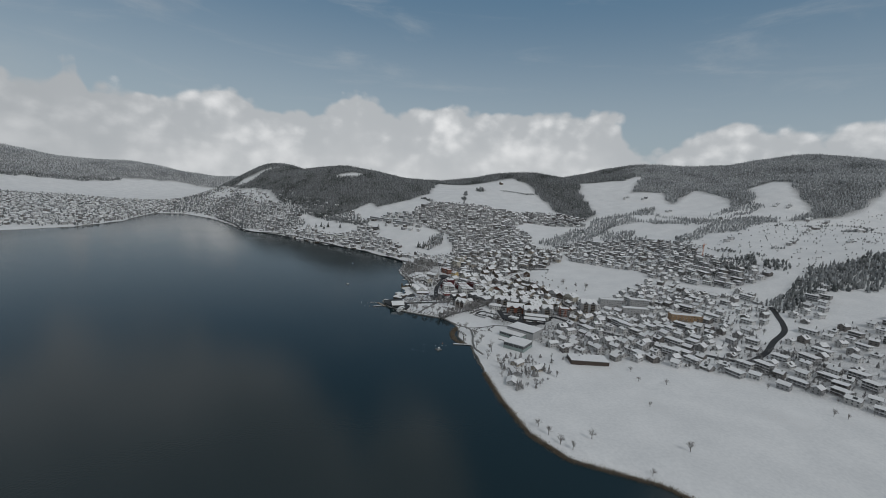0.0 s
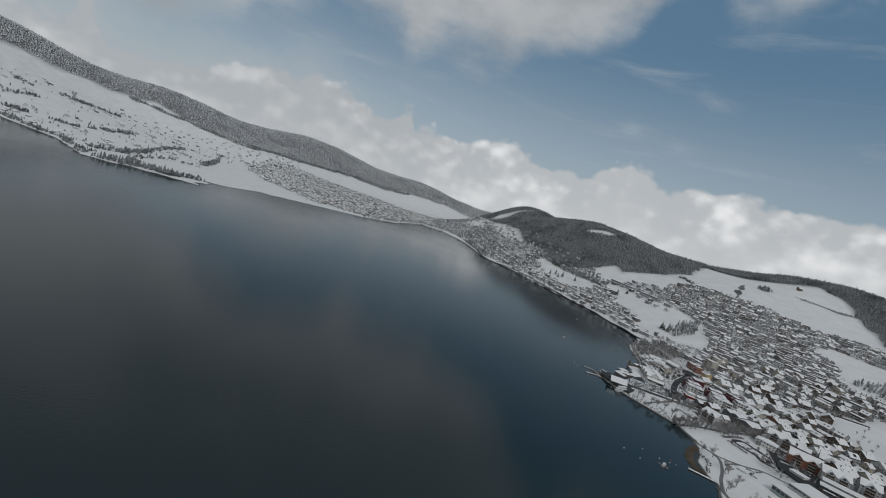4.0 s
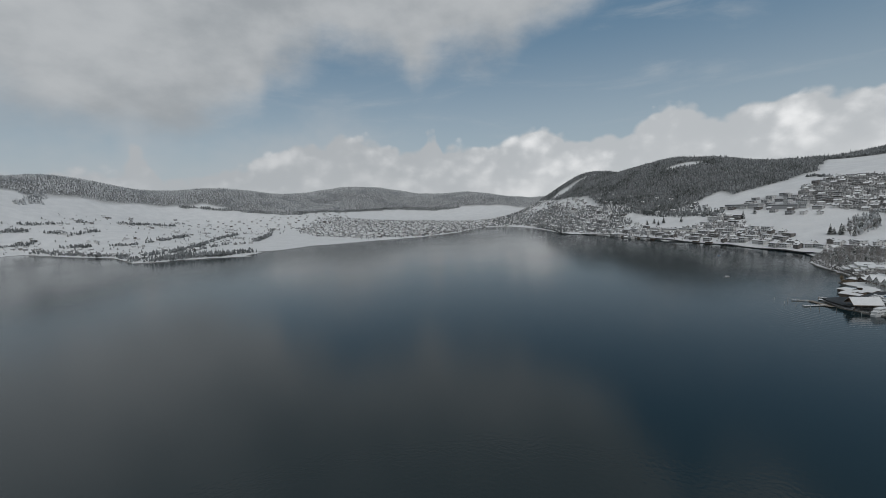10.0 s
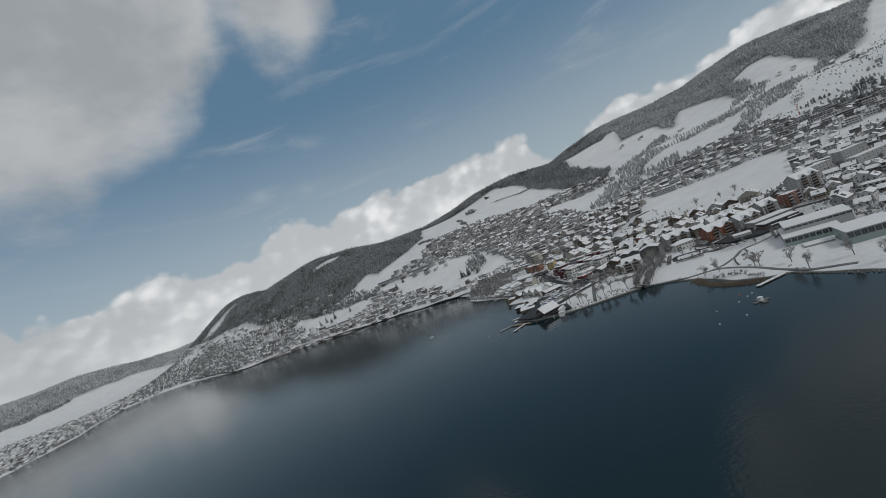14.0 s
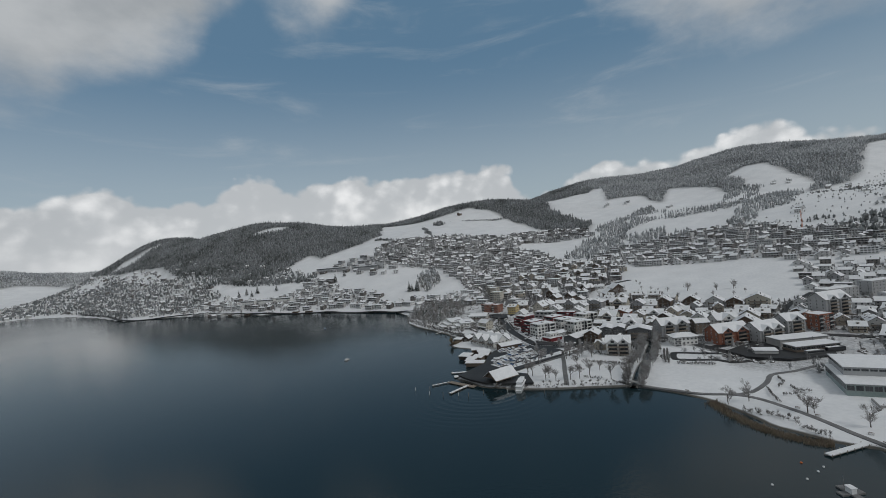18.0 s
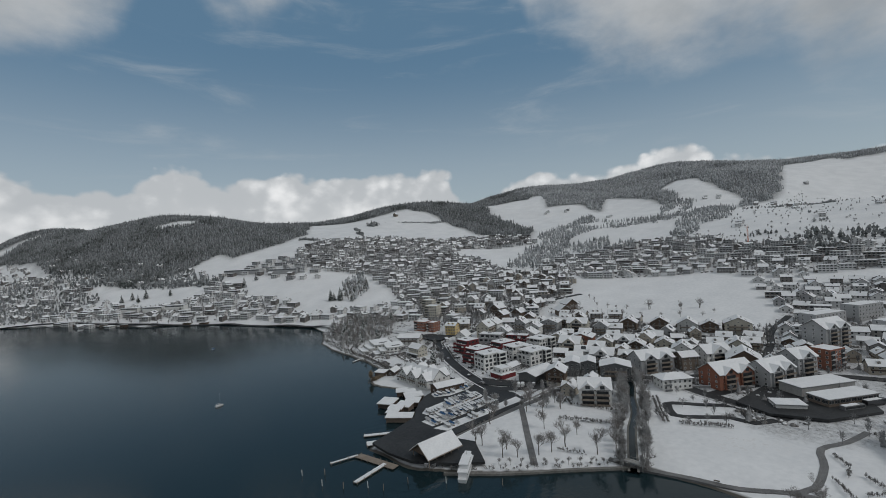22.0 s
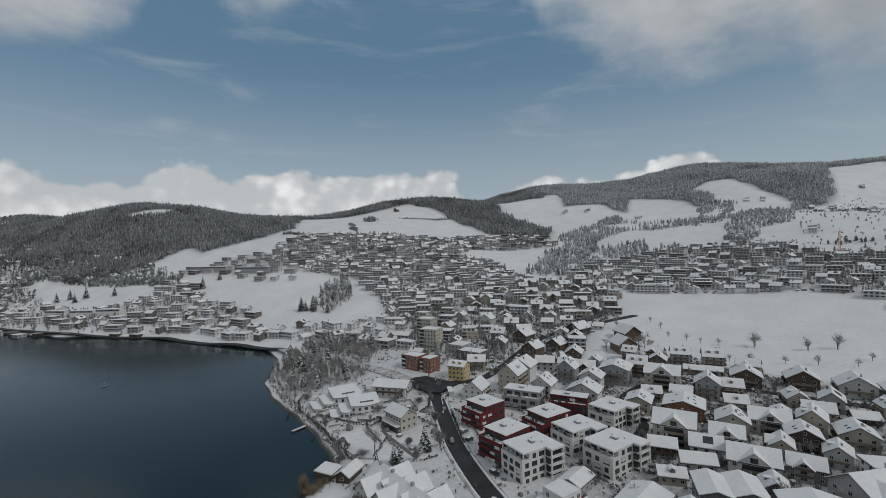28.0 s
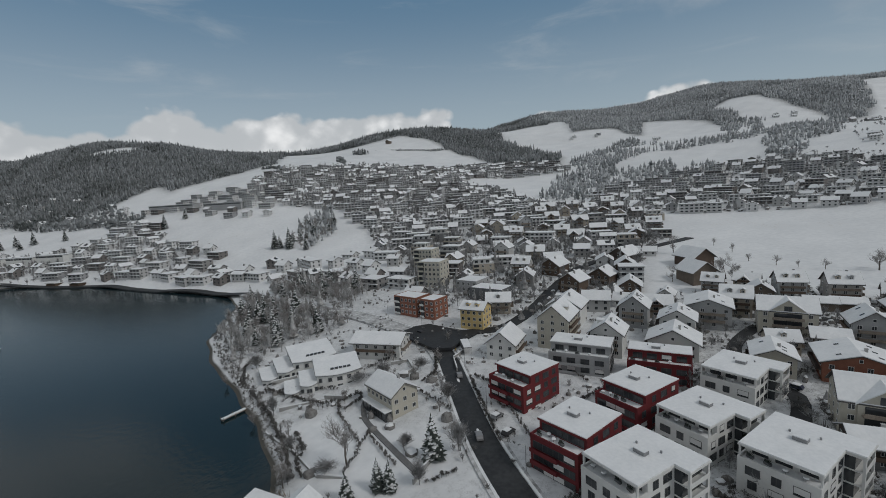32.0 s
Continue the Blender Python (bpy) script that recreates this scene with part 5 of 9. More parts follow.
def ribbon(name, label, points, width, mat, lift=0.22, kind_cat="road"):
    pts = [Vector(p) for p in points]
    line = []
    for i in range(len(pts) - 1):
        p0, p1, p2, p3 = pts[max(i - 1, 0)], pts[i], pts[i + 1], pts[min(i + 2, len(pts) - 1)]
        n = max(2, int((p2 - p1).length / 4))
        for k in range(n):
            t = k / n
            line.append(0.5 * ((2 * p1) + (p2 - p0) * t + (2 * p0 - 5 * p1 + 4 * p2 - p3) * t * t + (3 * p1 - p0 - 3 * p2 + p3) * t ** 3))
    line.append(pts[-1])
    verts, faces = [], []
    for i, p in enumerate(line):
        way = (line[min(i + 1, len(line) - 1)] - line[max(i - 1, 0)]).normalized()
        side = Vector((way.y, -way.x)) * width / 2
        z = float(np.max(ground_z(np.array([p.x, p.x + side.x, p.x - side.x]), np.array([p.y, p.y + side.y, p.y - side.y])))) + lift
        z = max(z, 0.9)
        for q, h in ((p - side, z), (p + side, z), (p + side, z - 1.0), (p - side, z - 1.0)):
            verts.append((q.x, q.y, h))
        if i:
            a, b = 4 * (i - 1), 4 * i
            faces += [(a, a + 1, b + 1, b), (a + 1, a + 2, b + 2, b + 1), (a + 3, a, b, b + 3)]
    ob = mesh_object(name, verts, faces, mat)
    for p in line[::2]:
        TAKEN.append((p.x, p.y, width + 1))
    return tagged(ob, label, kind_cat, kind="structure")


def sheet(name, label, ring, mat, lift=0.2, cat="pavement"):
    """A flat paved area over an outline."""
    xs, ys = np.array([p[0] for p in ring], float), np.array([p[1] for p in ring], float)
    z = float(ground_z(xs, ys).max()) + lift
    bm = bmesh.new()
    prism(bm, ring, z - 1.2, z)
    ob = part(name, bm, mat)
    return tagged(ob, label, cat, kind="structure")


MAIN = [(255, 520), (262, 560), (268, 596), (240, 622), (205, 638), (185, 658), (190, 680), (196.5, 704), (205.5, 730), (220, 761), (231, 785), (236, 806), (233, 824), (227, 856), (215, 891), (202, 934), (195, 985), (165, 1050), (137, 1092), (100, 1160), (70, 1192), (10, 1262), (-50, 1345), (-130, 1455), (-250, 1528), (-318, 1700), (-420, 1905)]
ribbon("pavement", "slushy pavement along the main road", MAIN[:17], 11.2, SLUSH, 0.1, "pavement")
ribbon("road", "wet dark asphalt main road winding through the town", MAIN, 7.6, ASPHALT)
ribbon("road", "wet asphalt side street climbing from the junction", [(236, 806), (252, 797), (268, 790), (297, 799), (325, 812), (372, 828), (430, 822), (480, 815)], 6.5, ASPHALT)
ribbon("road", "wet asphalt street behind the bus depot", [(262, 560), (300, 548), (335, 528), (352, 490), (380, 440), (430, 380), (472, 335), (520, 345), (567, 371), (616, 395), (655, 437), (680, 467)], 7, ASPHALT)
ribbon("road", "narrow asphalt road winding up the slope", [(372, 828), (390, 880), (365, 940), (400, 990), (450, 1010), (430, 1070), (380, 1120), (420, 1170), (500, 1190), (470, 1250), (390, 1300), (440, 1360), (540, 1380)], 4, SLUSH)
ribbon("path", "cleared park path to the shore", [(177, 621), (164, 605.5), (153, 592.5), (137, 573)], 3.0, PAVING, 0.16, "path")
ribbon("path", "cleared diagonal path through the park", [(122, 616), (139.5, 619), (154.7, 620), (176, 621.4), (198, 622.4), (225, 628)], 3.6, PAVING, 0.17, "path")
ribbon("path", "cleared shore path along the reeds", [(164, 556), (168, 543), (174.6, 527.5), (179.5, 512.7), (188, 499.7), (190.4, 490), (188.5, 478), (184, 461), (179, 447), (177, 437), (175, 425), (178, 405)], 2.6, PAVING, 0.16, "path")
ribbon("path", "cleared winding path in the lake park", [(188, 499.8), (197, 495.6), (216, 498), (231, 503), (245, 498), (262, 495)], 2.6, PAVING, 0.16, "path")
ribbon("path", "cleared loop drive round a snowy island", [(224, 560), (235.7, 569.4), (246, 556.6), (255, 544), (249, 537), (240, 530)], 4.0, ASPHALT, 0.18, "path")
ribbon("path", "lower lane of the cleared loop drive", [(235.7, 569.4), (223.7, 560), (229.4, 550.3), (239, 540), (240, 530), (252, 524)], 4.0, ASPHALT, 0.185, "path")
ribbon("road", "narrow wet street between the apartment blocks", [(352, 716), (324, 716), (310, 714), (300, 709), (290, 700), (286, 688), (268, 682)], 4.5, ASPHALT)
ribbon("road", "wet side street along the foot of the field", [(352, 752), (358, 735), (358, 712), (361, 688), (372, 662), (381, 636), (386, 606), (384, 572)], 4.5, ASPHALT)
ribbon("road", "wet street through the lakeside town", [(268, 596), (300, 574), (340, 566), (384, 572), (425, 585), (480, 590)], 5, ASPHALT)
ribbon("path", "cleared garden path beside the snowy lawn", [(192, 775), (187, 765), (186, 744), (186, 732)], 1.7, PAVING, 0.16, "path")
for x, y in ((204, 733), (196, 716), (213, 748)):
    bm = bmesh.new()
    box(bm, -0.07, -1.5, 0, 0.07, 1.5, 0.02)
    ob = part("road_marking", bm, PAINT)
    ob.matrix_basis = pose(x, y, gz(x, y) + 0.26, 0, 0, -30)
    tagged(ob, "white painted line on the wet road", "marking", kind="structure")
for x, y, yaw in ((207.5, 735, 64), (222, 764, 64)):
    bm = bmesh.new()
    ring = [(1.9 * math.cos(a), 0.45 * math.sin(a)) for a in np.linspace(0, 2 * math.pi, 13)[:-1]]
    prism(bm, ring, 0, 0.28)
    ob = part("traffic_island", bm, ROOFSNOW)
    ob.matrix_basis = pose(x, y, gz(x, y) + 0.1, 0, 0, yaw)
    tagged(ob, "narrow snow-covered traffic island in the road", "island", kind="structure")
HARBOUR = [(93.5, 622), (97.5, 608), (110, 594), (121, 586), (130, 604), (124, 616), (186, 625), (190, 640), (188, 660), (186, 672), (174, 666), (153, 677), (148, 675), (137, 666), (130, 658), (125, 650), (105, 641), (92.5, 636)]
sheet("harbour_square", "wet dark paved harbour square", HARBOUR, ASPHALT)
STREAM = [(266, 618), (250, 600), (229, 586), (212.6, 574), (193, 563.6), (163, 544)]
ribbon("stream_bank", "stony bank of the small stream", STREAM, 4.4, STONE, 0.06, "bank")
ribbon("stream", "dark shallow stream running to the lake", STREAM, 2.6, WATER, 0.14, "stream")
for way in (-1, 1):
    ribbon("snow_bank", "ridge of cleared snow beside the main road", [(x + way * 4.3 * math.cos(a), y + way * 4.3 * math.sin(a)) for (x, y), a in zip(MAIN[5:15], [math.atan2(MAIN[k + 1][1] - MAIN[k - 1][1], MAIN[k + 1][0] - MAIN[k - 1][0]) - math.pi / 2 for k in range(5, 15)])], 0.7, ROOFSNOW, 0.42, "snow")
for u in range(12):
    claim(262 - u * 8.2, 612 - u * 5.6, 10)
for x, y in ((238, 515), (260, 504), (275, 508), (250, 500), (300, 500), (320, 505), (335, 515)):
    claim(x, y, 14)
for x, y, r in ((205, 530, 26), (235, 553, 24), (228, 585, 16), (150, 590, 26), (175, 600, 20), (175, 757, 18)):
    claim(x, y, r)
sheet("junction", "wide wet asphalt junction below the brick house", [(237.6, 821), (228, 808), (229, 790), (235, 785.6), (247.5, 791), (256, 793), (250, 803), (245.5, 819)], ASPHALT, 0.24, "road")
for k in range(7):
    bm = bmesh.new()
    box(bm, -0.3, -1.6, 0, 0.3, 1.6, 0.02)
    ob = part("crossing_bar", bm, YELLOWPAINT)
    ob.matrix_basis = pose(231.0 + k * 1.0, 793.6 - k * 1.25, gz(235, 789) + 0.34, 0, 0, -40)
    tagged(ob, "yellow painted bar of the crossing on the road", "marking", "crossing bars", kind="structure")
for k in range(2):
    bm = bmesh.new()
    box(bm, -0.45, -0.8, 0, 0.45, 0.8, 0.02)
    ob = part("speed_marking", bm, PAINT)
    ob.matrix_basis = pose(202.6 + k * 1.3, 725.3 - k * 0.6, gz(203, 725) + 0.27, 0, 0, 60)
    tagged(ob, "worn white speed marking on the road", "marking", kind="structure")
br = thing("footbridge", "small arched footbridge over the stream mouth", "bridge", "", at(166, 548, -69, 1.9))
bm = bmesh.new()
for k in range(8):
    u, v = k / 8 * 12 - 6, (k + 1) / 8 * 12 - 6
    slab(bm, [(u, -1.5, 0.9 - u * u / 36), (v, -1.5, 0.9 - v * v / 36), (v, 1.5, 0.9 - v * v / 36), (u, 1.5, 0.9 - u * u / 36)], 0.35)
bmesh.ops.remove_doubles(bm, verts=bm.verts, dist=0.002)
part("deck", bm, CONCRETE, br)
for side in (-1.45, 1.45):
    bm = bmesh.new()
    for k in range(8):
        u, v = k / 8 * 12 - 6, (k + 1) / 8 * 12 - 6
        rod(bm, (u, side, 2.2 - u * u / 36), (v, side, 2.2 - v * v / 36), 0.05, 0.05, 5)
        rod(bm, (u, side, 1.2 - u * u / 36), (u, side, 2.2 - u * u / 36), 0.04, 0.04, 4)
    part("railing", bm, METAL, br)


def street_lamp(m):
    if "street_lamp" in MODELS:
        return copy_thing(MODELS["street_lamp"], m)
    t = thing("street_lamp", "slim grey street lamp beside the road", "lamp", "street lamps", m)
    bm = bmesh.new()
    rod(bm, (0, 0, -0.3), (0, 0, 6.8), 0.09, 0.06, 7)
    part("pole", bm, METAL, t)
    bm = bmesh.new()
    rod(bm, (0, 0, 6.8), (1.3, 0, 7.1), 0.045, 0.04, 5)
    part("arm", bm, METAL, t)
    bm = bmesh.new()
    box(bm, 1.2, -0.14, 7.02, 1.9, 0.14, 7.16)
    part("lamp_head", bm, DARKWALL, t)
    MODELS["street_lamp"] = t
    return t


for k in range(4, 15):
    (x0, y0), (x1, y1) = MAIN[k], MAIN[k + 1]
    a = math.atan2(y1 - y0, x1 - x0)
    street_lamp(at((x0 + x1) / 2 + 5.2 * math.sin(a), (y0 + y1) / 2 - 5.2 * math.cos(a), math.degrees(a) + 90))


def garden_wall(points, height, mat=None):
    """A low masonry wall with snow along its top."""
    for (x0, y0), (x1, y1) in zip(points[:-1], points[1:]):
        n = math.hypot(x1 - x0, y1 - y0)
        z = min(gz(x0, y0), gz(x1, y1))
        t = thing("garden_wall", "low grey garden wall topped with snow", "wall", "garden walls", pose(x0, y0, z, 0, 0, math.degrees(math.atan2(y1 - y0, x1 - x0))))
        bm = bmesh.new()
        box(bm, 0, -0.18, -1.2, n, 0.18, height)
        part("masonry", bm, mat or CONCRETE, t)
        bm = bmesh.new()
        box(bm, 0.02, -0.2, height + 0.003, n - 0.02, 0.2, height + 0.22)
        part("snow_cap", bm, ROOFSNOW, t)


garden_wall([(161.5, 780), (165, 764), (166.5, 748), (172, 742)], 1.0)
garden_wall([(168, 790), (182, 786), (188, 780)], 1.4)
garden_wall([(171, 812), (180, 811)], 1.6)
garden_wall([(211, 793), (217.5, 790.7), (215, 782.5), (209.6, 781)], 1.2)
garden_wall([(226, 770), (231, 779), (238, 782)], 1.5)
garden_wall([(155, 726), (158, 716), (156, 697), (163, 689)], 1.1, STONE)
garden_wall([(183, 729), (190, 733)], 1.4)
garden_wall([(244, 660), (262, 655), (284, 648)], 1.3)
garden_wall([(330, 752), (350, 740), (362, 728)], 1.6)
garden_wall([(342, 722), (372, 706)], 1.8)
garden_wall([(188, 625), (206, 628), (218, 618)], 1.0)
garden_wall([(196, 608), (204, 612)], 0.9)
garden_wall([(268, 572), (290, 548)], 1.2)


def bench(m):
    if "bench" in MODELS:
        return copy_thing(MODELS["bench"], m)
    t = thing("bench", "wooden park bench with snow on its seat", "bench", "park benches", m)
    bm = bmesh.new()
    box(bm, -1.0, -0.25, 0.42, 1.0, 0.25, 0.48)
    part("seat", bm, WOOD, t)
    bm = bmesh.new()
    box(bm, -1.0, 0.26, 0.5, 1.0, 0.32, 0.95)
    part("backrest", bm, WOOD, t)
    bm = bmesh.new()
    box(bm, -0.98, -0.24, 0.484, 0.98, 0.24, 0.66)
    part("snow_cover", bm, ROOFSNOW, t)
    for x in (-0.8, 0.8):
        bm = bmesh.new()
        box(bm, x - 0.05, -0.2, -0.1, x + 0.05, 0.3, 0.419)
        part("leg", bm, METAL, t)
    MODELS["bench"] = t
    return t


for x, y, yaw in ((189.5, 471, -75), (186, 461.5, -70), (182, 441.5, -75), (177.5, 435.5, -100), (176.5, 431, -95), (178.5, 520, 115), (193, 494.5, 30)):
    bench(at(x, y, yaw))
sheet("car_park", "wet paved parking strip in front of the shops", [(186, 664), (199, 645), (212, 634), (219, 642), (205, 656), (194, 676)], ASPHALT, 0.26)
sheet("depot_yard", "wet dark asphalt yard round the bus depot", [(258, 545), (252, 528), (262, 508), (290, 495), (325, 515), (330, 535), (300, 545)], ASPHALT)
for k in range(9):
    bm = bmesh.new()
    box(bm, -0.06, -2.4, 0, 0.06, 2.4, 0.015)
    ob = part("parking_line", bm, PAINT)
    u = k / 8
    ob.matrix_basis = pose(188.5 + u * 9.5, 659 - u * 15, gz(195, 652) + 0.36, 0, 0, 38)
    tagged(ob, "white painted line of a parking bay", "marking", "parking bay lines", kind="structure")

# ---- blocks of flats by the main road ----
def hatch(parent, x, y, z):
    bm = bmesh.new()
    box(bm, x - 0.8, y - 0.7, z, x + 0.8, y + 0.7, z + 0.6)
    part("roof_hatch", bm, METAL, parent)


def roof_kit(parent, x, y, z):
    """Grey roof hatch with snow on it, and two small vents."""
    bm = bmesh.new()
    box(bm, x - 1.3, y - 0.8, z, x + 1.3, y + 0.8, z + 0.75)
    k = part("roof_hatch", bm, METAL, parent, "grey metal roof hatch")
    bm = bmesh.new()
    box(bm, x - 1.25, y - 0.75, z + 0.754, x + 1.25, y + 0.75, z + 0.95)
    part("hatch_snow", bm, ROOFSNOW, k)
    for vx, vy in ((x - 2.6, y + 2.2), (x + 2.4, y + 3.1)):
        bm = bmesh.new()
        rod(bm, (vx, vy, z), (vx, vy, z + 0.45), 0.22, 0.22, 8)
        part("roof_vent", bm, METAL, parent)


def loggia(parent, x0, y0, x1, y1, z, floors, storey, mat):
    """A stack of open corner balconies: slabs, a corner post, low fronts and a dark glazed back."""
    bm = bmesh.new()
    box(bm, x0, y0, z - 3, x1 - 1.6, y1, z + floors * storey + 0.2)
    part("loggia_glazing", bm, GLASS, parent, "dark glazed wall behind the balconies")
    for f in range(floors + 1):
        bm = bmesh.new()
        box(bm, x0 + 0.002, y0 - 0.1, z + f * storey - 0.3, x1, y1 + 0.1, z + f * storey)
        if f < floors:
            box(bm, x1 - 0.12, y0 - 0.1, z + f * storey, x1, y1 + 0.1, z + f * storey + 0.75)
        part("balcony", bm, mat, parent)
    for py in (y0 + 0.15, y1 - 0.35):
        bm = bmesh.new()
        box(bm, x1 - 0.5, py - 0.2, z - 3, x1 - 0.03, py + 0.35, z + floors * storey - 0.3)
        part("corner_post", bm, mat, parent)


def city_block(label, group, m, w, d, mat, white, blinds):
    """Four-storey block: top floor set back behind a terrace, L-shaped roof, corner balconies."""
    h = thing("apartment_block", label, "apartment block", group, m)
    st, n = 2.95, 3
    top = n * st + 0.3
    bm = bmesh.new()
    cut = 3.2 if white else 0.0
    box(bm, -w / 2, -d / 2, -4, w / 2 - cut, d / 2, top)
    part("wall", bm, mat, h)
    bm = bmesh.new()
    box(bm, -w / 2, -d / 2 + 3.6, top + 0.003, w / 2 - cut - (0 if white else 0.02), d / 2, top + st)
    attic = part("attic", bm, mat, h)
    bm = bmesh.new()
    box(bm, -w / 2 + 0.3, -d / 2 + 0.3, top + 0.002, w / 2 - cut - 0.3, -d / 2 + 3.58, top + 0.22)
    part("terrace_snow", bm, ROOFSNOW, h, "snow on the roof terrace")
    bm = bmesh.new()
    box(bm, -w / 2, -d / 2, top + 0.001, w / 2 - cut, -d / 2 + 0.25, top + 0.85)
    box(bm, -w / 2, -d / 2 + 0.25, top + 0.001, -w / 2 + 0.25, -d / 2 + 3.6, top + 0.85)
    box(bm, w / 2 - cut - 0.25, -d / 2 + 0.25, top + 0.001, w / 2 - cut, -d / 2 + 3.6, top + 0.85)
    part("parapet", bm, mat, h)
    front = -d / 2 + (0.5 if white else 3.0)
    bm = bmesh.new()
    box(bm, -w / 2 - 0.2, front, top + st + 0.003, w / 2 - cut + 0.2, d / 2 + 0.2, top + st + 0.38)
    if white:
        box(bm, w / 2 - cut + 0.2, d / 2 - 6.9, top + st + 0.003, w / 2 + 0.2, d / 2 + 0.2, top + st + 0.38)
        box(bm, -w / 2, front + 0.1, top + 0.86, -w / 2 + 0.35, front + 0.5, top + st)
        box(bm, w / 2 - cut - 0.35, front + 0.1, top + 0.86, w / 2 - cut, front + 0.5, top + st)
    slab_part = part("roof_slab", bm, mat, h)
    bm = bmesh.new()
    box(bm, -w / 2 - 0.08, front + 0.12, top + st + 0.384, w / 2 - cut + 0.08, d / 2 + 0.08, top + st + 0.6)
    if white:
        box(bm, w / 2 - cut + 0.08, d / 2 - 6.78, top + st + 0.384, w / 2 + 0.08, d / 2 + 0.08, top + st + 0.6)
    part("roof_snow", bm, ROOFSNOW, slab_part, "smooth snow on the flat roof")
    roof_kit(slab_part, -1.0, 0.5, top + st + 0.6)
    # glazing: broad panes with dark frames, some with lowered blinds
    rows = [(-w / 2 + 0.8, -d / 2, w / 2 - cut - 0.8, -d / 2, 3 if white else 4), (w / 2 - cut, -d / 2 + 0.5, w / 2 - cut, d / 2 - (7 if white else 0.5), 3 if white else 4), (-w / 2, d / 2 - 0.5, -w / 2, -d / 2 + 0.5, 4)]
    for q, (x0, y0, x1, y1, k) in enumerate(rows):
        turn = math.degrees(math.atan2(y1 - y0, x1 - x0))
        for f in range(n + 1):
            z = 0.3 + f * st
            for i in range(k):
                u = (i + 0.5) / k
                px, py = x0 + u * (x1 - x0), y0 + u * (y1 - y0)
                if f == n:
                    if q == 0:
                        py = -d / 2 + 3.6
                    elif py < -d / 2 + 4.6:
                        continue
                wide = 2.9 if (q == 0 and (f == n or not white)) else (1.7 if (i + f + q) % 2 else 2.7)
                win = window(h, px, py, z + 0.5, turn, wide, 1.85, DARKFRAME)
                if blinds.random() < 0.22:
                    bm = bmesh.new()
                    box(bm, -wide / 2 + 0.1, -0.075, 0.5, wide / 2 - 0.1, -0.055, 1.75)
                    part("blind", bm, FRAMEMAT, win, "lowered white blind")
    if white:
        loggia(h, w / 2 - cut, d / 2 - 6.6, w / 2, d / 2, 0.3, 4, st, mat)
    else:
        for f in range(1, n):
            bm = bmesh.new()
            box(bm, -w / 2 + 0.5, -d / 2 - 1.1, f * st + 0.1, w * 0.12, -d / 2, f * st + 0.3)
            box(bm, -w / 2 + 0.5, -d / 2 - 1.1, f * st + 0.3, w * 0.12, -d / 2 - 1.02, f * st + 1.15)
            part("balcony", bm, mat, h)
    return h


def terrace_table(m):
    if "terrace_table" in MODELS:
        return copy_thing(MODELS["terrace_table"], m)
    t = thing("garden_table", "round garden table buried in snow on a terrace", "table", "terrace tables", m)
    bm = bmesh.new()
    rod(bm, (0, 0, 0.68), (0, 0, 0.74), 0.6, 0.6, 10)
    part("tabletop", bm, METAL, t)
    bm = bmesh.new()
    rod(bm, (0, 0, 0), (0, 0, 0.679), 0.07, 0.05, 6)
    part("leg", bm, METAL, t)
    bm = bmesh.new()
    rod(bm, (0, 0, 0.744), (0, 0, 0.98), 0.58, 0.42, 10)
    part("snow_cover", bm, ROOFSNOW, t)
    MODELS["terrace_table"] = t
    return t


def planter(m):
    if "planter" in MODELS:
        return copy_thing(MODELS["planter"], m)
    t = thing("planter", "dark planter box with a snowy evergreen shrub", "planter", "terrace planters", m)
    bm = bmesh.new()
    box(bm, -0.7, -0.3, 0, 0.7, 0.3, 0.5)
    part("box", bm, DARKWALL, t)
    bm = bmesh.new()
    rp = random.Random(4)
    for k in range(26):
        a = Vector((rp.uniform(-0.55, 0.55), rp.uniform(-0.2, 0.2), 0.5))
        rod(bm, a, a + Vector((rp.uniform(-0.3, 0.3), rp.uniform(-0.3, 0.3), rp.uniform(0.3, 0.9))), 0.09, 0.02, 4)
    part("shrub", bm, NEEDLE, t)
    MODELS["planter"] = t
    return t


RED = "dark red flat-roofed apartment block with snowy terraces"
WHITE = "white flat-roofed apartment block with corner balconies and snowy roof"
rk = random.Random(31)
for x, y, yaw, w, d, z, mat, white in ((231, 741, -86, 14, 16.5, 2.6, REDWALL, False), (217.5, 710, -85, 13, 18, 2.6, REDWALL, False), (245.5, 712, -92, 13, 18.5, 2.6, REDWALL, False), (271, 720, -62, 18.5, 10.5, 2.6, REDWALL, False), (260, 742, -62, 20, 13, 2.6, GREYWALL, False), (216, 692, -94, 16, 18.5, 2.4, WHITEWALL, True), (245, 693, -95, 16, 17.5, 2.4, WHITEWALL, True), (277, 698, -86, 17, 17.5, 2.4, WHITEWALL, True), (244, 674, -90, 17, 19.5, 2.4, WHITEWALL, True)):
    city_block(WHITE if white else RED if mat == REDWALL else "light grey flat-roofed apartment block with long balconies", "white apartment blocks" if white else "red apartment blocks" if mat == REDWALL else "", at(x, y, yaw, z), w, d, mat, white, rk)
    claim(x, y, 12)
    for i in range(4):
        p = at(x, y, yaw, z) @ Vector((-w / 2 + 1.6 + i * (w - 6) / 3.5, -d / 2 + rk.uniform(1.2, 2.6), 9.38))
        spot = pose(p.x, p.y, p.z, 0, 0, yaw + rk.uniform(-20, 20))
        planter(spot) if rk.random() < 0.5 else terrace_table(spot)
claim(260, 742, 13)
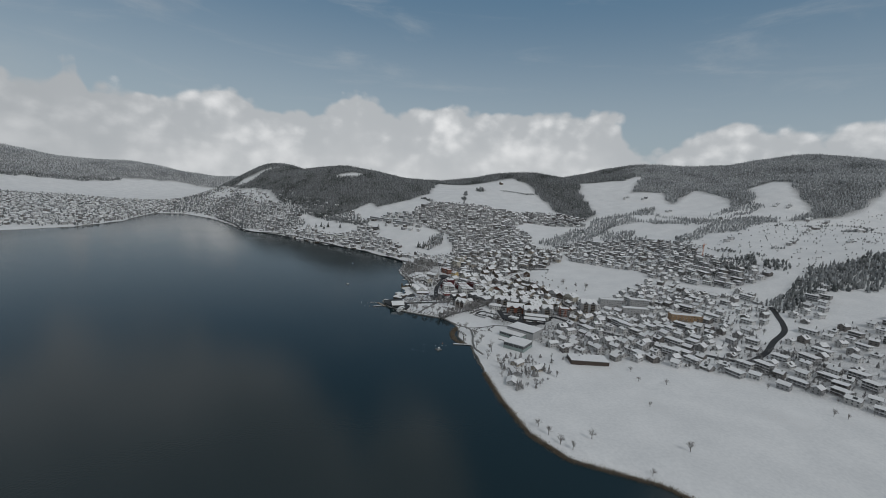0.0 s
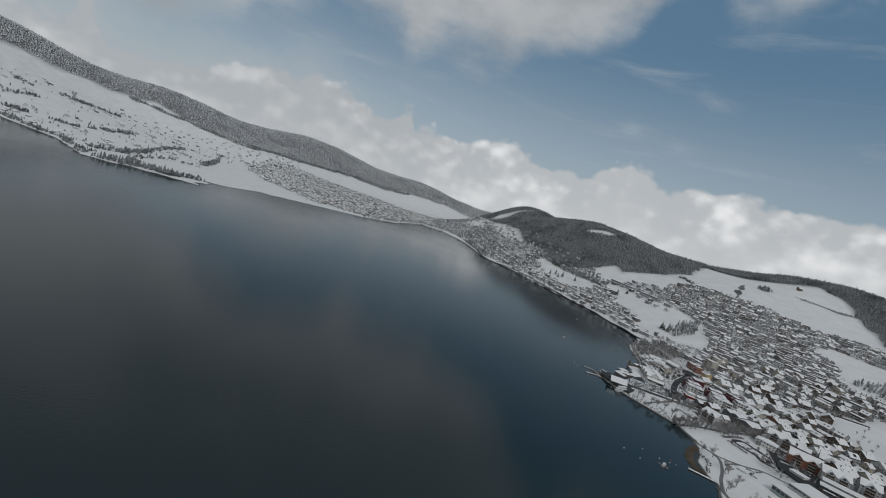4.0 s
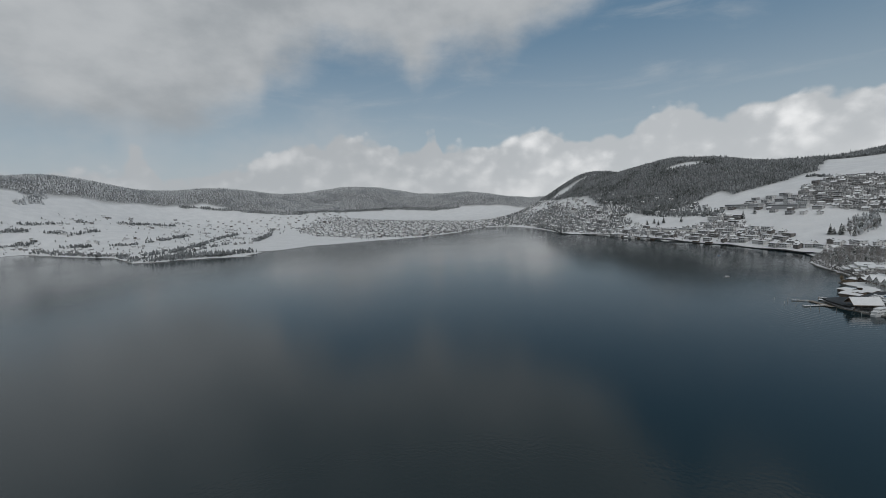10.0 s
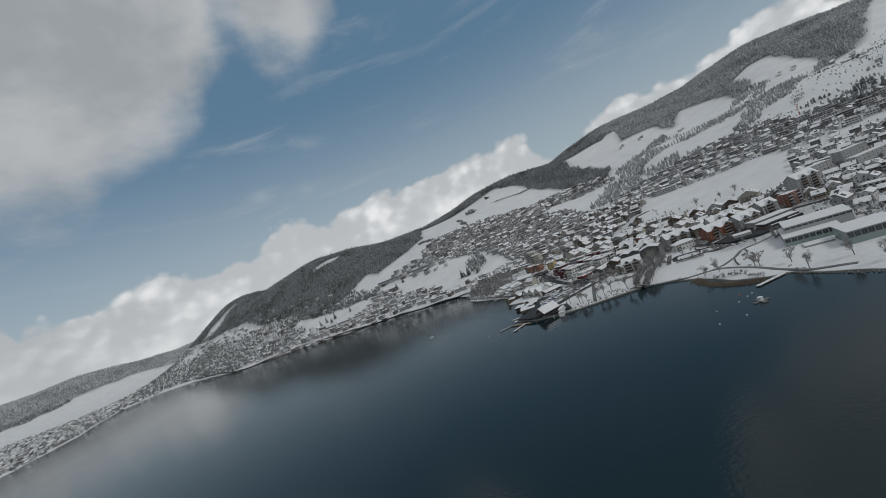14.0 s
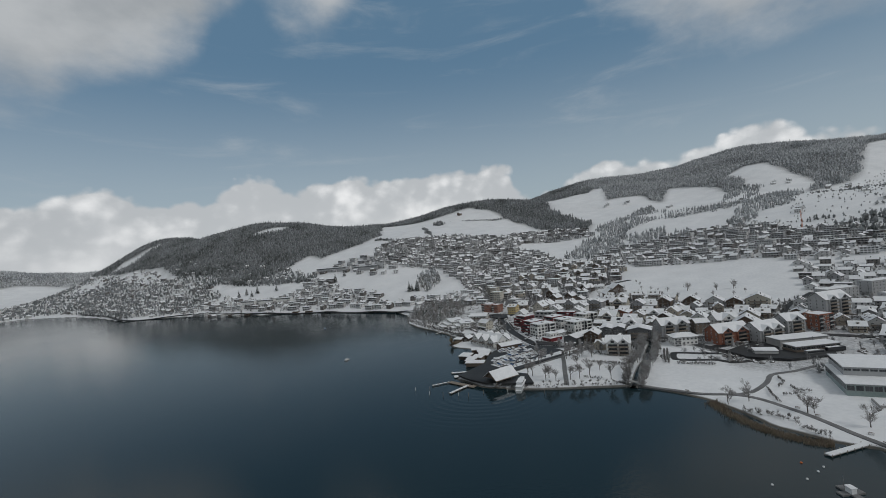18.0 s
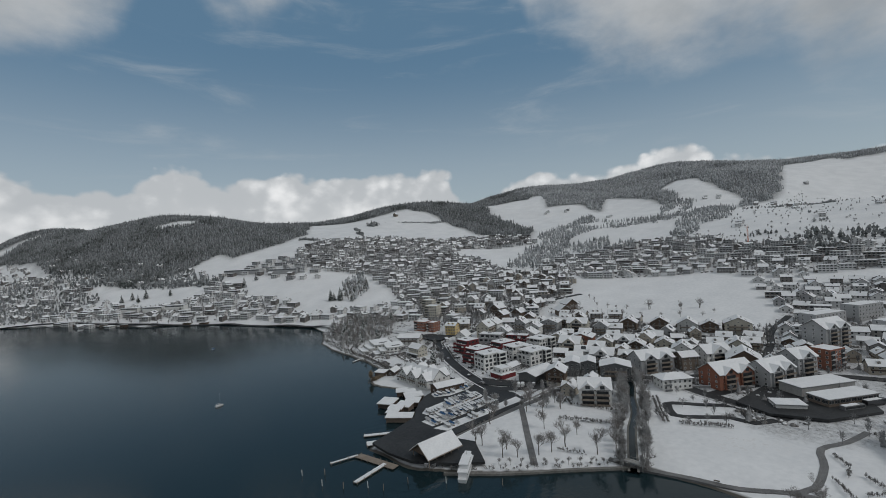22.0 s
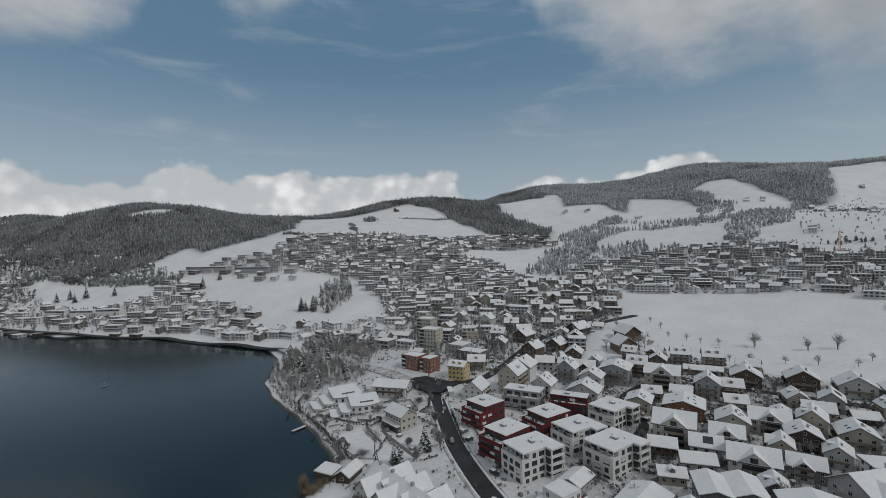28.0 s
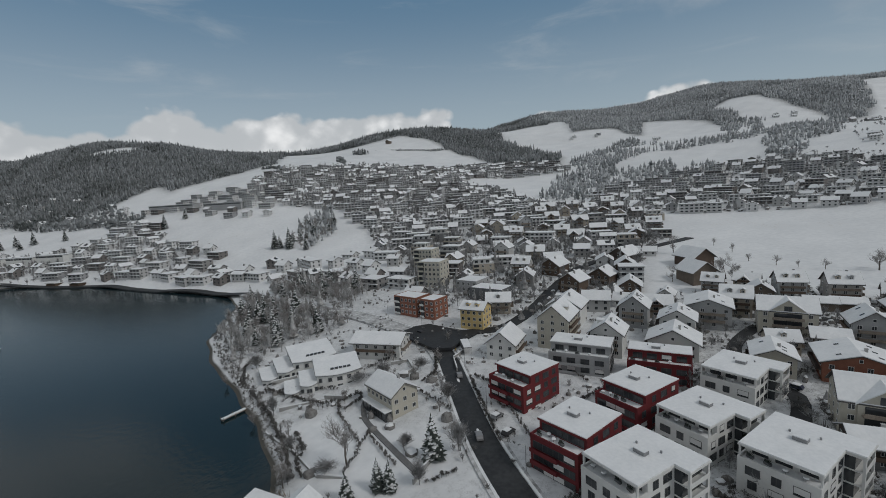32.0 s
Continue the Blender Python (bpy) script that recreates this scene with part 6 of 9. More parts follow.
flat_block("apartment_block", "orange brick apartment block with white bay windows", 15, 11, 3, BRICKWALL, "", at(249, 840, -72), (4, 3), False, 1, attic_mat=WHITEWALL)
flat_block("apartment_block", "lower orange brick wing with a white glazed bay", 9, 11, 3, BRICKWALL, "", at(254, 827, -72), (2, 3), False, 1, attic_mat=WHITEWALL)
claim(250, 834, 19)
gable_house("house", "yellow plastered house with dormers in its snowy roof", 11, 10, 3, 26, YELLOWWALL, "", at(260, 801, -62), None, (4, 3, 4), 2)
claim(260, 801, 10)
gable_house("house", "tall cream house with a steep snowy gable", 15, 12, 4, 40, CREAMWALL, "", at(271, 762, 25), None, (4, 3), 1, True, True)
claim(271, 762, 10)
gable_house("house", "cream villa with a snowy gable roof and a verandah", 14, 9.5, 2, 32, CREAMWALL, "", at(197, 765, 276), None, (6, 3, 6), 0, True, False, 3.2, 0.7)
claim(197, 765, 10)
verandah = thing("verandah", "dark glazed verandah along the cream villa under snow", "verandah", "", at(197, 765, 96))
bm = bmesh.new()
box(bm, -6.5, 4.76, -1, 6.5, 7.0, 2.6)
part("glazing", bm, GLASS, verandah)
bm = bmesh.new()
box(bm, -6.8, 4.76, 2.604, 6.8, 7.3, 2.85)
part("snow_cover", bm, ROOFSNOW, verandah)
for k in range(7):
    bm = bmesh.new()
    box(bm, -6.5 + k * 2.12, 7.004, -1, -6.35 + k * 2.12, 7.12, 2.6)
    part("post", bm, DARKFRAME, verandah)
gable_house("house", "white two-family house with curved balconies and a wide snowy roof", 20, 12, 2, 22, WHITEWALL, "", at(214, 806, -50), None, (5, 3), 0, True, True, 3.0, 1.3)
claim(214, 806, 13)
gable_house("house", "white house with dark shutters at the junction", 13, 11, 2, 38, WHITEWALL, "", at(249, 769, 30), None, (4, 3), 0, True, True)
claim(249, 769, 10)
bm = bmesh.new()
t = thing("bus_shelter", "dark bus shelter with a flat snowy roof", "shelter", "", at(240, 783, 62))
box(bm, -5, -1.6, 2.6, 5, 1.6, 2.8)
part("roof", bm, DARKWALL, t)
bm = bmesh.new()
box(bm, -4.9, -1.5, 2.804, 4.9, 1.5, 3.0)
part("snow_cover", bm, ROOFSNOW, t)
bm = bmesh.new()
box(bm, -4.9, 1.4, -0.5, 4.9, 1.5, 2.6)
part("rear_wall", bm, DARKWALL, t)
for x in (-4.6, 0, 4.6):
    bm = bmesh.new()
    box(bm, x - 0.06, -1.4, -0.5, x + 0.06, -1.28, 2.6)
    part("post", bm, METAL, t)
claim(240, 783, 6)


def roof_windows(parent, w, d, eave, pitch, rng):
    """A few dark skylights lying in the snow of a gable roof."""
    rise = math.tan(radians(pitch))
    ridge = eave + d / 2 * rise
    for k in (-1, 1):
        for q in (-0.28, 0.05, 0.3):
            if rng.random() < 0.4:
                continue
            x, y0 = w * (q + rng.uniform(-0.05, 0.05)), k * d * rng.uniform(0.24, 0.36)
            y1 = y0 - k * 1.2
            z0, z1 = (ridge - rise * abs(y) + 0.52 for y in (y0, y1))
            corners = [(x - 0.45, y0, z0), (x + 0.45, y0, z0), (x + 0.45, y1, z1), (x - 0.45, y1, z1)]
            bm = bmesh.new()
            slab(bm, corners if k < 0 else corners[::-1], 0.08)
            part("roof_window", bm, GLASS, parent)


def cross_gabled(label, x, y, yaw, w, d, mat, floors=3, n=2):
    h = gable_house("house", label, w, d, floors, 34, mat, "", at(x, y, yaw), None, (4, 3), 0, True)
    for q in (-0.3, 0.05, 0.34):
        bm = bmesh.new()
        sl = math.tan(radians(34))
        zz = floors * 2.8 + 0.5 + d * 0.3 * sl
        slab(bm, [(w * q - 0.5, d * 0.22, zz + 0.5 - 0.6 * sl + 0.12), (w * q - 0.5, d * 0.22 - 1.2, zz + 0.5 + 0.6 * sl + 0.12), (w * q + 0.5, d * 0.22 - 1.2, zz + 0.5 + 0.6 * sl + 0.12), (w * q + 0.5, d * 0.22, zz + 0.5 - 0.6 * sl + 0.12)][::-1], 0.08)
        part("roof_window", bm, GLASS, h)
    eave, s = floors * 2.8 + 0.5, math.tan(radians(38))
    for k in range(n):
        cx = (k + 0.5) / n * w * 0.9 - w * 0.45
        g0 = 4.2 if n > 1 else min(0.31 * w, 6.2)
        bm = bmesh.new()
        gable_walls(bm, d * 0.62, 2 * g0, eave, eave + g0 * s)
        bmesh.ops.transform(bm, matrix=pose(cx, -d * 0.24, 0, 0, 0, 90), verts=bm.verts)
        g = part("cross_gable", bm, mat, h)
        bm = bmesh.new()
        gable_roof(bm, d * 0.62, 2 * g0, eave, eave + g0 * s, 0.6, 0.3)
        bmesh.ops.transform(bm, matrix=pose(cx, -d * 0.24, 0, 0, 0, 90), verts=bm.verts)
        part("gable_snow", bm, ROOFSNOW, g)
        for f in range(floors + 1):
            window(g, cx, -d * 0.55 - 0.01, 0.6 + f * 2.8, 0, g0 * 1.5 if f < floors else 2.4, 1.9, DARKFRAME)
            if f < floors:
                bm = bmesh.new()
                box(bm, cx - g0 * 0.85, -d * 0.55 - 1.5, 0.2 + f * 2.8, cx + g0 * 0.85, -d * 0.55, 0.4 + f * 2.8)
                box(bm, cx - g0 * 0.85, -d * 0.55 - 1.5, 0.4 + f * 2.8, cx + g0 * 0.85, -d * 0.55 - 1.42, 1.3 + f * 2.8)
                part("balcony", bm, WOOD, g)
    claim(x, y, max(w, d) * 0.5)
    return h


# lakeside terrace house: stepped white decks with curved fronts
def terrace_villa(x, y, yaw, w, d):
    h = thing("terrace_house", "stepped white lakeside house with curved snowy roofs", "house", "lakeside terrace houses", at(x, y, yaw, 2.2))
    n = 9

    def bowed(x0, x1, y0, y1, bow):
        """An outline whose long south side swings outwards."""
        front = [(x0 + (x1 - x0) * k / n, y0 - bow * math.sin(math.pi * k / n)) for k in range(n + 1)]
        return front + [(x1, y1), (x0, y1)]

    for k, (x0, x1, y0, y1, z, rise) in enumerate(((-w * 0.32, w * 0.5, -d * 0.42, d * 0.5, 5.6, 1.9), (-w * 0.62, -w * 0.321, -d * 0.46, d * 0.42, 3.4, 0.7), (-w * 0.9, -w * 0.621, -d * 0.4, d * 0.36, 1.4, 0.3))):
        ring = bowed(x0, x1, y0, y1, 1.6)
        bm = bmesh.new()
        lo = [bm.verts.new((a, b, -4)) for a, b in ring]
        hi = [bm.verts.new((a, b, z + rise * (b - y0) / (y1 - y0))) for a, b in ring]
        bm.faces.new(hi)
        for i in range(len(ring)):
            q = (i + 1) % len(ring)
            bm.faces.new((lo[i], lo[q], hi[q], hi[i]))
        wing = part("wing", bm, WHITEWALL, h)
        mx, my = (x0 + x1) / 2, (y0 + y1) / 2
        bm = bmesh.new()
        slab(bm, [(mx + (a - mx) * 1.07, my + (b - my) * 1.07, z + 0.06 + rise * (b - y0) / (y1 - y0)) for a, b in ring], 0.16)
        roof = part("roof", bm, METAL, wing)
        bm = bmesh.new()
        slab(bm, [(mx + (a - mx) * 1.05, my + (b - my) * 1.05, z + 0.225 + rise * (b - y0) / (y1 - y0)) for a, b in ring], 0.26)
        part("snow_cover", bm, ROOFSNOW, wing)
        m = 5 if k == 0 else 3
        for f in range(2 if k == 0 else 1):
            for i in range(m):
                u = (i + 0.5) / m
                window(wing, x0 + (x1 - x0) * u, y0 - 1.6 * math.sin(math.pi * u) - 0.05, z - 2.4 - 2.8 * f, 0, 1.9, 1.5, METAL)
        for i in range(3):
            window(wing, x0, y0 + (i + 0.5) * (y1 - y0) / 3, max(z - 2.3, -1), 270, 2.2, 1.8, METAL)
        bm = bmesh.new()
        box(bm, x0 - 2.2, y0 + 0.5, z - 2.9, x0, y1 - 0.5, z - 2.65)
        box(bm, x0 - 2.2, y0 + 0.5, z - 2.65, x0 - 2.05, y1 - 0.5, z - 1.7)
        part("terrace", bm, WHITEWALL, wing)
    # row of skylights let into the curved front
    bm = bmesh.new()
    for i in range(5):
        box(bm, -1.0 + i * 1.5, -d * 0.3, 6.2, 0.2 + i * 1.5, -d * 0.3 + 0.5, 7.0)
    part("skylights", bm, GLASS, h)
    return h


terrace_villa(187, 820, -6, 20, 16)
terrace_villa(190, 799, -14, 19, 13)
claim(185, 820, 15)
claim(186, 800, 14)
for x, y, yaw, w, d, fl, mat, text in ((294, 846, -70, 14, 15, 2, GREYWALL, "low grey office block with a plain snowy roof"), (291, 826, -70, 20, 13, 2, DARKWALL, "dark grey boarded hall with a flat snowy roof"), (284, 872, -60, 15, 13, 5, CREAMWALL, "tall beige apartment block with corner balconies"), (300, 905, -60, 14, 12, 5, CREAMWALL, "tall beige apartment block behind the brick house")):
    flat_block("apartment_block", text, w, d, fl, mat, "", at(x, y, yaw), (4, 3), False, 1 if fl > 2 else 0)
    claim(x, y, 11)
# houses behind the blocks: those with a gable towards the lake, then those with a long front
for x, y, w, d, fl, pitch, mat, dorm, text in (
        (311, 682, 15, 17, 2, 18, BRICKWALL, 0, "terracotta house under a broad low snowy roof"),
        (300, 699, 12, 11, 2, 24, CREAMWALL, 0, "small cream house with a wide snowy gable"),
        (341, 685, 11, 11, 3, 36, GREYWALL, 0, "pale grey gabled house with a tall glazed stair window"),
        (327, 731, 15, 16, 3, 20, GREYWALL, 0, "grey house with dark timber balconies under its gable"),
        (291, 726, 12, 16, 2, 28, WHITEWALL, 0, "broad white gabled house with balconies"),
        (305, 732, 11, 12, 3, 30, WHITEWALL, 0, "narrow white gabled house with balconies"),
        (277, 743, 11, 11, 3, 36, WHITEWALL, 1, "white gabled house with a small snowy balcony"),
        (308, 752, 11, 11, 3, 38, GREYWALL, 0, "grey house with a dark glazed ground floor"),
        (291, 774, 13, 14, 3, 32, WHITEWALL, 1, "white house with brown balconies and a snowy dormer"),
        (310, 660, 12, 12, 2, 30, CREAMWALL, 0, "beige gabled house beside the apartment house"),
        (316, 636, 11, 11, 2, 28, TIMBER, 0, "dark timber chalet in the middle of the town"),
        (332, 623, 11, 12, 2, 30, CREAMWALL, 0, "beige house with a snowy gable"),
        (317, 602, 13, 12, 3, 34, WHITEWALL, 0, "white gabled house with glazed blue-grey balconies"),
        (318, 564, 16, 18, 3, 32, TIMBER, 0, "large brown timber house with a wide snowy gable"),
        (354, 582, 15, 15, 2, 34, CREAMWALL, 1, "cream house with a steep snowy half-hipped roof"),
        (375, 680, 13, 14, 2, 30, TIMBER, 0, "brown shingled chalet at the foot of the field"),
        (391, 659, 13, 14, 2, 32, TIMBER, 0, "brown shingled chalet with a white base below the field"),
        (397, 638, 13, 15, 2, 32, PLASTER, 0, "chalet with brown balconies at the foot of the field"),
        (403, 622, 12, 13, 2, 28, TIMBER, 0, "low dark chalet at the foot of the field"),
        (409, 603, 16, 19, 3, 26, CREAMWALL, 0, "large cream chalet with wooden balconies below the field")):
    h = gable_house("house", text, w, d, fl, pitch, mat, "", at(x, y, 205), None, (3, 3 if d < 16 else 4), dorm, True, True, 2.8, 1.1)
    roof_windows(h, w, d, fl * 2.8 + 0.5, pitch, rk)
    claim(x, y, max(w, d) * 0.52)
for x, y, w, d, fl, mat, text in ((282, 671, 16, 13, 3, CREAMWALL, "cream apartment house with roof windows and cross gable"), (338, 708, 18, 12, 3, CREAMWALL, "large cream house with stacked balconies"), (293, 655, 12, 10, 2, WHITEWALL, "white house with covered balconies and a snowy gable"), (322, 650, 15, 11, 2, PLASTER, "plastered house with a snowy cross gable"), (279, 640, 16, 12, 2, WHITEWALL, "white house with a wide snowy roof and cross gable")):
    cross_gabled(text, x, y, -66, w, d, mat, fl, 1)
gable_house("house", "dark chalet standing beside the barn", 10, 10, 2, 34, TIMBER, "", at(366, 727, 205), None, (2, 3), 0, True)
for x, y, yaw in ((372, 707, 115), (377, 699, 115)):
    gable_house("shed", "low dark timber shed with a snowy roof", 11, 8, 1, 24, TIMBER, "", at(x, y, yaw), None, (2, 1), 0, False, False, 2.8)
for x, y in ((366, 727), (374, 703)):
    claim(x, y, 8)
for x, y, w, d, fl, text in ((394, 813, 15, 13, 2, "dark chalet under a wide snowy roof"), (349, 832, 14, 12, 2, "dark chalet with a white base"), (324, 797, 11, 11, 3, "tall dark shingled house"), (348, 780, 13, 11, 1, "dark barn with a snowy roof"), (349, 797, 12, 11, 2, "weathered grey shingled house"), (331, 781, 9, 8, 1, "small dark shed under snow"), (373, 799, 12, 11, 2, "brown chalet beside the barns")):
    gable_house("house", text, w, d, fl, 34, TIMBER, "dark houses below the barn", at(x, y, 200 + 20 * math.sin(x)), None, (3, 3), 0, True, fl > 1, 2.7, 1.1)
    claim(x, y, w * 0.55)



# many-gabled inn by the harbour
def inn():
    h = thing("inn", "pale many-gabled inn with dormers and snowy roofs", "building", "", at(164, 703, 96))
    L, D, eave, ridge = 34, 12, 5.2, 10.6
    bm = bmesh.new()
    gable_walls(bm, L, D, eave, ridge)
    part("wall", bm, WHITEWALL, h)
    bm = bmesh.new()
    gable_roof(bm, L, D, eave, ridge, 0.8)
    r = part("roof", bm, ROOFTILE, h)
    bm = bmesh.new()
    gable_roof(bm, L, D, eave, ridge, 0.8, 0.28, 0.224, 0.14)
    part("snow_cover", bm, ROOFSNOW, r)
    for x in (-11.5, 0.5, 11):
        for sgn in (1, -1):
            bm = bmesh.new()
            gable_walls(bm, 9, 9, eave + 0.2, ridge - 1.2)
            bmesh.ops.transform(bm, matrix=pose(x, sgn * 5.5, 0, 0, 0, 90 * sgn), verts=bm.verts)
            g = part("gable_wing", bm, WHITEWALL, h)
            bm = bmesh.new()
            gable_roof(bm, 9, 9, eave + 0.2, ridge - 1.2, 0.6)
            bmesh.ops.transform(bm, matrix=pose(x, sgn * 5.5, 0, 0, 0, 90 * sgn), verts=bm.verts)
            part("wing_roof", bm, ROOFTILE, g)
            bm = bmesh.new()
            gable_roof(bm, 9, 9, eave + 0.2, ridge - 1.2, 0.6, 0.28, 0.224, 0.12)
            bmesh.ops.transform(bm, matrix=pose(x, sgn * 5.5, 0, 0, 0, 90 * sgn), verts=bm.verts)
            part("wing_snow", bm, ROOFSNOW, g)
            turn = 0 if sgn < 0 else 180
            for i in (-2.4, 0, 2.4):
                for f in (0, 1):
                    window(g, x + i, sgn * 10.0, 0.7 + f * 2.6, turn)
            window(g, x, sgn * 10.0, 6.2, turn, 1.4, 1.2)
            bm = bmesh.new()
            box(bm, x - 3.6, sgn * 10.0 - (1.3 if sgn < 0 else 0), 2.7, x + 3.6, sgn * 10.0 + (0 if sgn < 0 else 1.3), 2.9)
            box(bm, x - 3.6, sgn * 11.25 - 0.05, 2.9, x + 3.6, sgn * 11.25 + 0.05, 3.8)
            part("balcony", bm, WOOD, g)
    for x in (-6, 6):
        for sgn in (1, -1):
            bm = bmesh.new()
            box(bm, x - 1.0, sgn * 3.2 - 1.4, 6.4, x + 1.0, sgn * 3.2 + 1.4, 8.6)
            dm = part("dormer", bm, WHITEWALL, h)
            bm = bmesh.new()
            gable_roof(bm, 3.2, 2.2, 8.55, 9.4, 0.3, 0.25)
            bmesh.ops.transform(bm, matrix=pose(x, sgn * 3.2, 0, 0, 0, 90), verts=bm.verts)
            part("dormer_roof", bm, ROOFSNOW, dm)
            window(dm, x, sgn * 4.61, 7.1, 0 if sgn < 0 else 180, 1.2, 1.1)
    for x in (-6, 6, 14):
        bm = bmesh.new()
        box(bm, x - 0.5, -0.5, 8, x + 0.5, 0.5, 11.9)
        part("chimney", bm, CONCRETE, r)
    facade(h, L / 2, -D / 2, L / 2, D / 2, 0.3, 2, 2.5, 3)
    facade(h, -L / 2, D / 2, -L / 2, -D / 2, 0.3, 2, 2.5, 3)
    return h


inn()
claim(164, 703, 22)
gable_house("workshop", "long brown timber boat workshop with a snowy roof", 19.5, 10, 1, 18, TIMBER, "", at(165, 676, -7), None, (4, 1), 0, False, False, 3.6)
claim(165, 676, 11)
t = flat_block("shop", "white cube with flats above a dark red shop", 9, 9, 2, WHITEWALL, "", at(207.5, 670, 0), (3, 2), False, 0, cat="shop")
bm = bmesh.new()
box(bm, -6.5, -6.5, -4, 6.5, -4.51, 3.0)
box(bm, -6.5, -4.51, -4, -4.51, 5, 3.0)
box(bm, 4.51, -4.51, -4, 6.5, 5, 3.0)
part("shop_front", bm, REDWALL, t, "dark red shop front")
bm = bmesh.new()
box(bm, -7, -7, 3.004, 7, -4.52, 3.3)
box(bm, -7, -4.52, 3.004, -4.52, 5.3, 3.3)
part("canopy_snow", bm, ROOFSNOW, t)
claim(207, 670, 8)
gable_house("shed", "low grey annex with a snowy roof", 11, 8, 1, 20, GREYWALL, "", at(220, 674, 12), None, (3, 1), 0, False, False, 3.6)
gable_house("workshop", "long dark timber hall with a wide snowy roof", 25, 13, 1, 17, DARKWALL, "", at(222, 651, 11), None, (0, 0), 0, False, False, 3.8)
claim(222, 651, 13)
gable_house("house", "cream house with brown timber balconies and snowy roof", 13, 11, 3, 28, CREAMWALL, "", at(221, 633, 212), TIMBER, (3, 3), 0, True, True, 2.8, 1.1)
claim(225, 634, 10)
for x, y in ((243, 638), (250, 631)):
    gable_house("house", "dark grey boarded house with a plain snowy roof", 14, 9.2, 3, 18, DARKWALL, "grey boarded houses", at(x, y, 217), None, (4, 3, 4), 0, False)
    claim(x, y, 8)
gable_house("house", "pale grey house with a plain steep snowy roof", 11.5, 8, 2, 30, GREYWALL, "", at(262, 652, -52), None, (3, 2, 3), 0, False)
claim(261, 652, 8)
gable_house("house", "low house with roof windows half buried in snow", 9, 8, 1, 24, PLASTER, "", at(251, 656, -52), None, (3, 2), 1, True)
claim(251, 656, 6)
cross_gabled("white gabled flats with deep balconies beside the stream", 212, 598, -50, 17, 13, WHITEWALL, 3, 2)


def hip_house(label, x, y, yaw, w, d, floors, mat, pitch=22):
    h = thing("house", label, "house", "", at(x, y, yaw))
    eave = floors * 2.9 + 0.4
    bm = bmesh.new()
    box(bm, -w / 2, -d / 2, -4, w / 2, d / 2, eave)
    part("wall", bm, mat, h)
    for name, lift, over, m in (("roof", 0.004, 1.1, ROOFTILE), ("snow_cover", 0.22, 1.0, ROOFSNOW)):
        a, b = w / 2 + over, d / 2 + over
        rise = b * math.tan(radians(pitch))
        bm = bmesh.new()
        lo = [bm.verts.new((sx * a, sy * b, eave + lift)) for sx, sy in ((-1, -1), (1, -1), (1, 1), (-1, 1))]
        hi = [bm.verts.new((q.co.x, q.co.y, eave + lift + 0.2)) for q in lo]
        r0, r1 = bm.verts.new((-(a - b), 0, eave + lift + 0.2 + rise)), bm.verts.new((a - b, 0, eave + lift + 0.2 + rise))
        for f in ((hi[0], hi[1], r1, r0), (hi[2], hi[3], r0, r1), (hi[1], hi[2], r1), (hi[3], hi[0], r0)):
            bm.faces.new(f)
        bm.faces.new(lo[::-1])
        for i in range(4):
            q = (i + 1) % 4
            bm.faces.new((lo[i], lo[q], hi[q], hi[i]))
        part(name, bm, m, h)
    facade(h, -w / 2, -d / 2, w / 2, -d / 2, 0.3, floors, 2.9, 6)
    facade(h, -w / 2, d / 2, -w / 2, -d / 2, 0.3, floors, 2.9, 3)
    for f in range(floors):
        bm = bmesh.new()
        box(bm, -w / 2 + 0.6, -d / 2 - 1.5, 0.1 + f * 2.9, -w / 2 + 4.6, -d / 2, 0.28 + f * 2.9)
        box(bm, -w / 2 + 0.6, -d / 2 - 1.5, 0.28 + f * 2.9, -w / 2 + 4.6, -d / 2 - 1.42, 1.2 + f * 2.9)
        part("balcony", bm, DARKWALL, h)
    bm = bmesh.new()
    for cx in (-2.5, 3.5):
        box(bm, cx - 0.5, -0.4, eave + 1, cx + 0.5, 0.4, eave + 3.2)
    part("chimney", bm, DARKWALL, h)
    claim(x, y, max(w, d) * 0.55)
    return h


hip_house("broad white house with a low snowy hipped roof", 261.5, 580, -31, 17.5, 10.5, 2, WHITEWALL)
gable_house("house", "dark red-brown timber house with white shutters", 11, 9, 3, 30, TIMBER, "", at(300, 591, -30), None, (3, 2), 0, True)
claim(300, 591, 8)
cross_gabled("pale grey flats with long dark balconies", 284, 606, -25, 24, 14, GREYWALL, 3, 2)
cross_gabled("white plastered house with blue-grey balconies", 321, 584, -25, 19, 13, WHITEWALL, 3, 1)
gable_house("house", "dark grey boarded apartment house with a low snowy roof", 14, 18, 3, 14, DARKWALL, "grey boarded houses", at(254, 613, 215), None, (4, 5, 4), 0, False, True)
claim(254, 613, 11)


cross_gabled("orange brick house with twin snowy cross gables and balconies", 287, 561, -20, 26, 15, BRICKWALL)
cross_gabled("grey plastered flats with snowy cross gables", 306, 546, -14, 22, 15, GREYWALL)
cross_gabled("pale grey flats with a glazed snowy gable", 330, 540, -20, 15, 13, GREYWALL, 4, 1)
flat_block("apartment_block", "orange and grey flat-roofed block with balconies", 14, 12, 4, BRICKWALL, "", at(355, 532, -15), (2, 3), False, 2, attic_mat=GREYWALL)
claim(355, 532, 11)
cross_gabled("large grey apartment house with a broad snowy roof", 404, 545, -18, 24, 16, GREYWALL, 5, 2)
for x, y, w, k in ((455, 560, 34, 4), (497, 545, 30, 4), (470, 518, 40, 3)):
    flat_block("office_block", "long grey flat-roofed block with window bands", w, 13, k, GREYWALL, "", at(x, y, -18), (8, 2), False, 0)
    claim(x, y, 17)
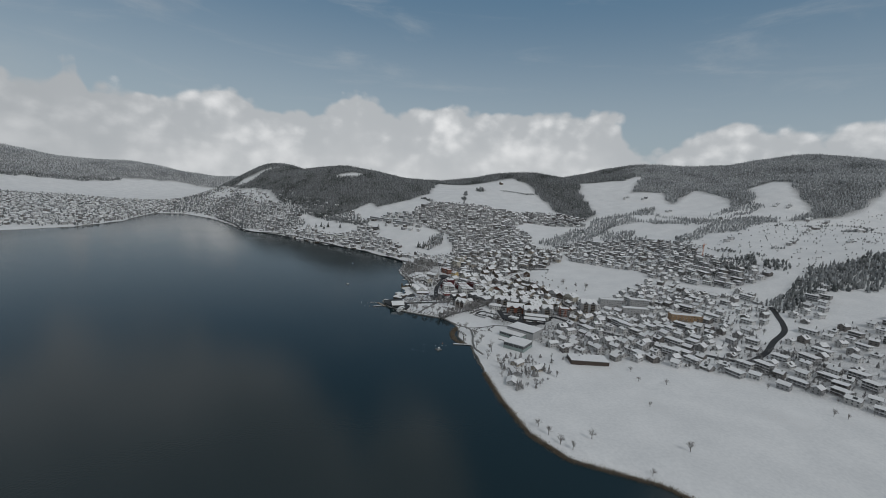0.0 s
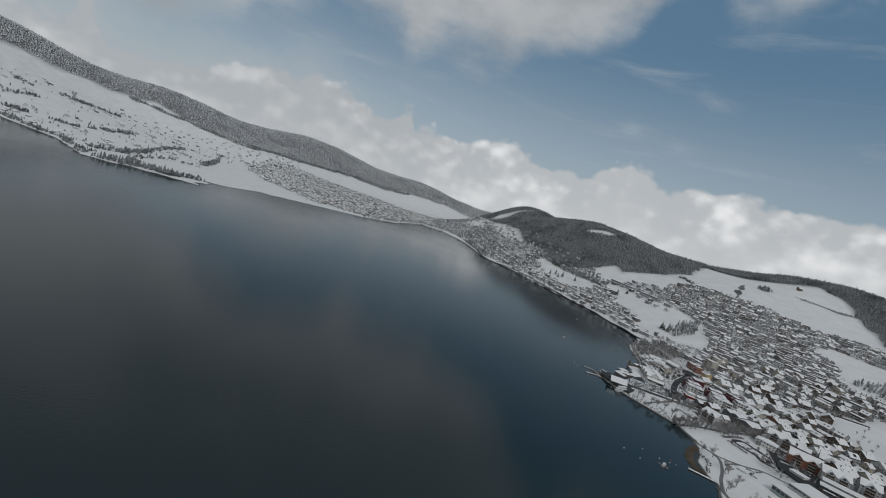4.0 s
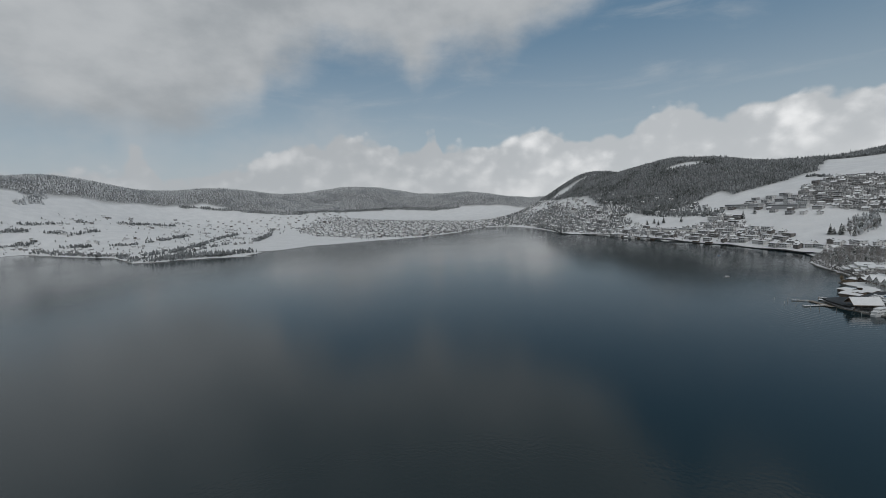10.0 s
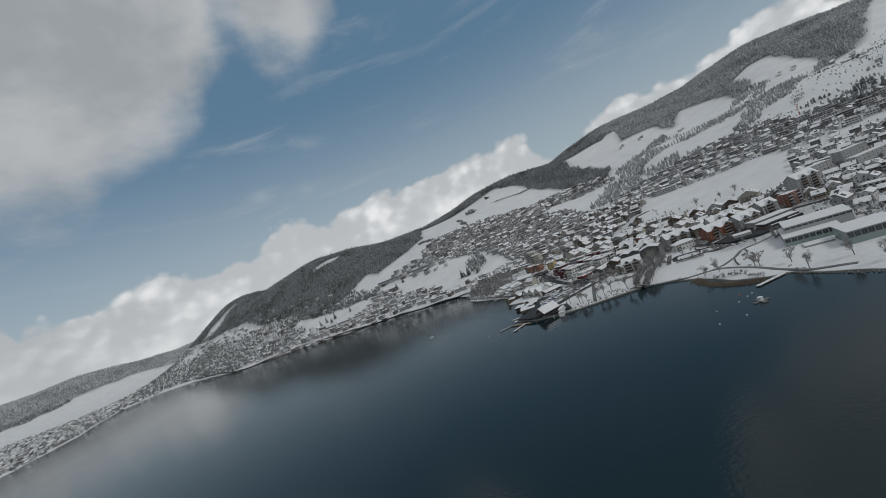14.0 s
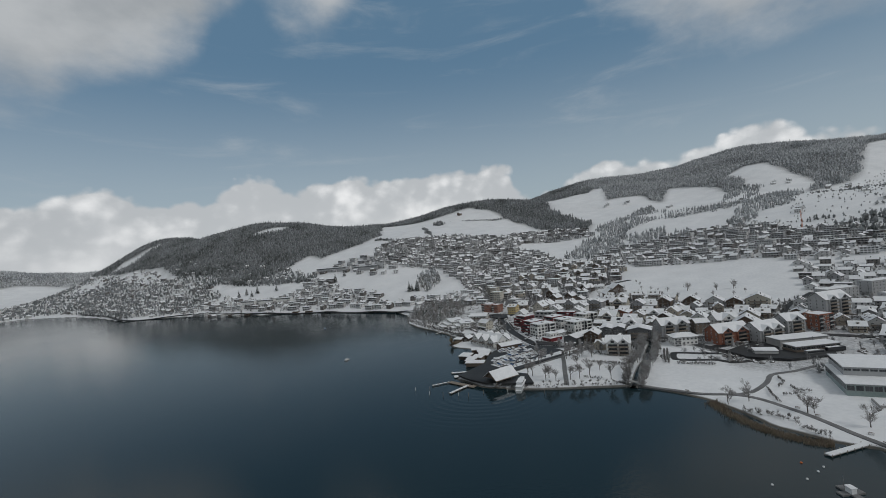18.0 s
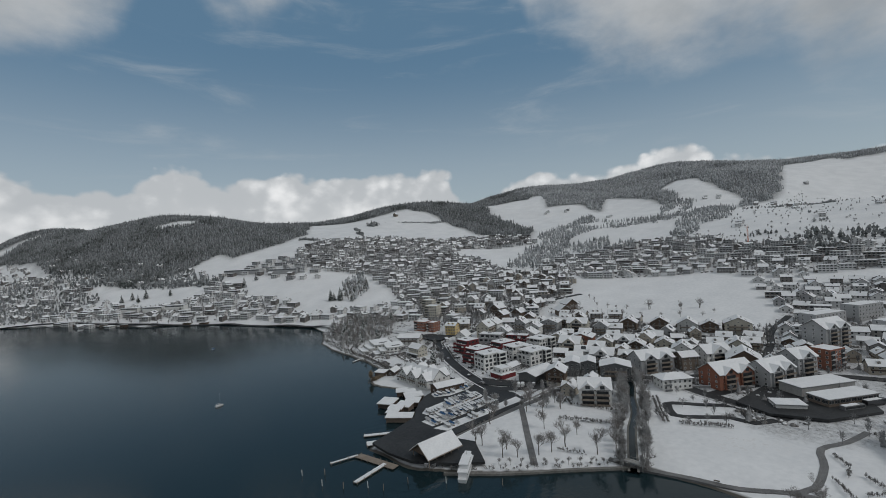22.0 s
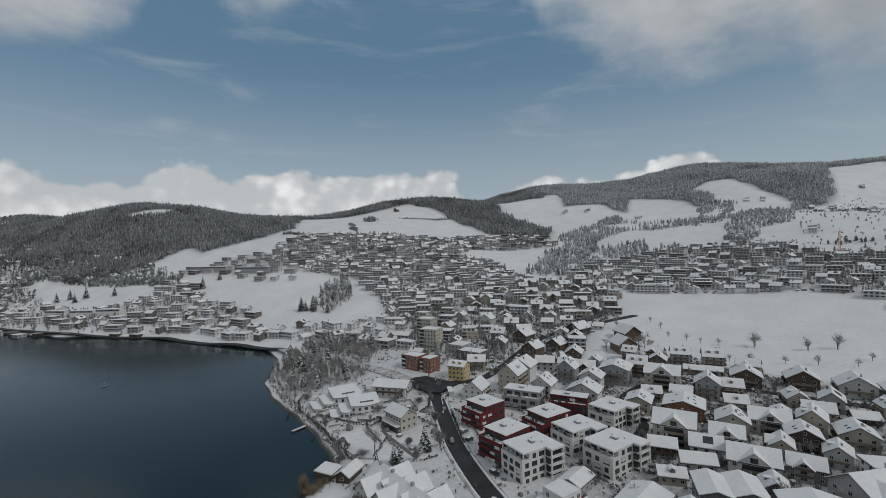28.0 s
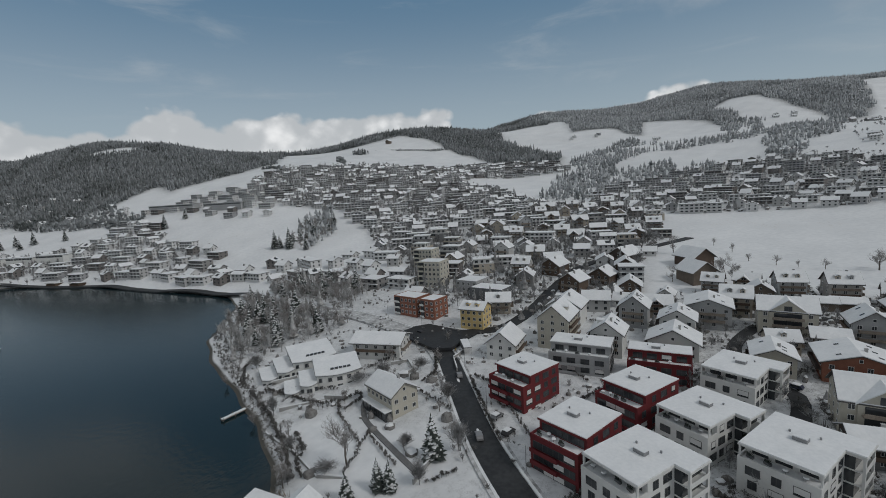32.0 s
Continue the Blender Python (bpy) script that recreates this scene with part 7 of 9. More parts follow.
flat_block("office_block", "long flat-roofed block with an orange timber front", 44, 14, 3, TANWALL, "", at(520, 470, -22), (9, 2), False, 0)
claim(520, 470, 22)


# ---- bus depot and sports hall ----
def low_hall(name, label, w, d, h, mat, m, band=None, cat="hall"):
    t = thing(name, label, cat, "", m)
    bm = bmesh.new()
    box(bm, -w / 2, -d / 2, -3, w / 2, d / 2, h)
    part("wall", bm, mat, t)
    bm = bmesh.new()
    box(bm, -w / 2 - 0.4, -d / 2 - 0.4, h + 0.002, w / 2 + 0.4, d / 2 + 0.4, h + 0.35)
    part("roof_edge", bm, METAL, t)
    bm = bmesh.new()
    box(bm, -w / 2 - 0.3, -d / 2 - 0.3, h + 0.354, w / 2 + 0.3, d / 2 + 0.3, h + 0.6)
    part("roof_snow", bm, ROOFSNOW, t)
    if band:
        n = int(w / 3.2)
        facade(t, -w / 2, -d / 2, w / 2, -d / 2, 0, 1, 3, n, 3.0, band, h - band - 0.4, METAL)
        n = int(d / 3.2)
        facade(t, -w / 2, d / 2, -w / 2, -d / 2, 0, 1, 3, n, 3.0, band, h - band - 0.4, METAL)
    return t


low_hall("sports_hall", "low sports hall wing with green glass front and snowy roof", 31, 35, 5.4, TEALWALL, at(245, 462, -54.5), 2.6)
low_hall("sports_hall", "tall sports hall with a snowy flat roof", 38, 26, 9.8, GREYWALL, at(256.5, 462.5, -54.5), 1.2)
bm = bmesh.new()
box(bm, -8, -5, -2, 8, 5, 1.0)
t = thing("terrace", "low walled terrace under snow before the sports hall", "terrace", "", at(223, 446, -54.5))
part("wall", bm, CONCRETE, t)
bm = bmesh.new()
box(bm, -7.7, -4.7, 1.004, 7.7, 4.7, 1.2)
part("snow_cover", bm, ROOFSNOW, t)
low_hall("sports_hall", "square green glass hall with a snowy flat roof", 26, 26, 7.4, TEALWALL, at(228, 421, 41), 3.2)
for x, y, r in ((254, 458, 36), (228, 421, 20), (280, 480, 22), (230, 440, 22)):
    claim(x, y, r)
low_hall("depot", "long bus depot with a snowy flat roof", 34, 13, 5.4, CONCRETE, at(305, 524, -25), None, "depot")
low_hall("depot", "glazed bus station canopy under snow", 30, 11, 4.6, TIMBER, at(295, 511, -25), 1.6, "depot")
low_hall("garage", "white garage row with a snowy flat roof", 13, 9, 3.2, WHITEWALL, at(269, 526, -50), None, "garage")
for x, y in ((305, 524), (295, 511), (269, 526), (318, 515), (285, 530)):
    claim(x, y, 11)
low_hall("barn", "long low farm building under a smooth snowy roof", 42, 20, 4.6, TIMBER, at(290, 368, -16), None, "barn")
claim(290, 368, 24)
for x, y, yaw in ((205, 372, 30), (193, 350, 80), (222, 356, 20), (180, 330, 60)):
    gable_house("house", "shore house with a low snowy roof among trees", 13, 9, 1, 26, PLASTER, "shore houses", at(x, y, yaw), None, (3, 2), 0, True)
    claim(x, y, 9)


# ---- harbour: boat houses, quay, jetties, ship ----
def boat_house(x, y, yaw, w, d):
    h = thing("boat_house", "brown timber boat house on piles with a snowy lean roof", "boat house", "boat houses", pose(x, y, 0, 0, 0, yaw))
    bm = bmesh.new()
    for x0, y0, x1, y1 in ((-w / 2, d / 2 - 0.15, w / 2, d / 2), (-w / 2, -d / 2, -w / 2 + 0.15, d / 2 - 0.15), (w / 2 - 0.15, -d / 2, w / 2, d / 2 - 0.15), (-w / 2 + 0.15, -d / 2, w / 2 - 0.15, -d / 2 + 0.15)):
        box(bm, x0, y0, 0.5, x1, y1, 3.0)
    part("wall", bm, TIMBER, h)
    bm = bmesh.new()
    slab(bm, [(-w / 2 - 0.7, -d / 2 - 0.7, 3.0), (w / 2 + 0.7, -d / 2 - 0.7, 3.0), (w / 2 + 0.7, d / 2 + 0.7, 3.7), (-w / 2 - 0.7, d / 2 + 0.7, 3.7)], 0.18)
    r = part("roof", bm, WOOD, h)
    bm = bmesh.new()
    slab(bm, [(-w / 2 - 0.6, -d / 2 - 0.6, 3.19), (w / 2 + 0.6, -d / 2 - 0.6, 3.19), (w / 2 + 0.6, d / 2 + 0.6, 3.88), (-w / 2 - 0.6, d / 2 + 0.6, 3.88)], 0.28)
    part("snow_cover", bm, ROOFSNOW, r)
    for px in (-w / 2 + 0.2, 0, w / 2 - 0.2):
        for py in (-d / 2 + 0.2, d / 2 - 0.2):
            bm = bmesh.new()
            rod(bm, (px, py, -3), (px, py, 1.0), 0.14, 0.14, 6)
            part("pile", bm, WOOD, h)
    claim(x, y, 7)
    return h


for x, y, yaw, w, d in ((124.8, 682, -56, 9, 9), (129.7, 670, -60, 8.4, 6.2), (123.5, 669.3, -55, 7.8, 4.2), (119.3, 665.3, -53, 6.2, 4.6), (119, 656.8, -43, 14.2, 5.2), (137, 673, -45, 8, 6.8), (141, 693.5, -28, 6.8, 5.2), (144.4, 688.8, -22, 6.4, 4.0), (142.4, 681.3, -20, 10.5, 6.6), (152, 745, -60, 8, 6), (-20, 1290, 140, 9, 6), (-48, 1326, 140, 9, 6), (12, 1262, 135, 10, 6), (-85, 1378, 140, 9, 6), (60, 1212, 130, 12, 7), (80, 1190, 130, 12, 7)):
    boat_house(x, y, yaw, w, d)


gable_house("shed", "small timber garden shed with a snowy gable roof", 10, 6, 1, 32, TIMBER, "", at(157.5, 736, 35), None, (0, 1), 0, False, False, 2.4)
claim(157.5, 736, 7)


def jetty(x0, y0, x1, y1, width, label, mat, snowy=True):
    a, b = Vector((x0, y0, 0)), Vector((x1, y1, 0))
    n = (b - a).length
    t = thing("jetty", label, "jetty", "jetties", pose(x0, y0, 0, 0, 0, math.degrees(math.atan2(y1 - y0, x1 - x0))))
    bm = bmesh.new()
    box(bm, 0, -width / 2, 0.45, n, width / 2, 0.7)
    d = part("deck", bm, mat, t)
    if snowy:
        bm = bmesh.new()
        box(bm, 0.1, -width / 2 + 0.1, 0.704, n - 0.1, width / 2 - 0.1, 0.88)
        part("snow_cover", bm, ROOFSNOW, d)
    for i in range(int(n / 4) + 1):
        for s in (-1, 1):
            bm = bmesh.new()
            rod(bm, (i * 4 + 0.3, s * (width / 2 + 0.12), -3), (i * 4 + 0.3, s * (width / 2 + 0.12), 1.3), 0.11, 0.11, 6)
            part("pile", bm, WOOD, t)


jetty(71, 635, 84, 634, 1.2, "narrow snowy bathing jetty", WOOD)
jetty(73, 612, 90, 618, 2.2, "wide snowy landing jetty", WOOD)
jetty(153.4, 444.5, 175, 440, 2.6, "snowy concrete bathing pier", CONCRETE)
jetty(152, 800, 160, 803, 1.4, "short private jetty under snow", WOOD)
jetty(84, 634, 92, 612, 4.0, "brown timber landing stage", WOOD, False)
jetty(95, 652, 108, 645, 2.5, "snowy landing stage by the boat houses", WOOD)
jetty(92, 642, 104, 637, 5.0, "broad snowy timber deck", WOOD)
ribbon("quay_wall", "low stone quay wall along the park shore", [(105, 594), (123, 578), (148, 560), (168, 545)], 1.4, STONE, 0.5, "quay")
for k, (x, y) in enumerate(((66, 628), (62, 620), (68, 612), (76, 606), (90, 598), (102, 588), (80, 600), (58, 634), (118, 572))):
    bm = bmesh.new()
    rod(bm, (0, 0, -3), (0, 0, 2.6), 0.16, 0.16, 7)
    ob = part("mooring_post", bm, PAINT if k % 2 else WOOD)
    ob.matrix_basis = pose(x, y, 0)
    tagged(ob, "slim mooring post standing in the lake", "post", "mooring posts")

# open pavilion with a big roof
pav = thing("pavilion", "timber harbour pavilion with a large snowy gable roof", "pavilion", "", at(110, 607, 6, gz(112, 610)))
bm = bmesh.new()
gable_roof(bm, 18, 12, 3.6, 8.0, 1.0, 0.25)
r = part("roof", bm, WOOD, pav)
bm = bmesh.new()
gable_roof(bm, 18, 12, 3.6, 8.0, 1.0, 0.3, 0.254, 0.15)
part("snow_cover", bm, ROOFSNOW, r)
bm = bmesh.new()
for s in (-1, 1):
    v = [bm.verts.new(p) for p in ((s * 8.9, -5.4, 3.7), (s * 8.9, 5.4, 3.7), (s * 8.9, 0, 7.8), (s * 8.7, -5.4, 3.7), (s * 8.7, 5.4, 3.7), (s * 8.7, 0, 7.8))]
    for f in ((0, 1, 2), (3, 5, 4), (0, 3, 4, 1), (1, 4, 5, 2), (2, 5, 3, 0)):
        bm.faces.new([v[i] for i in f])
part("gable_boarding", bm, TIMBER, pav, "dark timber gable boarding")
bm = bmesh.new()
box(bm, -5, -3.4, -1, 6, 3.8, 3.6)
part("kiosk", bm, TIMBER, pav)
for x in (-8.4, -4.2, 0, 4.2, 8.4):
    for y in (-5.6, 5.6):
        bm = bmesh.new()
        box(bm, x - 0.14, y - 0.14, -1, x + 0.14, y + 0.14, 3.75)
        part("post", bm, WOOD, pav)
claim(110, 607, 14)


def ship():
    t = thing("passenger_ship", "white lake passenger ship moored at the quay under snow", "ship", "", pose(114, 590, 0.15, 0, 0, 42))
    L, W = 20.0, 4.6
    bm = bmesh.new()
    ring = [(-L / 2, -W / 2 * 0.8), (L * 0.25, -W / 2), (L * 0.42, -W * 0.28), (L / 2, 0), (L * 0.42, W * 0.28), (L * 0.25, W / 2), (-L / 2, W / 2 * 0.8)]
    lo = [bm.verts.new((x * 0.95, y * 0.8, -0.6)) for x, y in ring]
    hi = [bm.verts.new((x, y, 1.5)) for x, y in ring]
    bm.faces.new(hi)
    for i in range(len(ring)):
        j = (i + 1) % len(ring)
        bm.faces.new((lo[i], lo[j], hi[j], hi[i]))
    part("hull", bm, BOATWHITE, t)
    for name, x0, x1, w, z0, z1 in (("main_saloon", -L * 0.42, L * 0.3, W * 0.84, 1.5, 3.6), ("upper_saloon", -L * 0.3, L * 0.15, W * 0.74, 3.72, 5.6), ("wheel_house", L * 0.16, L * 0.26, W * 0.5, 3.72, 5.7)):
        bm = bmesh.new()
        box(bm, x0, -w / 2, z0, x1, w / 2, z1)
        c = part(name, bm, BOATWHITE, t)
        bm = bmesh.new()
        box(bm, x0 - 0.4, -w / 2 - 0.3, z1 + 0.002, x1 + 0.4, w / 2 + 0.3, z1 + 0.1)
        part("deck_roof", bm, BOATWHITE, c)
        bm = bmesh.new()
        box(bm, x0 - 0.3, -w / 2 - 0.2, z1 + 0.104, x1 + 0.3, w / 2 + 0.2, z1 + 0.26)
        part("snow_cover", bm, ROOFSNOW, c)
        n = max(1, int((x1 - x0) / 1.7))
        for i in range(n):
            for s, turn in ((-1, 0), (1, 180)):
                window(c, x0 + (i + 0.5) * (x1 - x0) / n, s * w / 2, z0 + 0.65, turn, 1.3, 0.95, BOATWHITE)
    bm = bmesh.new()
    rod(bm, (L * 0.1, 0, 5.7), (L * 0.1, 0, 8.0), 0.06, 0.03, 6)
    part("mast", bm, METAL, t)


ship()
jetty(116, 588, 127, 599, 2.6, "grey gangway beside the ship", METAL, False)


def boat(m, kind="stored", group="stored boats"):
    """A small boat: stored ashore under a cover, or moored with a mast."""
    key = "boat_" + kind
    if key in MODELS:
        return copy_thing(MODELS[key], m)
    name, label = ("stored_boat", "small boat stored ashore under a snowy cover" if kind == "stored" else "small white boat stored ashore under a coloured cover") if kind != "moored" else ("sailing_boat", "small white sailing boat at its mooring")
    t = thing(name, label, "boat", group, m)
    ring = [(-2.7, -0.75), (0.4, -1.0), (1.9, -0.62), (2.9, 0), (1.9, 0.62), (0.4, 1.0), (-2.7, 0.75)]
    z0 = 0.35 if kind != "moored" else -0.3
    bm = bmesh.new()
    lo, hi = [bm.verts.new((x * 0.85, y * 0.5, z0)) for x, y in ring], [bm.verts.new((x, y, z0 + 0.95)) for x, y in ring]
    bm.faces.new(hi)
    bm.faces.new(lo[::-1])
    for i in range(7):
        j = (i + 1) % 7
        bm.faces.new((lo[i], lo[j], hi[j], hi[i]))
    part("hull", bm, BOATWHITE if kind != "stored" else TARPS, t)
    bm = bmesh.new()
    hi = [bm.verts.new((x * 0.97, y * 0.95, z0 + 0.955)) for x, y in ring]
    top = [bm.verts.new(p) for p in ((-2.3, 0, z0 + 1.55), (0.6, 0, z0 + 1.75), (2.3, 0, z0 + 1.2))]
    for f in ((hi[0], hi[1], top[1], top[0]), (hi[1], hi[2], top[2], top[1]), (hi[2], hi[3], top[2]), (hi[3], hi[4], top[2]), (hi[4], hi[5], top[1], top[2]), (hi[5], hi[6], top[0], top[1]), (hi[6], hi[0], top[0])):
        bm.faces.new(f)
    part("cover", bm, ROOFSNOW if kind == "stored" else TARPS, t)
    if kind != "moored":
        bm = bmesh.new()
        box(bm, -2.4, -0.5, 0.0, -2.1, 0.5, 0.42)
        box(bm, 0.8, -0.5, 0.0, 1.1, 0.5, 0.42)
        part("cradle", bm, WOOD, t)
    else:
        bm = bmesh.new()
        rod(bm, (0.5, 0, z0 + 0.9), (0.5, 0, 9.0), 0.06, 0.03, 6)
        part("mast", bm, METAL, t)
        bm = bmesh.new()
        rod(bm, (0.5, 0, 1.9), (-2.6, 0, 1.8), 0.09, 0.09, 6)
        part("boom", bm, BOATWHITE, t)
    MODELS[key] = t
    return t


rb = random.Random(5)
HARBOUR_Z = float(ground_z(np.array([p[0] for p in HARBOUR], float), np.array([p[1] for p in HARBOUR], float)).max()) + 0.2
for ring in ([(130, 651), (135, 655), (148, 657.5), (168, 661), (174.5, 658.5), (172.5, 649), (156, 646.5), (141, 645), (130.5, 647)], [(123.5, 641), (128, 642.3), (141, 642.5), (156, 643.8), (172, 644.5), (175, 638), (158, 635.5), (141.5, 633.5), (124.5, 632)], [(123.5, 629.5), (133, 630), (150, 630.5), (172.5, 633), (185.5, 634), (184.5, 627), (168, 626), (147, 624.5), (127, 622.5)], [(151, 674), (157, 676), (163, 669), (176, 671), (183, 670.5), (173.5, 665.5), (158.5, 663.8), (149.5, 668)]):
    bm = bmesh.new()
    prism(bm, ring, HARBOUR_Z - 0.5, HARBOUR_Z + 0.12)
    tagged(part("snow_strip", bm, ROOFSNOW), "snowy kerbed strip on which boats are stored", "snow", kind="structure")
for row, (ax, ay, bx, by, n, miss) in enumerate(((133, 648.5, 171, 652.5, 17, 0.08), (150, 655, 170, 657.5, 9, 0.1), (127, 639.6, 171, 641.6, 20, 0.06), (127, 634.6, 164, 637, 16, 0.12), (130, 626.5, 168, 629, 13, 0.45), (152, 670, 163, 667.5, 5, 0), (171, 668.5, 178, 669.5, 3, 0))):
    for i in range(n):
        if rb.random() < miss:
            continue
        u = i / (n - 1)
        x, y = ax + u * (bx - ax) + rb.uniform(-0.3, 0.3), ay + u * (by - ay) + rb.uniform(-0.4, 0.4)
        s = rb.uniform(0.78, 1.12)
        way = rb.choice((86, 86, 266)) + rb.uniform(-8, 8)
        ob = boat(pose(x, y, HARBOUR_Z + 0.12, 0, 0, way), "stored" if rb.random() < 0.62 else "covered")
        ob.matrix_basis = pose(x, y, HARBOUR_Z + 0.12, 0, 0, way) @ Matrix.Scale(s, 4)
for x, y, yaw in ((43, 762, 20), (65, 971, 40)):
    boat(pose(x, y, 0, 0, 0, yaw), "moored", "moored sailing boats")
raft = thing("raft", "small floating work raft with a snowy cabin", "raft", "", pose(131, 429, 0, 0, 0, 65))
bm = bmesh.new()
box(bm, -4.5, -1.2, -0.2, 4.5, 1.2, 0.5)
box(bm, -1.2, -4.0, -0.2, 1.2, -1.2, 0.5)
box(bm, -1.2, 1.2, -0.2, 1.2, 4.0, 0.5)
part("deck", bm, PAVING, raft)
bm = bmesh.new()
box(bm, -1.3, -0.9, 0.504, 1.1, 0.9, 2.3)
part("cabin", bm, BOATWHITE, raft)
bm = bmesh.new()
box(bm, -1.5, -1.1, 2.304, 1.3, 1.1, 2.5)
part("snow_cover", bm, ROOFSNOW, raft)
bm = bmesh.new()
rod(bm, (2.5, 0, 0.5), (2.5, 0, 5.0), 0.09, 0.05, 6)
part("mast", bm, METAL, raft)
for k, (x, y) in enumerate(((140.7, 447.7), (143.3, 441.7), (138.3, 441.3), (130, 441), (117, 445.8), (112, 425), (100, 432))):
    bm = bmesh.new()
    bmesh.ops.create_uvsphere(bm, u_segments=10, v_segments=6, radius=0.45)
    ob = part("buoy", bm, BOATWHITE if k else ORANGE)
    ob.matrix_basis = pose(x, y, 0.15)
    tagged(ob, "small round mooring buoy on the water", "buoy", "buoys")


# ---- vehicles ----
def car(m, kind="car", snowy=False):
    key = "vehicle_" + kind + ("_snowy" if snowy else "")
    if key in MODELS:
        return copy_thing(MODELS[key], m)
    L, W, H = {"car": (4.4, 1.8, 1.48), "van": (5.4, 2.0, 2.4), "bus": (12.0, 2.55, 3.1)}[kind]
    label = {"car": "parked car with snow on its roof" if snowy else "dark car on the wet road", "van": "white delivery van parked in a bay", "bus": "dark public bus standing at the depot"}[kind]
    t = thing({"car": "car", "van": "van", "bus": "bus"}[kind], label, kind, kind + "s", m)
    low, nose = (0.35, 0.55 if kind == "car" else 0.9)
    prof = [(-L / 2, low), (L / 2, low), (L / 2, low + nose * 0.75)]
    prof += [(L * 0.24, low + nose), (L * 0.12, H), (-L * 0.36, H), (-L / 2, low + nose)] if kind == "car" else ([(L * 0.36, H * 0.62), (L * 0.26, H), (-L / 2, H)] if kind == "van" else [(L / 2, H * 0.9), (L * 0.48, H), (-L / 2, H)])
    bm = bmesh.new()
    a, b = [bm.verts.new((x, -W / 2, z)) for x, z in prof], [bm.verts.new((x, W / 2, z)) for x, z in prof]
    bm.faces.new(a)
    bm.faces.new(b[::-1])
    for i in range(len(prof)):
        j = (i + 1) % len(prof)
        bm.faces.new((a[j], a[i], b[i], b[j]))
    bmesh.ops.bevel(bm, geom=list(bm.edges), offset=0.06, segments=1, affect="EDGES")
    part("body", bm, BOATWHITE if kind == "van" else CARPAINT, t)
    bm = bmesh.new()
    if kind == "car":
        for s in (-1, 1):
            box(bm, -L * 0.33, s * (W / 2 + 0.004) - 0.01, low + nose + 0.08, L * 0.13, s * (W / 2 + 0.004) + 0.01, H - 0.12)
    else:
        for s in (-1, 1):
            box(bm, (-L * 0.45 if kind == "bus" else L * 0.1), s * (W / 2 + 0.004) - 0.01, H * 0.52, L * (0.46 if kind == "bus" else 0.3), s * (W / 2 + 0.004) + 0.01, H * 0.86)
    part("side_windows", bm, GLASS, t)
    for x in (-L * 0.3, L * 0.31):
        for s in (-1, 1):
            bm = bmesh.new()
            rod(bm, (x, s * (W / 2 - 0.2), 0.33), (x, s * (W / 2 + 0.03), 0.33), 0.33, 0.33, 10)
            part("wheel", bm, RUBBER, t)
    if snowy or kind != "car":
        bm = bmesh.new()
        box(bm, -L * 0.36 if kind == "car" else -L * 0.48, -W * 0.46, H + 0.01, L * 0.1 if kind == "car" else L * 0.24, W * 0.46, H + 0.16)
        part("snow_cover", bm, ROOFSNOW, t)
    MODELS[key] = t
    return t


for x, y, yaw, lift in ((206, 733, 60, 0.26), (224, 766, 62, 0.26), (236, 812, 100, 0.26), (187, 668, 95, 0.3), (198, 939, 105, 0.26), (152, 1068, 130, 0.26)):
    car(pose(x, y, gz(x, y) + lift, 0, 0, yaw))
for x, y, yaw in ((191, 686, 20), (179, 690, 95), (176, 683, 10), (172, 668, 60), (103, 603, 20), (106, 601, 20), (213, 729, 10), (216, 737, 10), (203, 700, -85), (234, 757, 20), (230, 660, 30), (236, 646, 12), (234, 640, 10), (222, 574, -25), (247, 553, -40), (265, 590, -25), (270, 588, -25), (277, 586, -25), (240, 626, 60), (208, 641, 40), (212, 637, 40), (262, 660, 15), (290, 690, 90), (293, 712, 90)):
    car(pose(x, y, gz(x, y) + 0.3, 0, 0, yaw), "car", True)
for x, y in ((199.5, 646), (201.2, 644)):
    car(pose(x, y, gz(x, y) + 0.3, 0, 0, 38), "van")
for x, y, yaw in ((285, 505, -25), (300, 500, -25), (325, 524, -20)):
    car(pose(x, y, gz(x, y) + 0.25, 0, 0, yaw), "bus")

# barns at the field corner, long flats below the round hill, tower crane
for x, y, yaw, w in ((409, 777, 65, 17), (381, 762, 60, 15), (770, 1834, 20, 12)):
    gable_house("barn", "large dark timber barn with a steep snowy roof", w, 13, 2, 36, TIMBER, "barns by the field", at(x, y, yaw), None, (0, 0), 0, False, False, 3.0, 1.3)
    claim(x, y, 12)
for x, y, w in ((181, 1424, 96), (238, 1328, 70)):
    low_hall("apartment_row", "long flat-roofed terrace block with window bands", w, 13, 8.0, GREYWALL, at(x, y, -57), 1.6, "apartment block")
for x, y, w, yaw in ((-10, 1372, 34, -47), (22, 1330, 34, -40), (52, 1300, 32, -38)):
    low_hall("apartment_row", "white flat-roofed lakeside flats with window bands", w, 12, 8.5, WHITEWALL, at(x, y, yaw), 1.7, "apartment block")
    claim(x, y, 16)
crane = thing("tower_crane", "orange tower crane on a building site", "crane", "", at(825, 749, 30))
bm = bmesh.new()
for sx in (-0.7, 0.7):
    for sy in (-0.7, 0.7):
        rod(bm, (sx, sy, -1), (sx, sy, 30), 0.14, 0.14, 4)
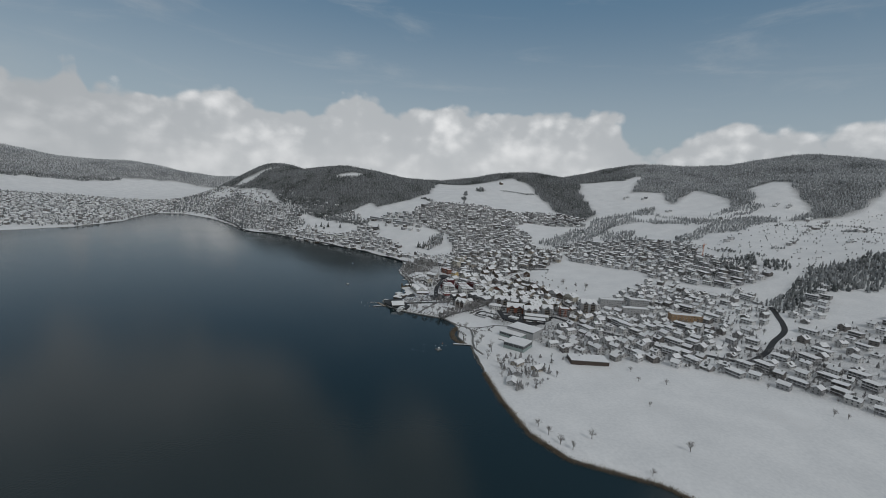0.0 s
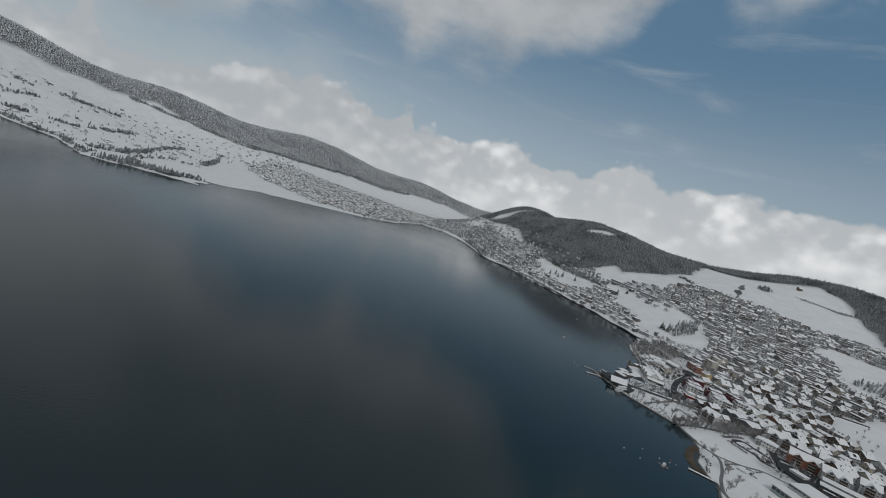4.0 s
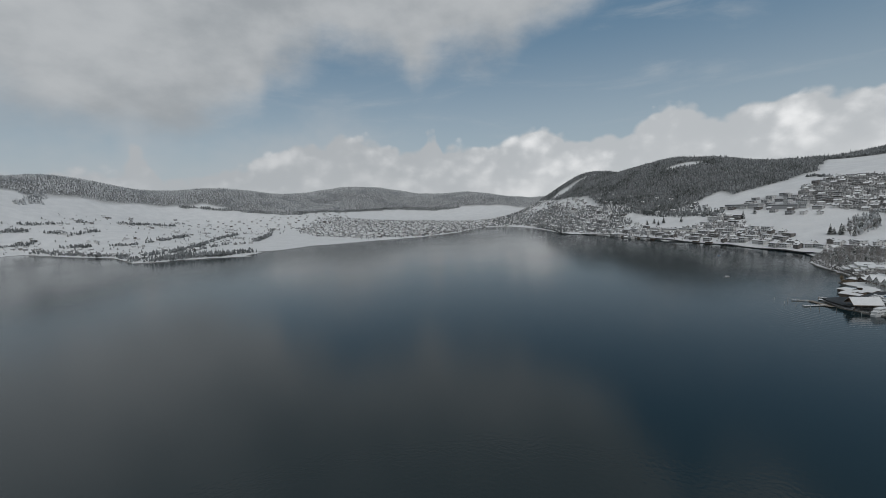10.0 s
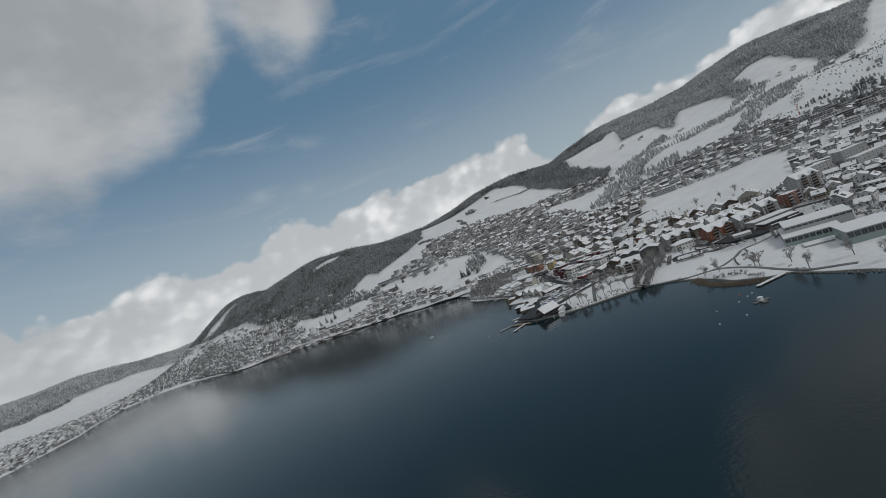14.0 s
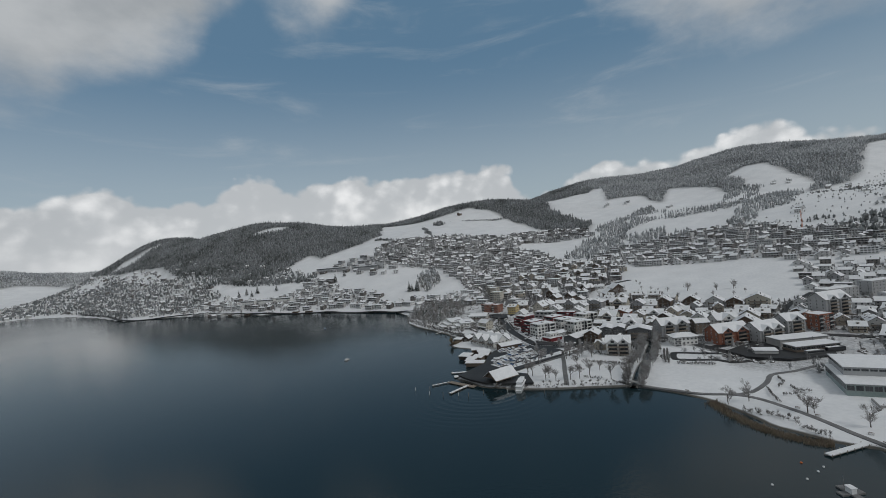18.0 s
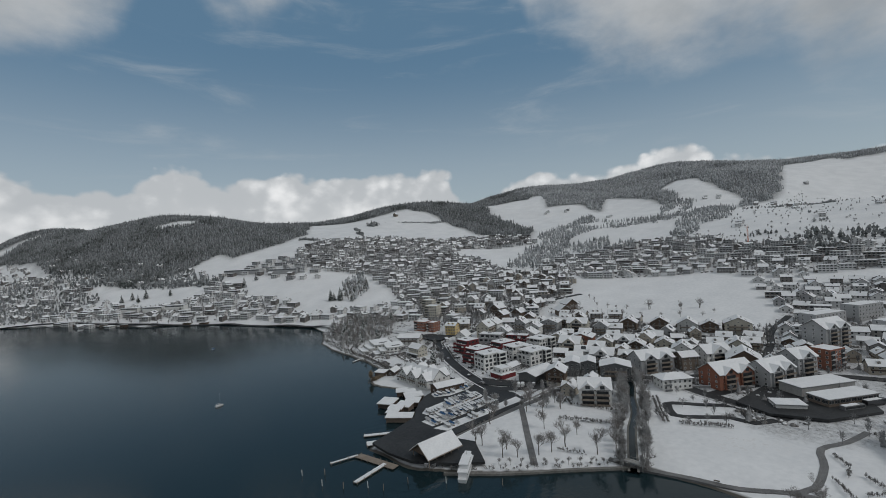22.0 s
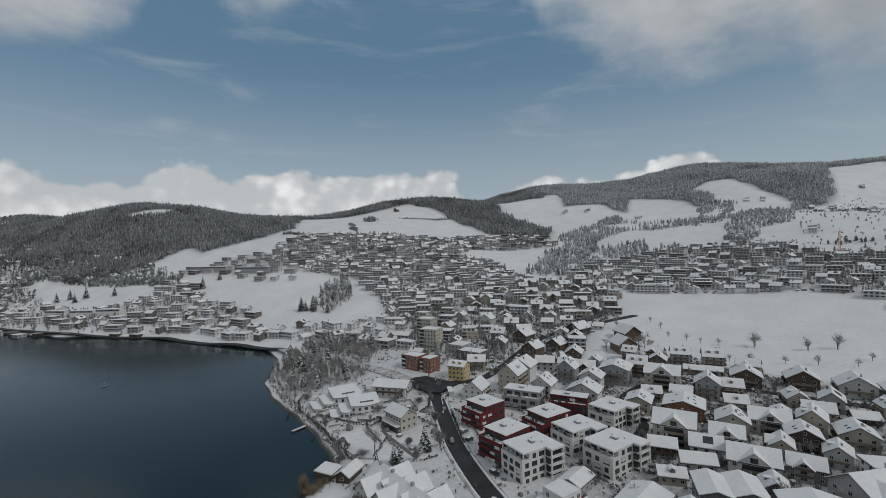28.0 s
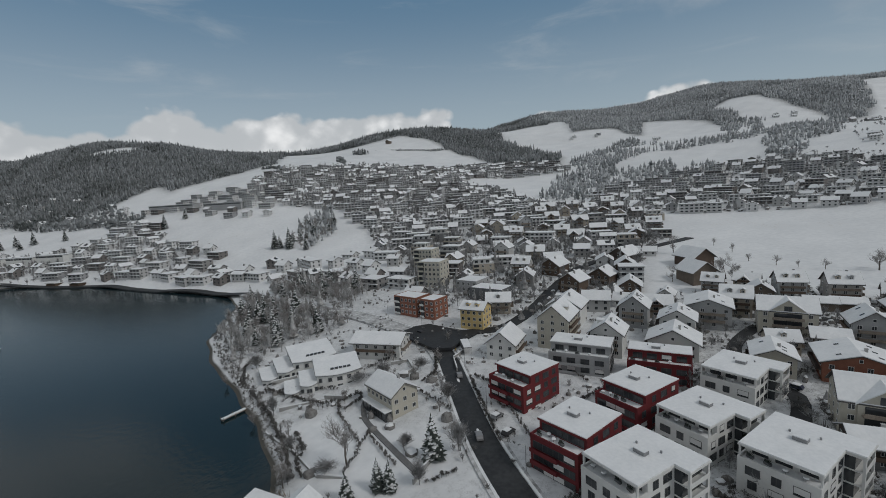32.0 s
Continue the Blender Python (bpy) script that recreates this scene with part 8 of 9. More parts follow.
for k in range(15):
    z = 2 * k
    rod(bm, (-0.7, -0.7, z), (0.7, -0.7, z + 2), 0.07, 0.07, 3)
    rod(bm, (0.7, 0.7, z), (-0.7, 0.7, z + 2), 0.07, 0.07, 3)
    rod(bm, (-0.7, 0.7, z), (-0.7, -0.7, z + 2), 0.07, 0.07, 3)
    rod(bm, (0.7, -0.7, z), (0.7, 0.7, z + 2), 0.07, 0.07, 3)
part("mast", bm, ORANGE, crane)
bm = bmesh.new()
rod(bm, (-10, 0, 30.5), (26, 0, 30.5), 0.3, 0.25, 4)
rod(bm, (0, 0, 30), (0, 0, 35), 0.25, 0.1, 4)
rod(bm, (0, 0, 35), (22, 0, 30.7), 0.07, 0.07, 3)
rod(bm, (0, 0, 35), (-9, 0, 30.7), 0.07, 0.07, 3)
part("jib", bm, ORANGE, crane)
bm = bmesh.new()
box(bm, -10.5, -0.8, 28.8, -8, 0.8, 30.2)
part("counterweight", bm, CONCRETE, crane)

# ---- houses: the nearest as things, the rest of the slope joined ----
NEARHILL = [(262, 800), (262, 880), (300, 930), (310, 985), (430, 985), (560, 985), (590, 960), (548, 879), (470, 832), (400, 807), (330, 767)]
SOUTHBAND = [(255, 378), (363, 357), (425, 302), (466, 258), (500, 215), (560, 250), (557, 345), (449, 405), (294, 423)]
SOUTHNEAR = [(330, 755), (350, 760), (383, 742), (396, 713), (395, 600), (390, 500), (262, 500), (215, 560), (205, 640), (250, 720)]
settle(SOUTHNEAR, 14.8, 21, ["gable", "tall", "chalet", "gable", "tee", "tee"], "houses of the lakeside town", TAKEN, 62, 10, -64, (0.72, 0.96))
far_houses("town_houses", "snowy houses further back in the lakeside town", gather(SOUTHTOWN, 14.5, 20), 40, True, 0.12)
far_houses("town_houses", "snowy houses beyond the end of the open field", gather([(562, 639), (514, 616), (484, 597), (477, 587), (685, 626), (662, 651), (604, 663)], 18, 121), 122, True, 0.2)
BENDSIDE = [(657, 541), (714, 541), (684, 483), (617, 418), (554, 378), (491, 359), (546, 433)]
GULLYSIDE = [(624, 394), (699, 399), (823, 486), (773, 473), (702, 447)]
far_houses("stream_houses", "snowy houses inside the bend of the road", gather(BENDSIDE, 19, 123), 124, True, 0.3)
far_houses("stream_houses", "snowy houses above the wooded gully", gather(GULLYSIDE, 20, 125), 126, True, 0.3)
far_houses("field_edge_houses", "snowy houses along the upper edge of the shore field", gather(SOUTHBAND, 17, 18), 19, True, 0.3)
far_houses("shore_road_houses", "villas and flats along the lake road", gather([(150, 1100), (164, 1128), (198, 1082), (243, 1030), (250, 1000), (238, 961), (215, 990), (194, 1030), (172, 1060)], 16, 26), 27, True, 0.4)
far_houses("shore_road_houses", "houses behind the shore park", gather([(241, 966), (291, 1014), (309, 995), (307, 933), (266, 881), (250, 900)], 17, 28), 29, True, 0.3)
settle(NEARHILL, 18.5, 22, ["gable", "chalet", "tee", "tall", "modern"], "houses at the foot of the hill", TAKEN, 52)
far_houses("hillside_houses", "dense snowy houses climbing the hillside", gather(HILLTOWN, 15.6, 31), 41, True, 0.45)
far_houses("slope_houses", "snowy houses below the orchards", gather(EASTSLOPE, 18, 32), 42, True, 0.45)
far_houses("stream_houses", "snowy houses beside the stream gully", gather(STREAMSIDE, 20, 33), 43, True, 0.3)
far_houses("lake_front_houses", "snowy houses along the lake front", gather(LAKEFRONT, 18, 34), 44, True, 0.4)
far_houses("terraced_flats", "rows of flat-roofed flats on the slope", gather(TERRACE, 22, 35), 45, True, 0.9)
far_houses("north_shore_houses", "snowy houses scattered above the north shore", gather(NORTHSHORE, 26, 36), 46, True, 0.2)
SHOREROW = [(-98, 1519), (72, 1300), (122, 1404), (155, 1327), (166, 1166), (158, 1105), (58, 1211), (-57, 1318), (-150, 1480)]
far_houses("lake_front_houses", "flats and villas stepping down to the lake road", gather(SHOREROW, 17, 51), 52, True, 0.55)
far_houses("terraced_flats", "long rows of flats above the meadow", gather([(212, 1455), (298, 1315), (273, 1228), (238, 1258), (198, 1353)], 19, 53), 54, True, 0.9)
far_houses("slope_farms", "farms among trees under the round hill", gather([(-222, 2156), (-52, 1842), (83, 1682), (140, 1437), (121, 1380), (23, 1586), (-85, 1685), (-148, 1775)], 34, 55), 56, True, 0.2)
far_houses("north_shore_houses", "dense village houses on the north shore", gather([(-323, 2320), (-185, 1884), (-81, 1615), (-25, 1440), (-120, 1480), (-255, 1530), (-330, 1720), (-440, 1930), (-560, 2120), (-500, 2400)], 25, 57), 58, True, 0.2)
FARTOWN = [(-700, 1540), (-690, 2000), (-620, 2200), (-750, 2700), (-1300, 2750), (-1700, 2300), (-1600, 1900), (-1250, 1600), (-900, 1440)]
far_houses("far_village", "distant snowy village on the plain at the end of the lake", gather(FARTOWN, 25, 37, 1100), 47, False, 0.25)
far_houses("valley_houses", "snowy houses on the slope at the valley's mouth", gather(MOUTH, 34, 39), 48, False, 0.25)
FARMS = [(-1150, 900), (-1800, 980), (-2150, 900), (-2350, 1250), (-2250, 1700), (-1700, 2000), (-1300, 1300)]
rf = random.Random(12)
SHORE_FARMS = [(-1330, 905), (-1290, 930), (-1180, 870), (-1240, 960), (-1420, 930), (-1500, 925)]
FARM_GROUPS = SHORE_FARMS + [(x + rf.uniform(-35, 35), y + rf.uniform(-22, 22)) for x, y in gather(FARMS, 160, 38, 40) for _ in range(4)]
far_houses("far_farms", "scattered farms on the western slope", FARM_GROUPS, 48, False, 0.0)
far_houses("far_village", "snowy village at the foot of the western mountain", gather([(-2287, 1723), (-1980, 2100), (-1837, 2600), (-1430, 2140), (-1630, 1911), (-1873, 1828), (-2076, 1672)], 42, 59, 160), 60, False, 0.1)
PASTURES = [(620, 700), (830, 850), (1000, 860), (1200, 1000), (1500, 900), (1700, 1000), (1600, 700), (1200, 500), (800, 540)]
FARMSTEADS = [(1154, 1475), (1205, 1432), (1099, 1270), (1138, 1222), (1101, 1034), (1154, 1031), (1455, 1097), (1468, 1064), (915, 898), (879, 857), (870, 838), (866, 812), (1388, 938), (1407, 903), (1749, 927), (1170, 785), (957, 812), (820, 690), (760, 640), (1010, 700), (1100, 640), (1250, 820), (1320, 760)]
far_houses("upper_farms", "farms and barns among the orchards", [(x + dx, y + dy) for x, y in FARMSTEADS for dx, dy in ((0, 0), (19, 6))], 49, True, 0.0)
for x, y in FARMSTEADS:
    claim(x + 9, y + 3, 20)


# ---- gardens, orchards and street trees ----
scrub_line = []   # low hedges of the park, built with the other shrubs
def blades(xs, ys, zs, h, r, twigs, rng, thick=0.13):
    """Bare trees: a trunk and many slender tapering twigs thrown out into a rounded crown."""
    n = len(xs)
    foot = np.stack([xs, ys, zs], -1)
    a = rng.uniform(0, 2 * np.pi, (n, twigs))
    e = rng.uniform(-0.25, 1.5, (n, twigs))
    reach = rng.uniform(0.55, 1.05, (n, twigs))
    start = foot[:, None, :] + np.stack([0 * a, 0 * a, h[:, None] * rng.uniform(0.18, 0.62, (n, twigs))], -1)
    tip = foot[:, None, :] + np.stack([r[:, None] * reach * np.cos(a) * np.cos(e), r[:, None] * reach * np.sin(a) * np.cos(e), h[:, None] * (0.55 + 0.47 * reach * np.sin(e))], -1)
    inner = start + (tip - start) * rng.uniform(0.0, 0.55, (n, twigs, 1)) + rng.normal(0, 0.08, (n, twigs, 3)) * r[:, None, None]
    side = np.cross(tip - inner, rng.normal(0, 1, (n, twigs, 3)))
    side = side / (np.linalg.norm(side, axis=-1, keepdims=True) + 1e-6) * thick * rng.uniform(0.5, 1.2, (n, twigs, 1))
    crown = np.stack([inner - side, inner + side, tip], 2).reshape(-1, 3)
    w = 0.022 * h[:, None]
    stems = []
    for k in range(2):
        sx, sy = (w, 0 * w) if k == 0 else (0 * w, w)
        base = foot + [0, 0, -0.5]
        off = np.concatenate([sx, sy, 0 * w], 1)
        stems.append(np.stack([base - off, base + off, foot + np.stack([0 * h, 0 * h, h * 0.75], -1)], 1))
    return np.concatenate([crown] + [q.reshape(-1, 3) for q in stems])


def clumps(name, label, ring, spacing, height, radius, seed, bare=0.75, clear=9.0, most=4000, mat=None):
    """Small frosted garden trees and shrubs in the gaps between houses, joined."""
    rng = np.random.default_rng(seed)
    pts = np.array(ring, float)
    (x0, y0), (x1, y1) = pts.min(0), pts.max(0)
    n = min(most, int((x1 - x0) * (y1 - y0) / spacing ** 2))
    xs, ys = rng.uniform(x0, x1, n), rng.uniform(y0, y1, n)
    ok = inside(xs, ys, ring) & (edge_distance(xs, ys, SHORE) > 3)
    xs, ys = xs[ok], ys[ok]
    tk = np.array(TAKEN)
    keep = np.array([bool(np.all((tk[:, 0] - x) ** 2 + (tk[:, 1] - y) ** 2 > np.minimum((tk[:, 2] * 0.42) ** 2, clear ** 2))) for x, y in zip(xs, ys)], bool)
    xs, ys = xs[keep], ys[keep]
    zs = ground_z(xs, ys)
    h, r = height * rng.uniform(0.5, 1.35, len(xs)), radius * rng.uniform(0.6, 1.3, len(xs))
    b = rng.random(len(xs)) < bare
    tris = [blades(xs[b], ys[b], zs[b], h[b], r[b], 60, rng)]
    k, m = 7, int((~b).sum())
    ang = np.arange(k) * 2 * np.pi / k
    for tier in range(4):
        rr = (r[~b] * 0.75 * (1 - tier / 4.6))[:, None] * rng.uniform(0.7, 1.2, (m, k))
        rim = np.stack([xs[~b][:, None] + rr * np.cos(ang + tier), ys[~b][:, None] + rr * np.sin(ang + tier), zs[~b][:, None] + h[~b][:, None] * (0.08 + 0.2 * tier) * rng.uniform(0.85, 1.1, (m, k))], -1)
        top = np.repeat(np.stack([xs[~b], ys[~b], zs[~b] + h[~b] * (0.42 + 0.2 * tier)], -1)[:, None, :], k, 1)
        tris.append(np.stack([rim, np.roll(rim, -1, 1), top], 2).reshape(-1, 3))
    v = np.concatenate(tris)
    ob = new(name, array_mesh(name, v, np.arange(len(v)).reshape(-1, 3), mat or FROST))
    return tagged(ob, label, "trees", kind="stuff")


FROSTPALE = material("rimed_park_trees", [(0.13, 0.125, 0.12), (0.26, 0.255, 0.25), (0.46, 0.46, 0.46)], 0.9, 0.5, 0.15, 0.0)
FROST = material("frosted_garden_trees", [(0.085, 0.082, 0.079), (0.17, 0.168, 0.166), (0.31, 0.312, 0.315)], 0.9, 0.5, 0.15, 0.0)
clumps("garden_trees", "bare frosted garden trees and shrubs between the houses", HILLTOWN, 9, 6.5, 2.8, 61, 0.8, 7, 9000)
clumps("garden_trees", "taller bare trees standing among the hillside roofs", HILLTOWN, 10, 9.5, 3.0, 74, 0.85, 5.0, 9000)
clumps("garden_trees", "taller bare trees among the slope houses", EASTSLOPE, 15, 9.0, 3.0, 75, 0.8, 5.0)
clumps("garden_trees", "bare frosted garden trees in the lakeside town", SOUTHTOWN, 9, 6, 2.5, 62, 0.85, 7)
clumps("garden_trees", "frosted trees between the slope houses", EASTSLOPE, 11, 7, 2.8, 63, 0.7, 7)
clumps("garden_trees", "bare trees between the houses at the road bend", BENDSIDE, 11, 8, 2.8, 127, 0.9, 5)
clumps("garden_trees", "bare trees between the houses above the gully", GULLYSIDE, 13, 8, 2.8, 128, 0.9, 5)
clumps("orchard", "loose bare trees on the slope above the town", [(724, 619), (815, 597), (897, 664), (891, 707), (795, 688)], 16, 9, 3.2, 129, 0.95)
clumps("garden_trees", "frosted trees along the stream houses", STREAMSIDE, 13, 6.5, 2.6, 64)
clumps("garden_trees", "frosted trees along the lake front", LAKEFRONT, 10, 7, 2.6, 65)
clumps("garden_trees", "frosted trees on the north shore slope", NORTHSHORE, 16, 9, 3.2, 66, 0.5)
clumps("garden_trees", "frosted trees in the lake front gardens", SHOREROW, 9, 7, 2.8, 73, 0.8, 7)
clumps("orchard", "small bare fruit trees scattered over the snowy pastures", PASTURES, 24, 5.5, 2.6, 68, 0.95)
clumps("orchard", "trees scattered on the western slope", FARMS, 60, 9, 4.5, 69, 0.5)
clumps("shore_trees", "frosted trees along the distant shore", [(-640, 2080), (-680, 1500), (-720, 1500), (-760, 1700), (-740, 2100)], 14, 10, 4, 71, 0.5)
clumps("shore_trees", "bare trees and hedges behind the western bay", [(-1330, 880), (-1550, 890), (-1900, 950), (-1960, 720), (-2020, 720), (-1980, 990), (-1540, 940), (-1330, 930)], 20, 10, 4.5, 72, 0.5)
for x, y in ((244, 1098), (248, 1094), (254, 1083), (256, 1090), (-27, 1489), (-10, 1485), (12, 1463), (-1, 1450), (50, 1424), (188, 1342), (162, 1320), (-1047, 933), (-1030, 945), (-1010, 950)):
    plant("conifer", x, y, random.uniform(1.0, 1.5), "dark conifers on the field edge")
for x, y, k in ((192, 734, 0.95), (176, 733, 0.62), (178, 731, 0.6), (169, 735, 0.55)):
    plant("conifer", x, y, k, "garden conifers")
for x, y, k in ((174, 747, 1.25), (159, 751, 0.8)):
    plant("birch", x, y, k, "garden trees")
for x, y, k in ((188, 742, 0.6), (185, 730, 0.55), (166, 771, 0.6), (202, 740, 0.6), (199, 732, 0.55), (206, 752, 0.6), (214, 762, 0.55), (162, 764, 0.45), (225, 780, 0.7), (186, 778, 0.55), (212, 776, 0.7), (227, 800, 0.6), (160, 790, 0.5), (164, 800, 0.5), (206, 786, 0.7), (213, 795, 0.7), (176, 782, 0.6), (240, 795, 0.5), (158, 830, 0.5), (165, 842, 0.6)):
    plant(random.choice(("broad", "broad", "fruit")), x, y, k, "garden trees")
for x, y, k in ((131, 586, 1.1), (136, 582, 0.9), (137, 590, 1.0), (174, 614, 1.2), (144, 577, 1.1), (150, 575, 1.1), (165, 593, 1.0), (158, 574, 1.2), (163, 561, 1.2), (131, 600, 1.1), (129, 602, 1.1), (181, 618, 1.2), (171, 578, 0.8), (185, 612, 1.1), (178, 606, 0.9), (190, 604, 1.1), (198.8, 619, 1.1)):
    plant("birch", x, y, k, "park trees")
for k in range(10):
    plant("birch", 126 + 3.7 * k, 583 - 3.1 * k, 0.36, "young park trees")
plant("broad", 149, 615, 1.45, "park trees")
for x0, y0, x1, y1 in ((153, 574, 159, 563), (182, 595, 193, 572), (178, 595, 190, 577)):
    scrub_line.append([(x0, y0), (x1, y1)])
for x, y in ((184.3, 490.2), (189.3, 464.2), (187.5, 466), (176.5, 495.9), (189, 444), (177.5, 428.5), (190, 412), (178, 392), (185, 380), (183, 365), (190, 340), (176, 345), (200, 335)):
    plant("broad", x, y, random.uniform(0.9, 1.35), "lake park trees")
for i in range(34):
    k = random.randrange(len(STREAM) - 1)
    u, d = random.random(), random.choice((-1, 1)) * random.uniform(3.6, 7.0)
    (ax, ay), (bx, by) = STREAM[k], STREAM[k + 1]
    plant(random.choice(("birch", "broad", "broad")), ax + u * (bx - ax) - d * 0.55, ay + u * (by - ay) + d * 0.83, random.uniform(0.75, 1.05), "trees along the stream")
rw = random.Random(9)
WOODPARK = [(166, 880), (190, 950), (225, 975), (258, 950), (245, 890), (215, 848), (178, 852)]
for x, y in free_spots(WOODPARK, 5.6, 77, [t for t in TAKEN if 130 < t[0] < 290 and 800 < t[1] < 1000], 150):
    plant(rw.choice(("broad", "broad", "birch", "conifer")), x, y, rw.uniform(0.65, 1.15), "trees of the shore park")
for x, y in free_spots([(258, 1060), (300, 1085), (325, 1135), (290, 1145), (262, 1105)], 7, 78, [], 60):
    plant(rw.choice(("broad", "broad", "conifer")), x, y, rw.uniform(0.7, 1.1), "trees of the grove")
for x, y, k in ((450, 704, 1.9), (477, 665, 1.8), (439, 723, 1.0), (411, 710, 1.2), (452, 774, 1.0), (435, 758, 0.8), (435, 744, 1.0), (397, 724, 1.0), (436, 734, 0.7), (418, 694, 1.0), (465, 678, 1.1), (427, 678, 0.9), (436, 664, 1.1), (465, 791, 0.9), (388, 723, 0.8), (409, 703, 0.8), (447, 648, 0.9), (463, 645, 0.9)):
    plant("fruit", x, y, k, "field trees")
for x, y in ((428, 800), (384, 752), (392, 748), (398, 756)):
    plant("broad", x, y, 1.2, "tall field trees")
for x, y in ((454, 705), (464, 677), (480, 665), (400, 770), (392, 765), (372, 770)):
    plant("broad", x, y, random.uniform(0.7, 0.95), "tall field trees")
for x, y in ((169, 252), (172, 240), (181, 219), (175, 227), (203, 228), (288, 265), (270, 200), (323, 337), (339, 302), (447, 219), (454, 212), (221, 182), (315, 314), (233, 336), (438, 274)):
    plant("fruit", x, y, random.uniform(0.9, 1.5), "field trees")


# ---- reeds along the natural shore ----
def reeds(name, label, line, width, count, seed):
    rng = np.random.default_rng(seed)
    pts = np.array(line, float)
    seg = rng.integers(0, len(pts) - 1, count)
    u = rng.random(count)[:, None]
    p = pts[seg] * (1 - u) + pts[seg + 1] * u
    way = pts[seg + 1] - pts[seg]
    way = way / np.linalg.norm(way, axis=1)[:, None]
    off = np.stack([-way[:, 1], way[:, 0]], 1) * (rng.normal(0, 0.45, count)[:, None] * width)
    p = p + off
    z = np.maximum(ground_z(p[:, 0], p[:, 1]), -0.4)
    h = rng.uniform(0.8, 2.2, count)
    a = rng.uniform(0, 6.28, count)
    w = 0.13
    v = np.zeros((count, 3, 3))
    v[:, 0] = np.stack([p[:, 0] - w * np.cos(a), p[:, 1] - w * np.sin(a), z], 1)
    v[:, 1] = np.stack([p[:, 0] + w * np.cos(a), p[:, 1] + w * np.sin(a), z], 1)
    v[:, 2] = np.stack([p[:, 0] + rng.normal(0, 0.35, count), p[:, 1] + rng.normal(0, 0.35, count), z + h], 1)
    ob = new(name, array_mesh(name, v.reshape(-1, 3), np.arange(count * 3).reshape(-1, 3), REED))
    return tagged(ob, label, "reeds", kind="stuff")


reeds("reeds", "brown dry reeds standing in the shallows by the park", [(174, 504), (166, 489), (161.5, 476), (160, 467), (160.5, 456), (165, 447)], 3.6, 7000, 91)
reeds("reeds", "brown dry reeds along the snowy field shore", [(162, 360), (157, 300), (158, 244), (172, 209), (221, 172), (254, 121), (330, 20)], 3.5, 11000, 92)
reeds("reeds", "tawny shrubs at the end of the garden", [(140, 736), (150, 742), (156, 750)], 4.0, 2500, 93)


# ---- shrubs, hedges and snow banks in the gardens ----
SHRUB = material("frosted_shrub", [(0.05, 0.045, 0.038), (0.12, 0.11, 0.10), (0.24, 0.235, 0.23)], 0.9, 1.4, 0.15, 0.0)


def bushes(name, label, xs, ys, height, radius, seed, capped=0.5):
    """Low jagged shrubs, many of them under a cap of snow, joined."""
    rng = np.random.default_rng(seed)
    xs, ys = np.asarray(xs, float), np.asarray(ys, float)
    n, k = len(xs), 6
    h, r = height * rng.uniform(0.55, 1.35, n), radius * rng.uniform(0.6, 1.35, n)
    z = ground_z(xs, ys)
    ang = np.arange(k) * 2 * np.pi / k
    for cap in (False, True):
        m = np.ones(n, bool) if not cap else rng.random(n) < capped
        q = int(m.sum())
        v = np.zeros((q, 2 * k + 1, 3))
        for tier, (rad, lvl) in enumerate(((1.0, 0.0), (1.05, 0.55)) if not cap else ((0.92, 0.72), (0.75, 0.98))):
            rr = r[m][:, None] * rad * rng.uniform(0.75, 1.2, (q, k))
            v[:, tier * k:(tier + 1) * k, 0] = xs[m][:, None] + rr * np.cos(ang)
            v[:, tier * k:(tier + 1) * k, 1] = ys[m][:, None] + rr * np.sin(ang)
            v[:, tier * k:(tier + 1) * k, 2] = z[m][:, None] + h[m][:, None] * (lvl + rng.uniform(-0.12, 0.12, (q, k)) * (tier or cap)) - (0.3 if tier == 0 and not cap else 0)
        v[:, 2 * k] = np.stack([xs[m], ys[m], z[m] + h[m] * (1.0 if not cap else 1.12)], -1)
        tri = []
        for i in range(k):
            j = (i + 1) % k
            tri += [(i, j, k + j), (i, k + j, k + i), (k + i, k + j, 2 * k)]
        faces = (np.arange(q)[:, None, None] * (2 * k + 1) + np.array(tri)).reshape(-1, 3)
        ob = new("snow_on_" + name if cap else name, array_mesh(name, v.reshape(-1, 3), faces, ROOFSNOW if cap else SHRUB))
        tagged(ob, "small caps of snow lying on the " + name.replace("_", " ") if cap else label, "snow" if cap else "shrubs", kind="stuff")


def scrub(name, label, xs, ys, height, radius, seed, twigs=34, mat=None):
    """Leafless frosted shrubs made of many fine twigs, joined."""
    rng = np.random.default_rng(seed)
    n = len(xs)
    v = blades(np.asarray(xs), np.asarray(ys), ground_z(xs, ys), height * rng.uniform(0.5, 1.4, n), radius * rng.uniform(0.6, 1.35, n), twigs, rng, 0.075)
    tagged(new(name, array_mesh(name, v, np.arange(len(v)).reshape(-1, 3), mat or SHRUB)), label, "shrubs", kind="stuff")


